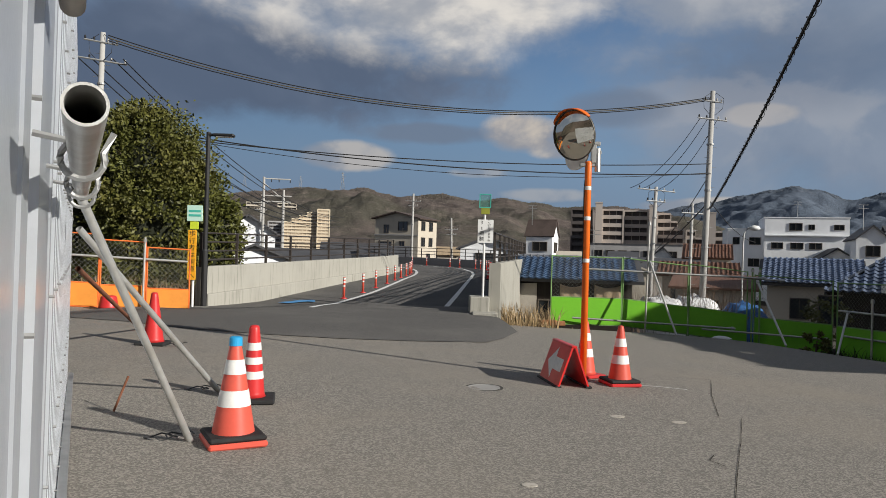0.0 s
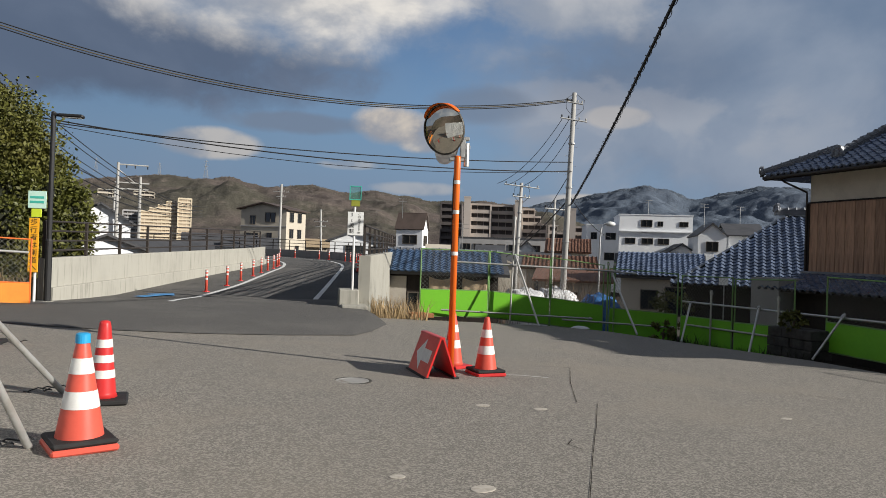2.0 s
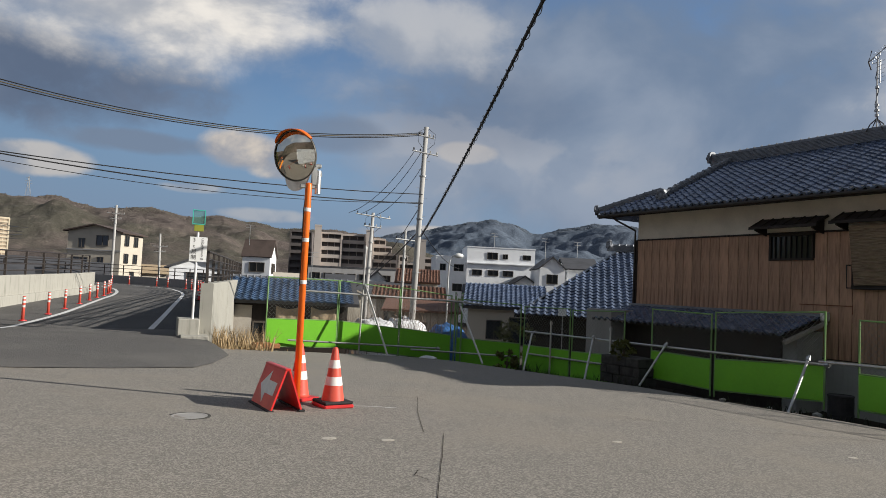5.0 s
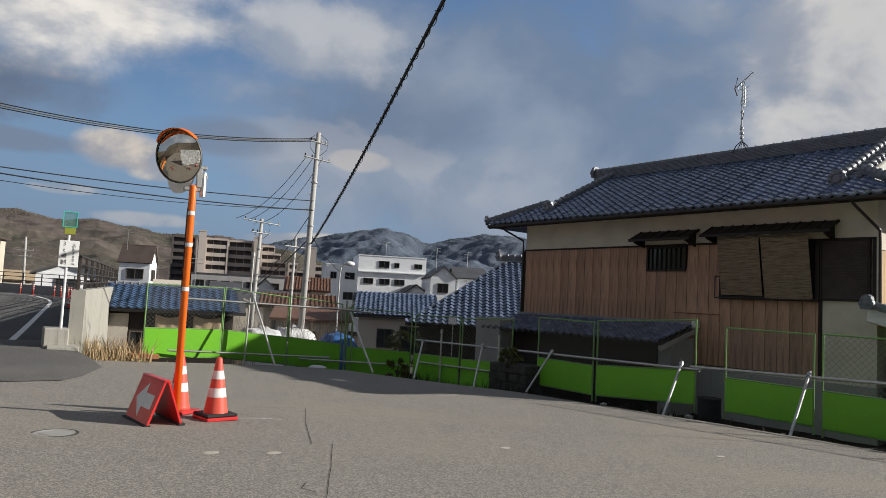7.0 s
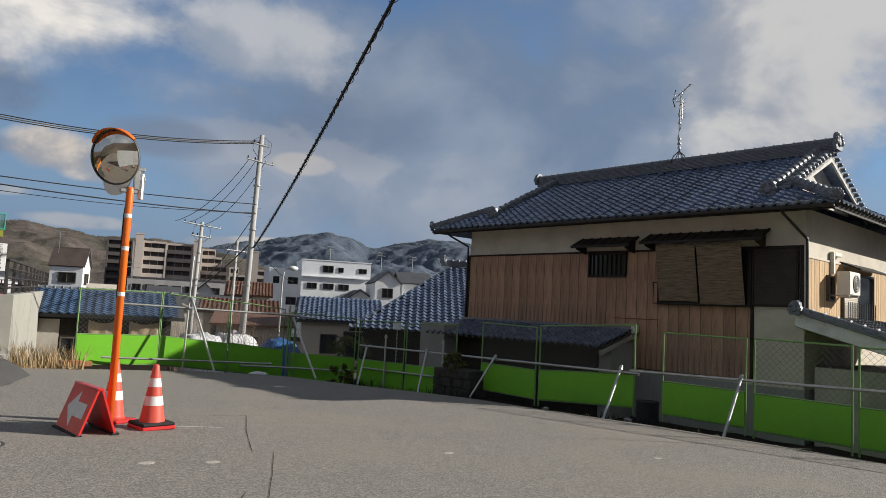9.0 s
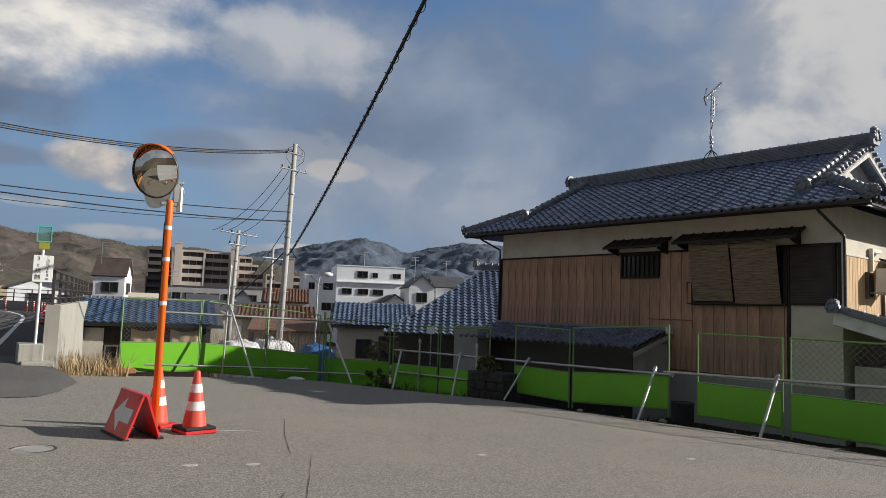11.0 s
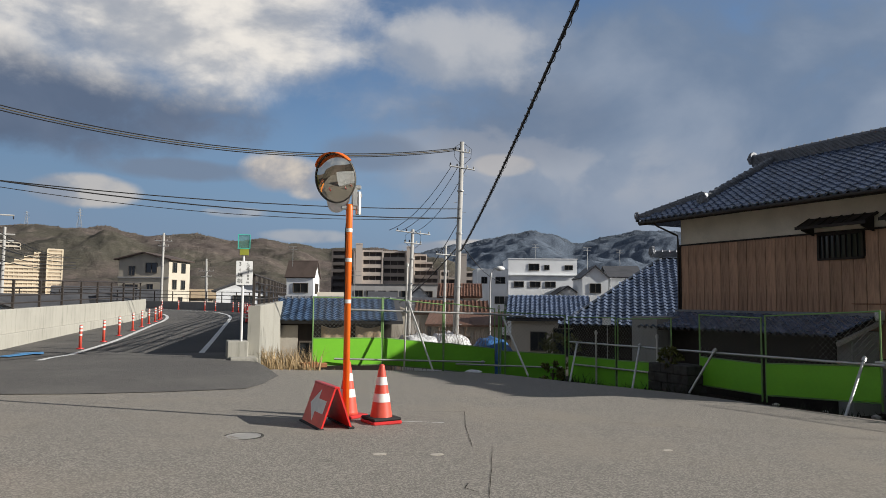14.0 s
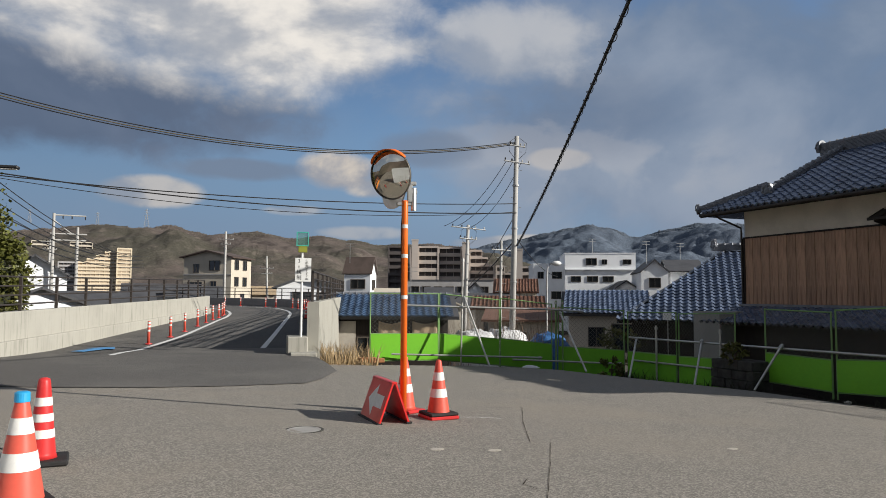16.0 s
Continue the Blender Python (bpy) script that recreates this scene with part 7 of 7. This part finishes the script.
for s0, s1, a0, a1, b0, b1 in ((0.05, 1.92, -0.69, 1.08, -0.66, 1.09), (1.97, 3.75, -0.66, 1.09, -0.60, 1.11), (4.52, 6.08, -0.30, 1.19, -0.33, 1.24), (6.14, 8.38, -0.33, 1.24, -0.20, 1.37), (8.92, 10.44, -0.24, 1.20, -0.26, 1.30), (10.54, 12.02, -0.28, 1.25, -0.30, 1.24), (12.08, 13.9, -0.30, 1.20, -0.30, 1.24), (13.95, 15.8, -0.30, 1.22, -0.30, 1.24)):
    fence_panel(on_fence(s0), on_fence(s1), a0, a1, z0b=b0, z1b=b1)


def pipe(points, label="weathered galvanised scaffold pipe tied to the fence", mat="pipe", r=0.0243, name="scaffold_pipe", clamp=True):
    """A scaffold tube with a clamp at its upper end."""
    pts = [Vector(p) for p in points]
    t = thing(name, Matrix.Translation(pts[0]), label, "pipe", "scaffold pipes")
    loc = [p - pts[0] for p in pts]
    bm = bmnew()
    tube(bm, loc, r, 12, closed_ends=False)
    tube(bm, loc, r * 0.84, 12, closed_ends=False)
    part("tube", bm, mat, t, smooth=True)
    d = (loc[-1] - loc[0]).normalized()
    if not clamp:
        return t
    part("clamp", tube(bmnew(), [loc[-1] - d * 0.10, loc[-1] - d * 0.03], r * 1.7, 8), "galv", t)
    return t


def off_fence(s, out, z):
    x, y = on_fence(s)
    return (x - out * 0.988, y - out * 0.154, z)


pipe([off_fence(0.2, 0.06, 0.40), off_fence(8.5, 0.06, 0.46)])
pipe([off_fence(8.3, 0.06, 0.50), off_fence(15.5, 0.06, 0.66)])
pipe([off_fence(0.4, 0.06, -0.18), off_fence(4.4, 0.06, -0.12)])
for s, f, z in ((0.55, (8.3, 14.84), 0.38), (2.85, (8.83, 13.1), 0.46), (5.05, (9.62, 12.25), 0.50), (8.15, (9.85, 8.72), 0.55), (10.40, (10.16, 6.57), 0.60), (13.0, (10.3, 4.0), 0.62)):
    pipe([(f[0], f[1], G(*f) - 0.06), off_fence(s, 0.10, z + 0.03)], "scaffold pipe propping the fence from the yard")
for s in (1.3, 3.4):
    pipe([off_fence(s, 0.10, -0.6), off_fence(s, 0.10, 0.75)], "upright scaffold pipe behind the yard's edge")
pipe([(3.55, 17.86, 1.22), (8.0, 17.50, 1.10)])
pipe([(3.30, 17.86, -0.02), (7.3, 17.62, -0.16)])
pipe([(6.5, 17.70, -0.20), (9.3, 17.0, -0.30)])
pipe([(6.9, 17.70, 1.14), (8.4, 17.40, 1.06)])
pipe([(5.10, 17.75, -0.40), (5.16, 17.78, 2.45)], "upright scaffold pipe standing at the fence")
pipe([(5.55, 16.72, G(5.55, 16.72)), (5.18, 17.75, 1.45)], "scaffold pipe propping the fence from the yard")
pipe([(7.59, 15.6, G(7.59, 15.6)), (7.76, 17.5, 1.05)], "scaffold pipe propping the fence from the yard")
for x, y in ((7.70, 17.62), (7.86, 17.55)):
    pipe([(x, y, -0.7), (x, y, 1.35)], "upright scaffold pipe standing at the fence", "greenpost")

# ---- orange fence at the foot of the tree ----
for i in range(6):
    a = (-5.52 - i * 0.90 * 0.925, 15.56 - i * 0.90 * 0.38)
    b = (-5.52 - (i + 1) * 0.90 * 0.925, 15.56 - (i + 1) * 0.90 * 0.38)
    fence_panel(b, a, 0.12 + 0.03 * i, 1.45 + 0.17 * (i + 1) * 0.8, "orangesheet", "orangepost", 0.33, "orange temporary fence panel of sheet and netting", 0.09 + 0.03 * i, 1.32 + 0.14 * i)
pipe([(-5.55, 15.46, 1.16), (-11.0, 13.2, 1.42)])
for x, y in ((-6.36, 15.10), (-8.6, 14.2)):
    pipe([(x, y, G(x, y)), (x + 0.02, y, 1.66)], "upright scaffold pipe at the orange fence")
pipe([(-5.6, 15.4, 0.06), (-7.4, 14.7, 0.08)])

# ---- white steel hoarding beside the standpoint ----
hd, hn = Vector((-0.4548, 0.8906, 0)), Vector((0.8906, 0.4548, 0))
hmx = Matrix((hd, -hn, Vector((0, 0, 1)))).transposed().to_4x4()
hmx.translation = hn * -0.075 + Vector((0, 0, G(0, 0)))
# local: x along the hoarding, -y towards the yard
hoard = thing("hoarding", hmx, "white ribbed steel hoarding with bolted joints", "hoarding")
for k in range(7):
    x = 0.28 + k * 1.0
    prof = [(0.30, 0.0), (0.78, 0.0), (0.80, -0.004), (0.84, -0.004), (0.86, 0.0), (1.0, 0.0), (1.012, 0.030), (1.22, 0.030), (1.30, 0.0)]
    if k > 1:                        # narrower ribs further along
        prof = [(0.30, 0.0)] + [(0.30 + q * 0.2 + u, v) for q in range(5) for u, v in ((0.10, 0.0), (0.106, 0.022), (0.165, 0.022), (0.20, 0.0))]
    bm = bmnew()
    a = [bm.verts.new((x + u, v, -0.15)) for u, v in prof]
    b = [bm.verts.new((x + u, v, 3.0)) for u, v in prof]
    for i in range(len(prof) - 1):
        bm.faces.new((a[i], a[i + 1], b[i + 1], b[i]))
    bmesh.ops.solidify(bm, geom=bm.faces[:], thickness=0.004)
    part("sheet", bm, "white", hoard)
    for u in ((1.06,) if k < 2 else (0.43, 0.83, 1.23)):
        for z in (0.12, 0.55, 1.1, 1.49, 2.0, 2.35):
            bm = bmnew()
            tube(bm, [(x + u, 0.03, z), (x + u, -0.012, z)], 0.005, 6)
            tube(bm, [(x + u, 0.012, z), (x + u, 0.004, z)], 0.011, 6)
            part("bolt", bm, "galv", hoard)
part("foot_rail", box(bmnew(), (1.9, -0.05, 0.0), (7.5, -0.005, 0.06), 0.004), "galv", hoard, "galvanised channel along the foot")
for z in (0.5, 1.60, 2.5):
    part("backing_pipe", tube(bmnew(), [(0.75, 0.06, z), (7.5, 0.06, z)], 0.0243, 10), "pipe", hoard)
hp = thing("scaffold_pipe", hmx, "galvanised scaffold pipe clamped along the hoarding", "pipe", "scaffold pipes")
bm = bmnew()
for r in (0.0243, 0.0208):
    tube(bm, [(0.86, -0.075, 1.403), (3.0, -0.070, 1.44)], r, 24, closed_ends=False)
part("tube", bm, "pipe", hp, smooth=True)
bm = bmnew()
for r0, r1 in ((0.0208, 0.0243),):
    ring = [[bm.verts.new((0.86, -0.075 + r * math.cos(2 * math.pi * j / 24), 1.403 + r * math.sin(2 * math.pi * j / 24))) for j in range(24)] for r in (r0, r1)]
    for j in range(24):
        bm.faces.new((ring[0][j], ring[0][(j + 1) % 24], ring[1][(j + 1) % 24], ring[1][j]))
part("cut_end", bm, "pipe", hp, "worn cut edge")
for xx in (1.32, 1.85, 2.3):
    bm = bmnew()
    tube(bm, [(xx, -0.0, 1.43)] + [(xx, -0.074 + 0.033 * math.cos(radians(t)), 1.393 + 0.033 * math.sin(radians(t))) for t in range(60, -201, -20)] + [(xx, -0.12, 1.44)], 0.006, 6)
    part("hook_bolt", bm, "galv", hp, "bent hook bolt")
kn = thing("scaffold_pipe", hmx, "rounded pale cap of an upper pipe", "pipe", "scaffold pipes")
bm = bmnew()
tube(bm, [(1.18, -0.045, 1.69), (1.20, -0.045, 1.72), (1.26, -0.045, 1.74), (1.7, -0.045, 1.76)], 0.026, 14)
part("tube", bm, "greyplaster", kn, smooth=True)


def hoard_at(s, out, z):
    p = hd * s + hn * (out - 0.075)
    return (p.x, p.y, z)


pipe([on_yard(-1.65, 4.74), hoard_at(4.15, 0.06, 1.72)], "galvanised scaffold pipe propping the hoarding", clamp=False)
pipe([on_yard(-2.01, 6.5), hoard_at(5.6, 0.06, 1.57)], "galvanised scaffold pipe propping the hoarding", clamp=False)
pipe([(-4.75, 11.2, G(-4.75, 11.2) + 0.02), hoard_at(7.2, 0.06, 1.24)], "rusty scaffold pipe propping the hoarding", "rust", clamp=False)
for x, y, a in ((-1.66, 4.70, 0), (-2.03, 6.46, 40), (-3.4, 9.4, 20)):
    w = thing("binding_wire", Matrix.Translation(on_yard(x, y)), "twisted black binding wire at a pipe's foot", "wire")
    pts = [(0.05 * math.cos(t * 0.9) * (1 + 0.05 * t) - 0.02 * t, 0.05 * math.sin(t * 0.9) + 0.004 * t, 0.06 - 0.004 * t + 0.012 * math.sin(t * 2.3)) for t in range(14)]
    part("strand", tube(bmnew(), pts, 0.006, 5), "black", w)
st = thing("steel_rod", Matrix.Translation((-2.55, 5.35, G(-2.55, 5.35))), "short rusty steel rod standing in the yard", "rod")
part("rod", tube(bmnew(), [(0.06, 0.1, 0.0), (-0.06, -0.12, 0.012), (0.0, 0.0, 0.03), (0.08, 0.05, 0.20)][0:1] + [(0.13, 0.18, 0.26)], 0.009, 6), "rust", st)

# ---- planter of blocks, bricks and debris by the fence ----
pl = thing("stone_planter", Matrix.Translation((9.88, 13.0, -0.45)) @ pose(0, 0, 0, 0, 0, -80), "dark mossy concrete block planter by the fence", "planter")
for r in range(3):
    for c in range(3 if r % 2 == 0 else 4):
        w = 0.36
        x0 = -0.54 + c * 0.37 - (0.18 if r % 2 else 0)
        part("block", box(bmnew(), (max(-0.55, x0), -0.30 + 0.008 * ((r * 5 + c * 3) % 4), r * 0.20), (min(0.57, x0 + w), 0.30, r * 0.20 + 0.192), 0.012), "darkstone", pl)
bk = thing("brick", Matrix.Translation((2.72, 17.55, G(2.7, 17.5) + 0.0)) @ pose(0, 0, 0, 0, 0, 6), "brown timber block at the fence's foot", "block")
part("block", box(bmnew(), (-0.30, -0.09, 0.0), (0.12, 0.09, 0.14), 0.012), "brick", bk)
part("block", box(bmnew(), (0.13, -0.08, 0.0), (0.34, 0.08, 0.11), 0.012), "brick", bk)
can = thing("oil_can", Matrix.Translation(off_fence(8.62, -0.05, -0.55)), "old black drum standing in a gap of the fence", "drum")
part("drum", lathe(bmnew(), [(0.20, 0), (0.20, 0.2), (0.21, 0.21), (0.20, 0.22), (0.20, 0.5), (0.21, 0.51), (0.20, 0.53), (0.19, 0.52)], 18), "rubber", can)
ps = thing("notice_plate", Matrix.Translation(off_fence(0.55, -0.9, 0.85)) @ pose(0, 0, 0, 0, 0, -80), "small white blank plate on the fence", "sign")
part("plate", box(bmnew(), (-0.16, -0.01, 0), (0.16, 0.01, 0.22), 0.004), "signwhite", ps)
part("stem", tube(bmnew(), [(0, 0.02, -1.6), (0, 0.02, 0.1)], 0.015, 6), "galv", ps)
rnd = random.Random(5)
for i in range(26):
    s = rnd.uniform(0.5, 13.5)
    o = rnd.uniform(0.15, 0.75)
    x, y, _ = off_fence(s, o, 0)
    bm = bmesh.new()
    bmesh.ops.create_icosphere(bm, subdivisions=1, radius=rnd.uniform(0.03, 0.09))
    for v in bm.verts:
        v.co = Vector((v.co.x * 1.3, v.co.y, v.co.z * 0.6)) * rnd.uniform(0.8, 1.2)
    ob = part("stone", bm, "greyplaster" if i % 3 else "conc2", None, "loose grey stone in the dirt strip", category="stone")
    ob["group"] = "loose stones"
    ob.location = (x, y, land(x, y) + 0.02)
wb = thing("plastic_sack", Matrix.Translation((6.7, 16.95, G(6.7, 17) - 0.03)), "crumpled white plastic sack by the fence", "sack")
bm = bmesh.new()
bmesh.ops.create_icosphere(bm, subdivisions=3, radius=0.16)
for v in bm.verts:
    n = noise.noise(v.co * 5)
    v.co = Vector((v.co.x * 1.5, v.co.y * 0.8, max(0, v.co.z) * 0.45)) * (1 + 0.3 * n)
part("sack", bm, "whitetarp", wb, smooth=True)
# sheeted heaps behind the fence
for a, d, h, r, mt, lab in ((17.2, 33.0, 2.85, 1.7, "whitetarp", "heap under crumpled white sheeting"), (19.6, 34.0, 2.9, 1.5, "whitetarp", "heap under crumpled white sheeting"), (23.0, 34.0, 2.7, 1.3, "bluetarp", "heap under a blue tarpaulin")):
    hp_ = thing("covered_heap", Matrix.Translation(spot(a, d, TOWN)), lab, "heap")
    bm = bmesh.new()
    bmesh.ops.create_icosphere(bm, subdivisions=4, radius=1.0)
    for v in bm.verts:
        n = noise.fractal(v.co * 3, 0.8, 2.0, 5)
        v.co = Vector((v.co.x * r, v.co.y * r, max(0.0, abs(v.co.z) ** 0.5 * (1 if v.co.z > 0 else -1)) * h)) * (1 + 0.10 * n)
    part("sheeting", bm, mt, hp_, smooth=True)


# ---- plants ----
def leaf_cloud(seed, balls, count, size, squash=1.0):
    """Many small leaf blades gathered in clumps over rounded masses, with gaps between the clumps."""
    rng = np.random.default_rng(seed)
    V, F = [], []
    total = sum(b[1][0] * b[1][2] for b in balls)
    for (cx, cy, cz), (rx, ry_, rz_) in balls:
        n = int(count * rx * rz_ / total)
        clumps = max(12, n // 55)
        dirs = rng.normal(size=(clumps, 3))
        dirs /= np.linalg.norm(dirs, axis=1)[:, None]
        rad = 0.80 + 0.26 * rng.random(clumps)
        for k in range(clumps):
            c = np.array([cx + dirs[k, 0] * rx * rad[k], cy + dirs[k, 1] * ry_ * rad[k], cz + dirs[k, 2] * rz_ * rad[k]])
            cr = (0.16 + 0.22 * rng.random()) * min(rx, 2.0) * 0.75
            for _ in range(n // clumps):
                p = c + rng.normal(size=3) * cr * (0.55, 0.55, 0.42)
                d = rng.normal(size=3) + dirs[k] * 0.8 + np.array([0, 0, -0.3])
                d /= np.linalg.norm(d)
                s = np.cross(d, rng.normal(size=3))
                s /= np.linalg.norm(s) + 1e-9
                L_ = size * (0.6 + 0.8 * rng.random())
                b = len(V)
                V += [p, p + d * L_ * 0.5 + s * L_ * 0.28, p + d * L_, p + d * L_ * 0.5 - s * L_ * 0.28]
                F.append((b, b + 1, b + 2, b + 3))
    return V, F


tr = thing("tree", (-9.4, 22.4, land(-9.4, 22.4)), "broad dark evergreen tree with a dense uneven crown", "tree")
base = Vector((-9.4, 22.4, land(-9.4, 22.4)))
balls = [((0.0, 0.0, 3.4), (1.9, 1.7, 2.5)), ((-0.35, 0.2, 5.05), (0.95, 1.0, 1.05)), ((1.25, 0.1, 2.3), (1.4, 1.2, 1.9)), ((2.1, 0.2, 1.6), (0.85, 0.9, 1.6)), ((-1.8, -0.1, 2.6), (1.5, 1.2, 2.2)), ((0.6, -0.9, 2.0), (1.5, 1.0, 1.8)), ((0.75, 0.0, 3.8), (0.95, 1.0, 1.2)), ((-1.2, -0.4, 4.2), (1.1, 1.0, 1.4))]
part("trunk", tube(bmnew(), [(0, 0, -0.2), (0.05, 0.02, 1.2), (-0.05, 0.05, 2.6), (0.0, 0, 4.4)], 0.22, 10, r_end=0.06), "bark", tr, smooth=True)
for i in range(9):
    t = i * 2.4
    z = 1.0 + 0.36 * i
    part("limb", tube(bmnew(), [(0, 0, z), (0.6 * math.cos(t), 0.6 * math.sin(t), z + 0.5), (1.3 * math.cos(t), 1.2 * math.sin(t), z + 1.0)], 0.07, 6, r_end=0.02), "bark", tr)
V, F = leaf_cloud(3, balls, 84000, 0.12)
part("crown", mesh_of("crown", V, F, "leaf"), "leaf", tr, "dense small evergreen leaves")
# dark filling puts the crown's inner shade into its colour
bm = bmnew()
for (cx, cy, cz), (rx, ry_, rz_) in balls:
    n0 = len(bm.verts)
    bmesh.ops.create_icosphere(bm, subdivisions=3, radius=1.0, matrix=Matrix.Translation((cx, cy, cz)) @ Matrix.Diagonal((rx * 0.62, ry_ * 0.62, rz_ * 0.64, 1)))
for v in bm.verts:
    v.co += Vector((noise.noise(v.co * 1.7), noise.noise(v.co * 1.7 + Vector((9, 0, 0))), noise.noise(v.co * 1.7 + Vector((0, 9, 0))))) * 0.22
part("inner_crown", bm, "weed", tr, "dark core standing for shade inside the crown")
tr2 = thing("tree", (-14.5, 24.0, land(-14.5, 24)), "dark evergreen tree behind the orange fence", "tree")
part("trunk", tube(bmnew(), [(0, 0, -0.2), (0.1, 0, 3.0)], 0.2, 8, r_end=0.08), "bark", tr2)
V, F = leaf_cloud(4, [((0, 0, 2.6), (2.2, 1.8, 2.3)), ((1.8, 0, 1.8), (1.5, 1.3, 1.6))], 9000, 0.18)
part("crown", mesh_of("crown", V, F, "leaf"), "leaf", tr2)


def blades(name, seed, area, count, h0, h1, mat, label, lean=0.35, w=0.010):
    """A patch of upright grass or twigs, one object."""
    rng = random.Random(seed)
    V, F = [], []
    for _ in range(count):
        x, y = area(rng)
        z = land(x, y) - 0.02
        h = rng.uniform(h0, h1)
        t = rng.uniform(0, 6.283)
        lx, ly = math.cos(t) * h * lean * rng.random(), math.sin(t) * h * lean * rng.random()
        sx, sy = math.cos(t + 1.57) * w, math.sin(t + 1.57) * w
        n = len(V)
        V += [(x - sx, y - sy, z), (x + sx, y + sy, z), (x + lx * 0.5 + sx * 0.7, y + ly * 0.5 + sy * 0.7, z + h * 0.6), (x + lx * 0.5 - sx * 0.7, y + ly * 0.5 - sy * 0.7, z + h * 0.6), (x + lx * 1.4, y + ly * 1.4, z + h)]
        F += [(n, n + 1, n + 2, n + 3), (n + 3, n + 2, n + 4)]
    return tagged(new(name, mesh_of(name, V, F, mat)), label, "plants", kind="stuff")


blades("dry_grass", 1, lambda r: (r.uniform(1.55, 2.75), r.uniform(16.6, 20.0)), 900, 0.15, 0.75, "straw", "tall dry straw-coloured grass by the wing wall", 0.6)
blades("dry_grass", 2, lambda r: (r.uniform(1.75, 7.5), r.uniform(17.0, 17.6)), 500, 0.04, 0.16, "straw", "short dry grass at the yard's edge", 0.7)
blades("weeds", 3, lambda r: off_fence(r.uniform(0.2, 4.8), r.uniform(-0.2, 0.8), 0)[:2], 1500, 0.05, 0.40, "weed", "dark weeds in the dirt strip below the fence", 0.8)
blades("weeds", 6, lambda r: off_fence(r.uniform(4.8, 13.5), r.uniform(-0.2, 0.7), 0)[:2], 700, 0.03, 0.16, "weed", "dark weeds in the dirt strip below the fence", 0.8)
blades("brushwood", 4, lambda r: (r.uniform(7.6, 13.0), r.uniform(30.0, 33.0)), 700, 2.2, 4.3, "twig", "tangle of bare brown twigs behind the fence", 0.35, 0.012)
blades("dry_grass", 7, lambda r: (r.uniform(-11.5, -6.0), r.uniform(16.4, 20.0)), 1600, 0.2, 0.9, "straw", "dry brown undergrowth behind the orange fence", 0.6)
for cx, cy, r, sd in ((-8.4, 16.9, 0.75, 11), (-7.2, 17.6, 0.6, 12), (-9.8, 16.4, 0.8, 13), (10.3, 19.0, 0.6, 14), (9.7, 12.95, 0.20, 15), (8.55, 16.2, 0.26, 16)):
    zb = land(cx, cy) if sd != 15 else 0.12
    if sd == 14:
        zb = -0.6
    b = thing("bush", (cx, cy, zb), "small leafy bush with dull green leaves", "bush", "bushes")
    V, F = leaf_cloud(sd, [((0, 0, r * 0.9), (r, r * 0.8, r * 0.9))], int(2200 * r), 0.09)
    part("leaves", mesh_of("leaves", V, F, "leaf"), "leaf", b)
    part("stem", tube(bmnew(), [(0, 0, -0.1), (0.03, 0, r)], 0.02, 5), "bark", b)

# ---- small lamp and aerials among the roofs ----
gl = thing("street_lamp", spot(22.9, 42, TOWN), "small lamp with a white globe on a curved arm", "street lamp")
part("pole", tube(bmnew(), [(0, 0, 0), (0, 0, 5.6), (0.05, 0, 6.1), (0.25, 0, 6.4), (0.5, 0, 6.45)], 0.05, 8), "galv", gl)
bm = bmesh.new()
bmesh.ops.create_icosphere(bm, subdivisions=2, radius=0.22, matrix=Matrix.Translation((0.62, 0, 6.42)) @ Matrix.Diagonal((1.4, 1, 0.7, 1)))
part("globe", bm, "signwhite", gl, smooth=True)
for a, d, z, h in ((7.1, 88, 5.9, 2.0), (30.6, 84, 5.6, 2.2), (12.0, 60, 1.9, 2.0), (26.5, 95, 7.45, 1.6), (33.1, 92.3, 6.3, 1.8)):
    an = thing("aerial", spot(a, d, z), "small roof aerial among the houses", "aerial", "roof aerials")
    part("mast", tube(bmnew(), [(0, 0, -0.4), (0, 0, h)], 0.03, 5), "galv", an)
    for k in (0.0, 0.35):
        part("antenna", tube(bmnew(), [(-0.5, 0, h - k), (0.5, 0, h - k)], 0.025, 5), "galv", an)
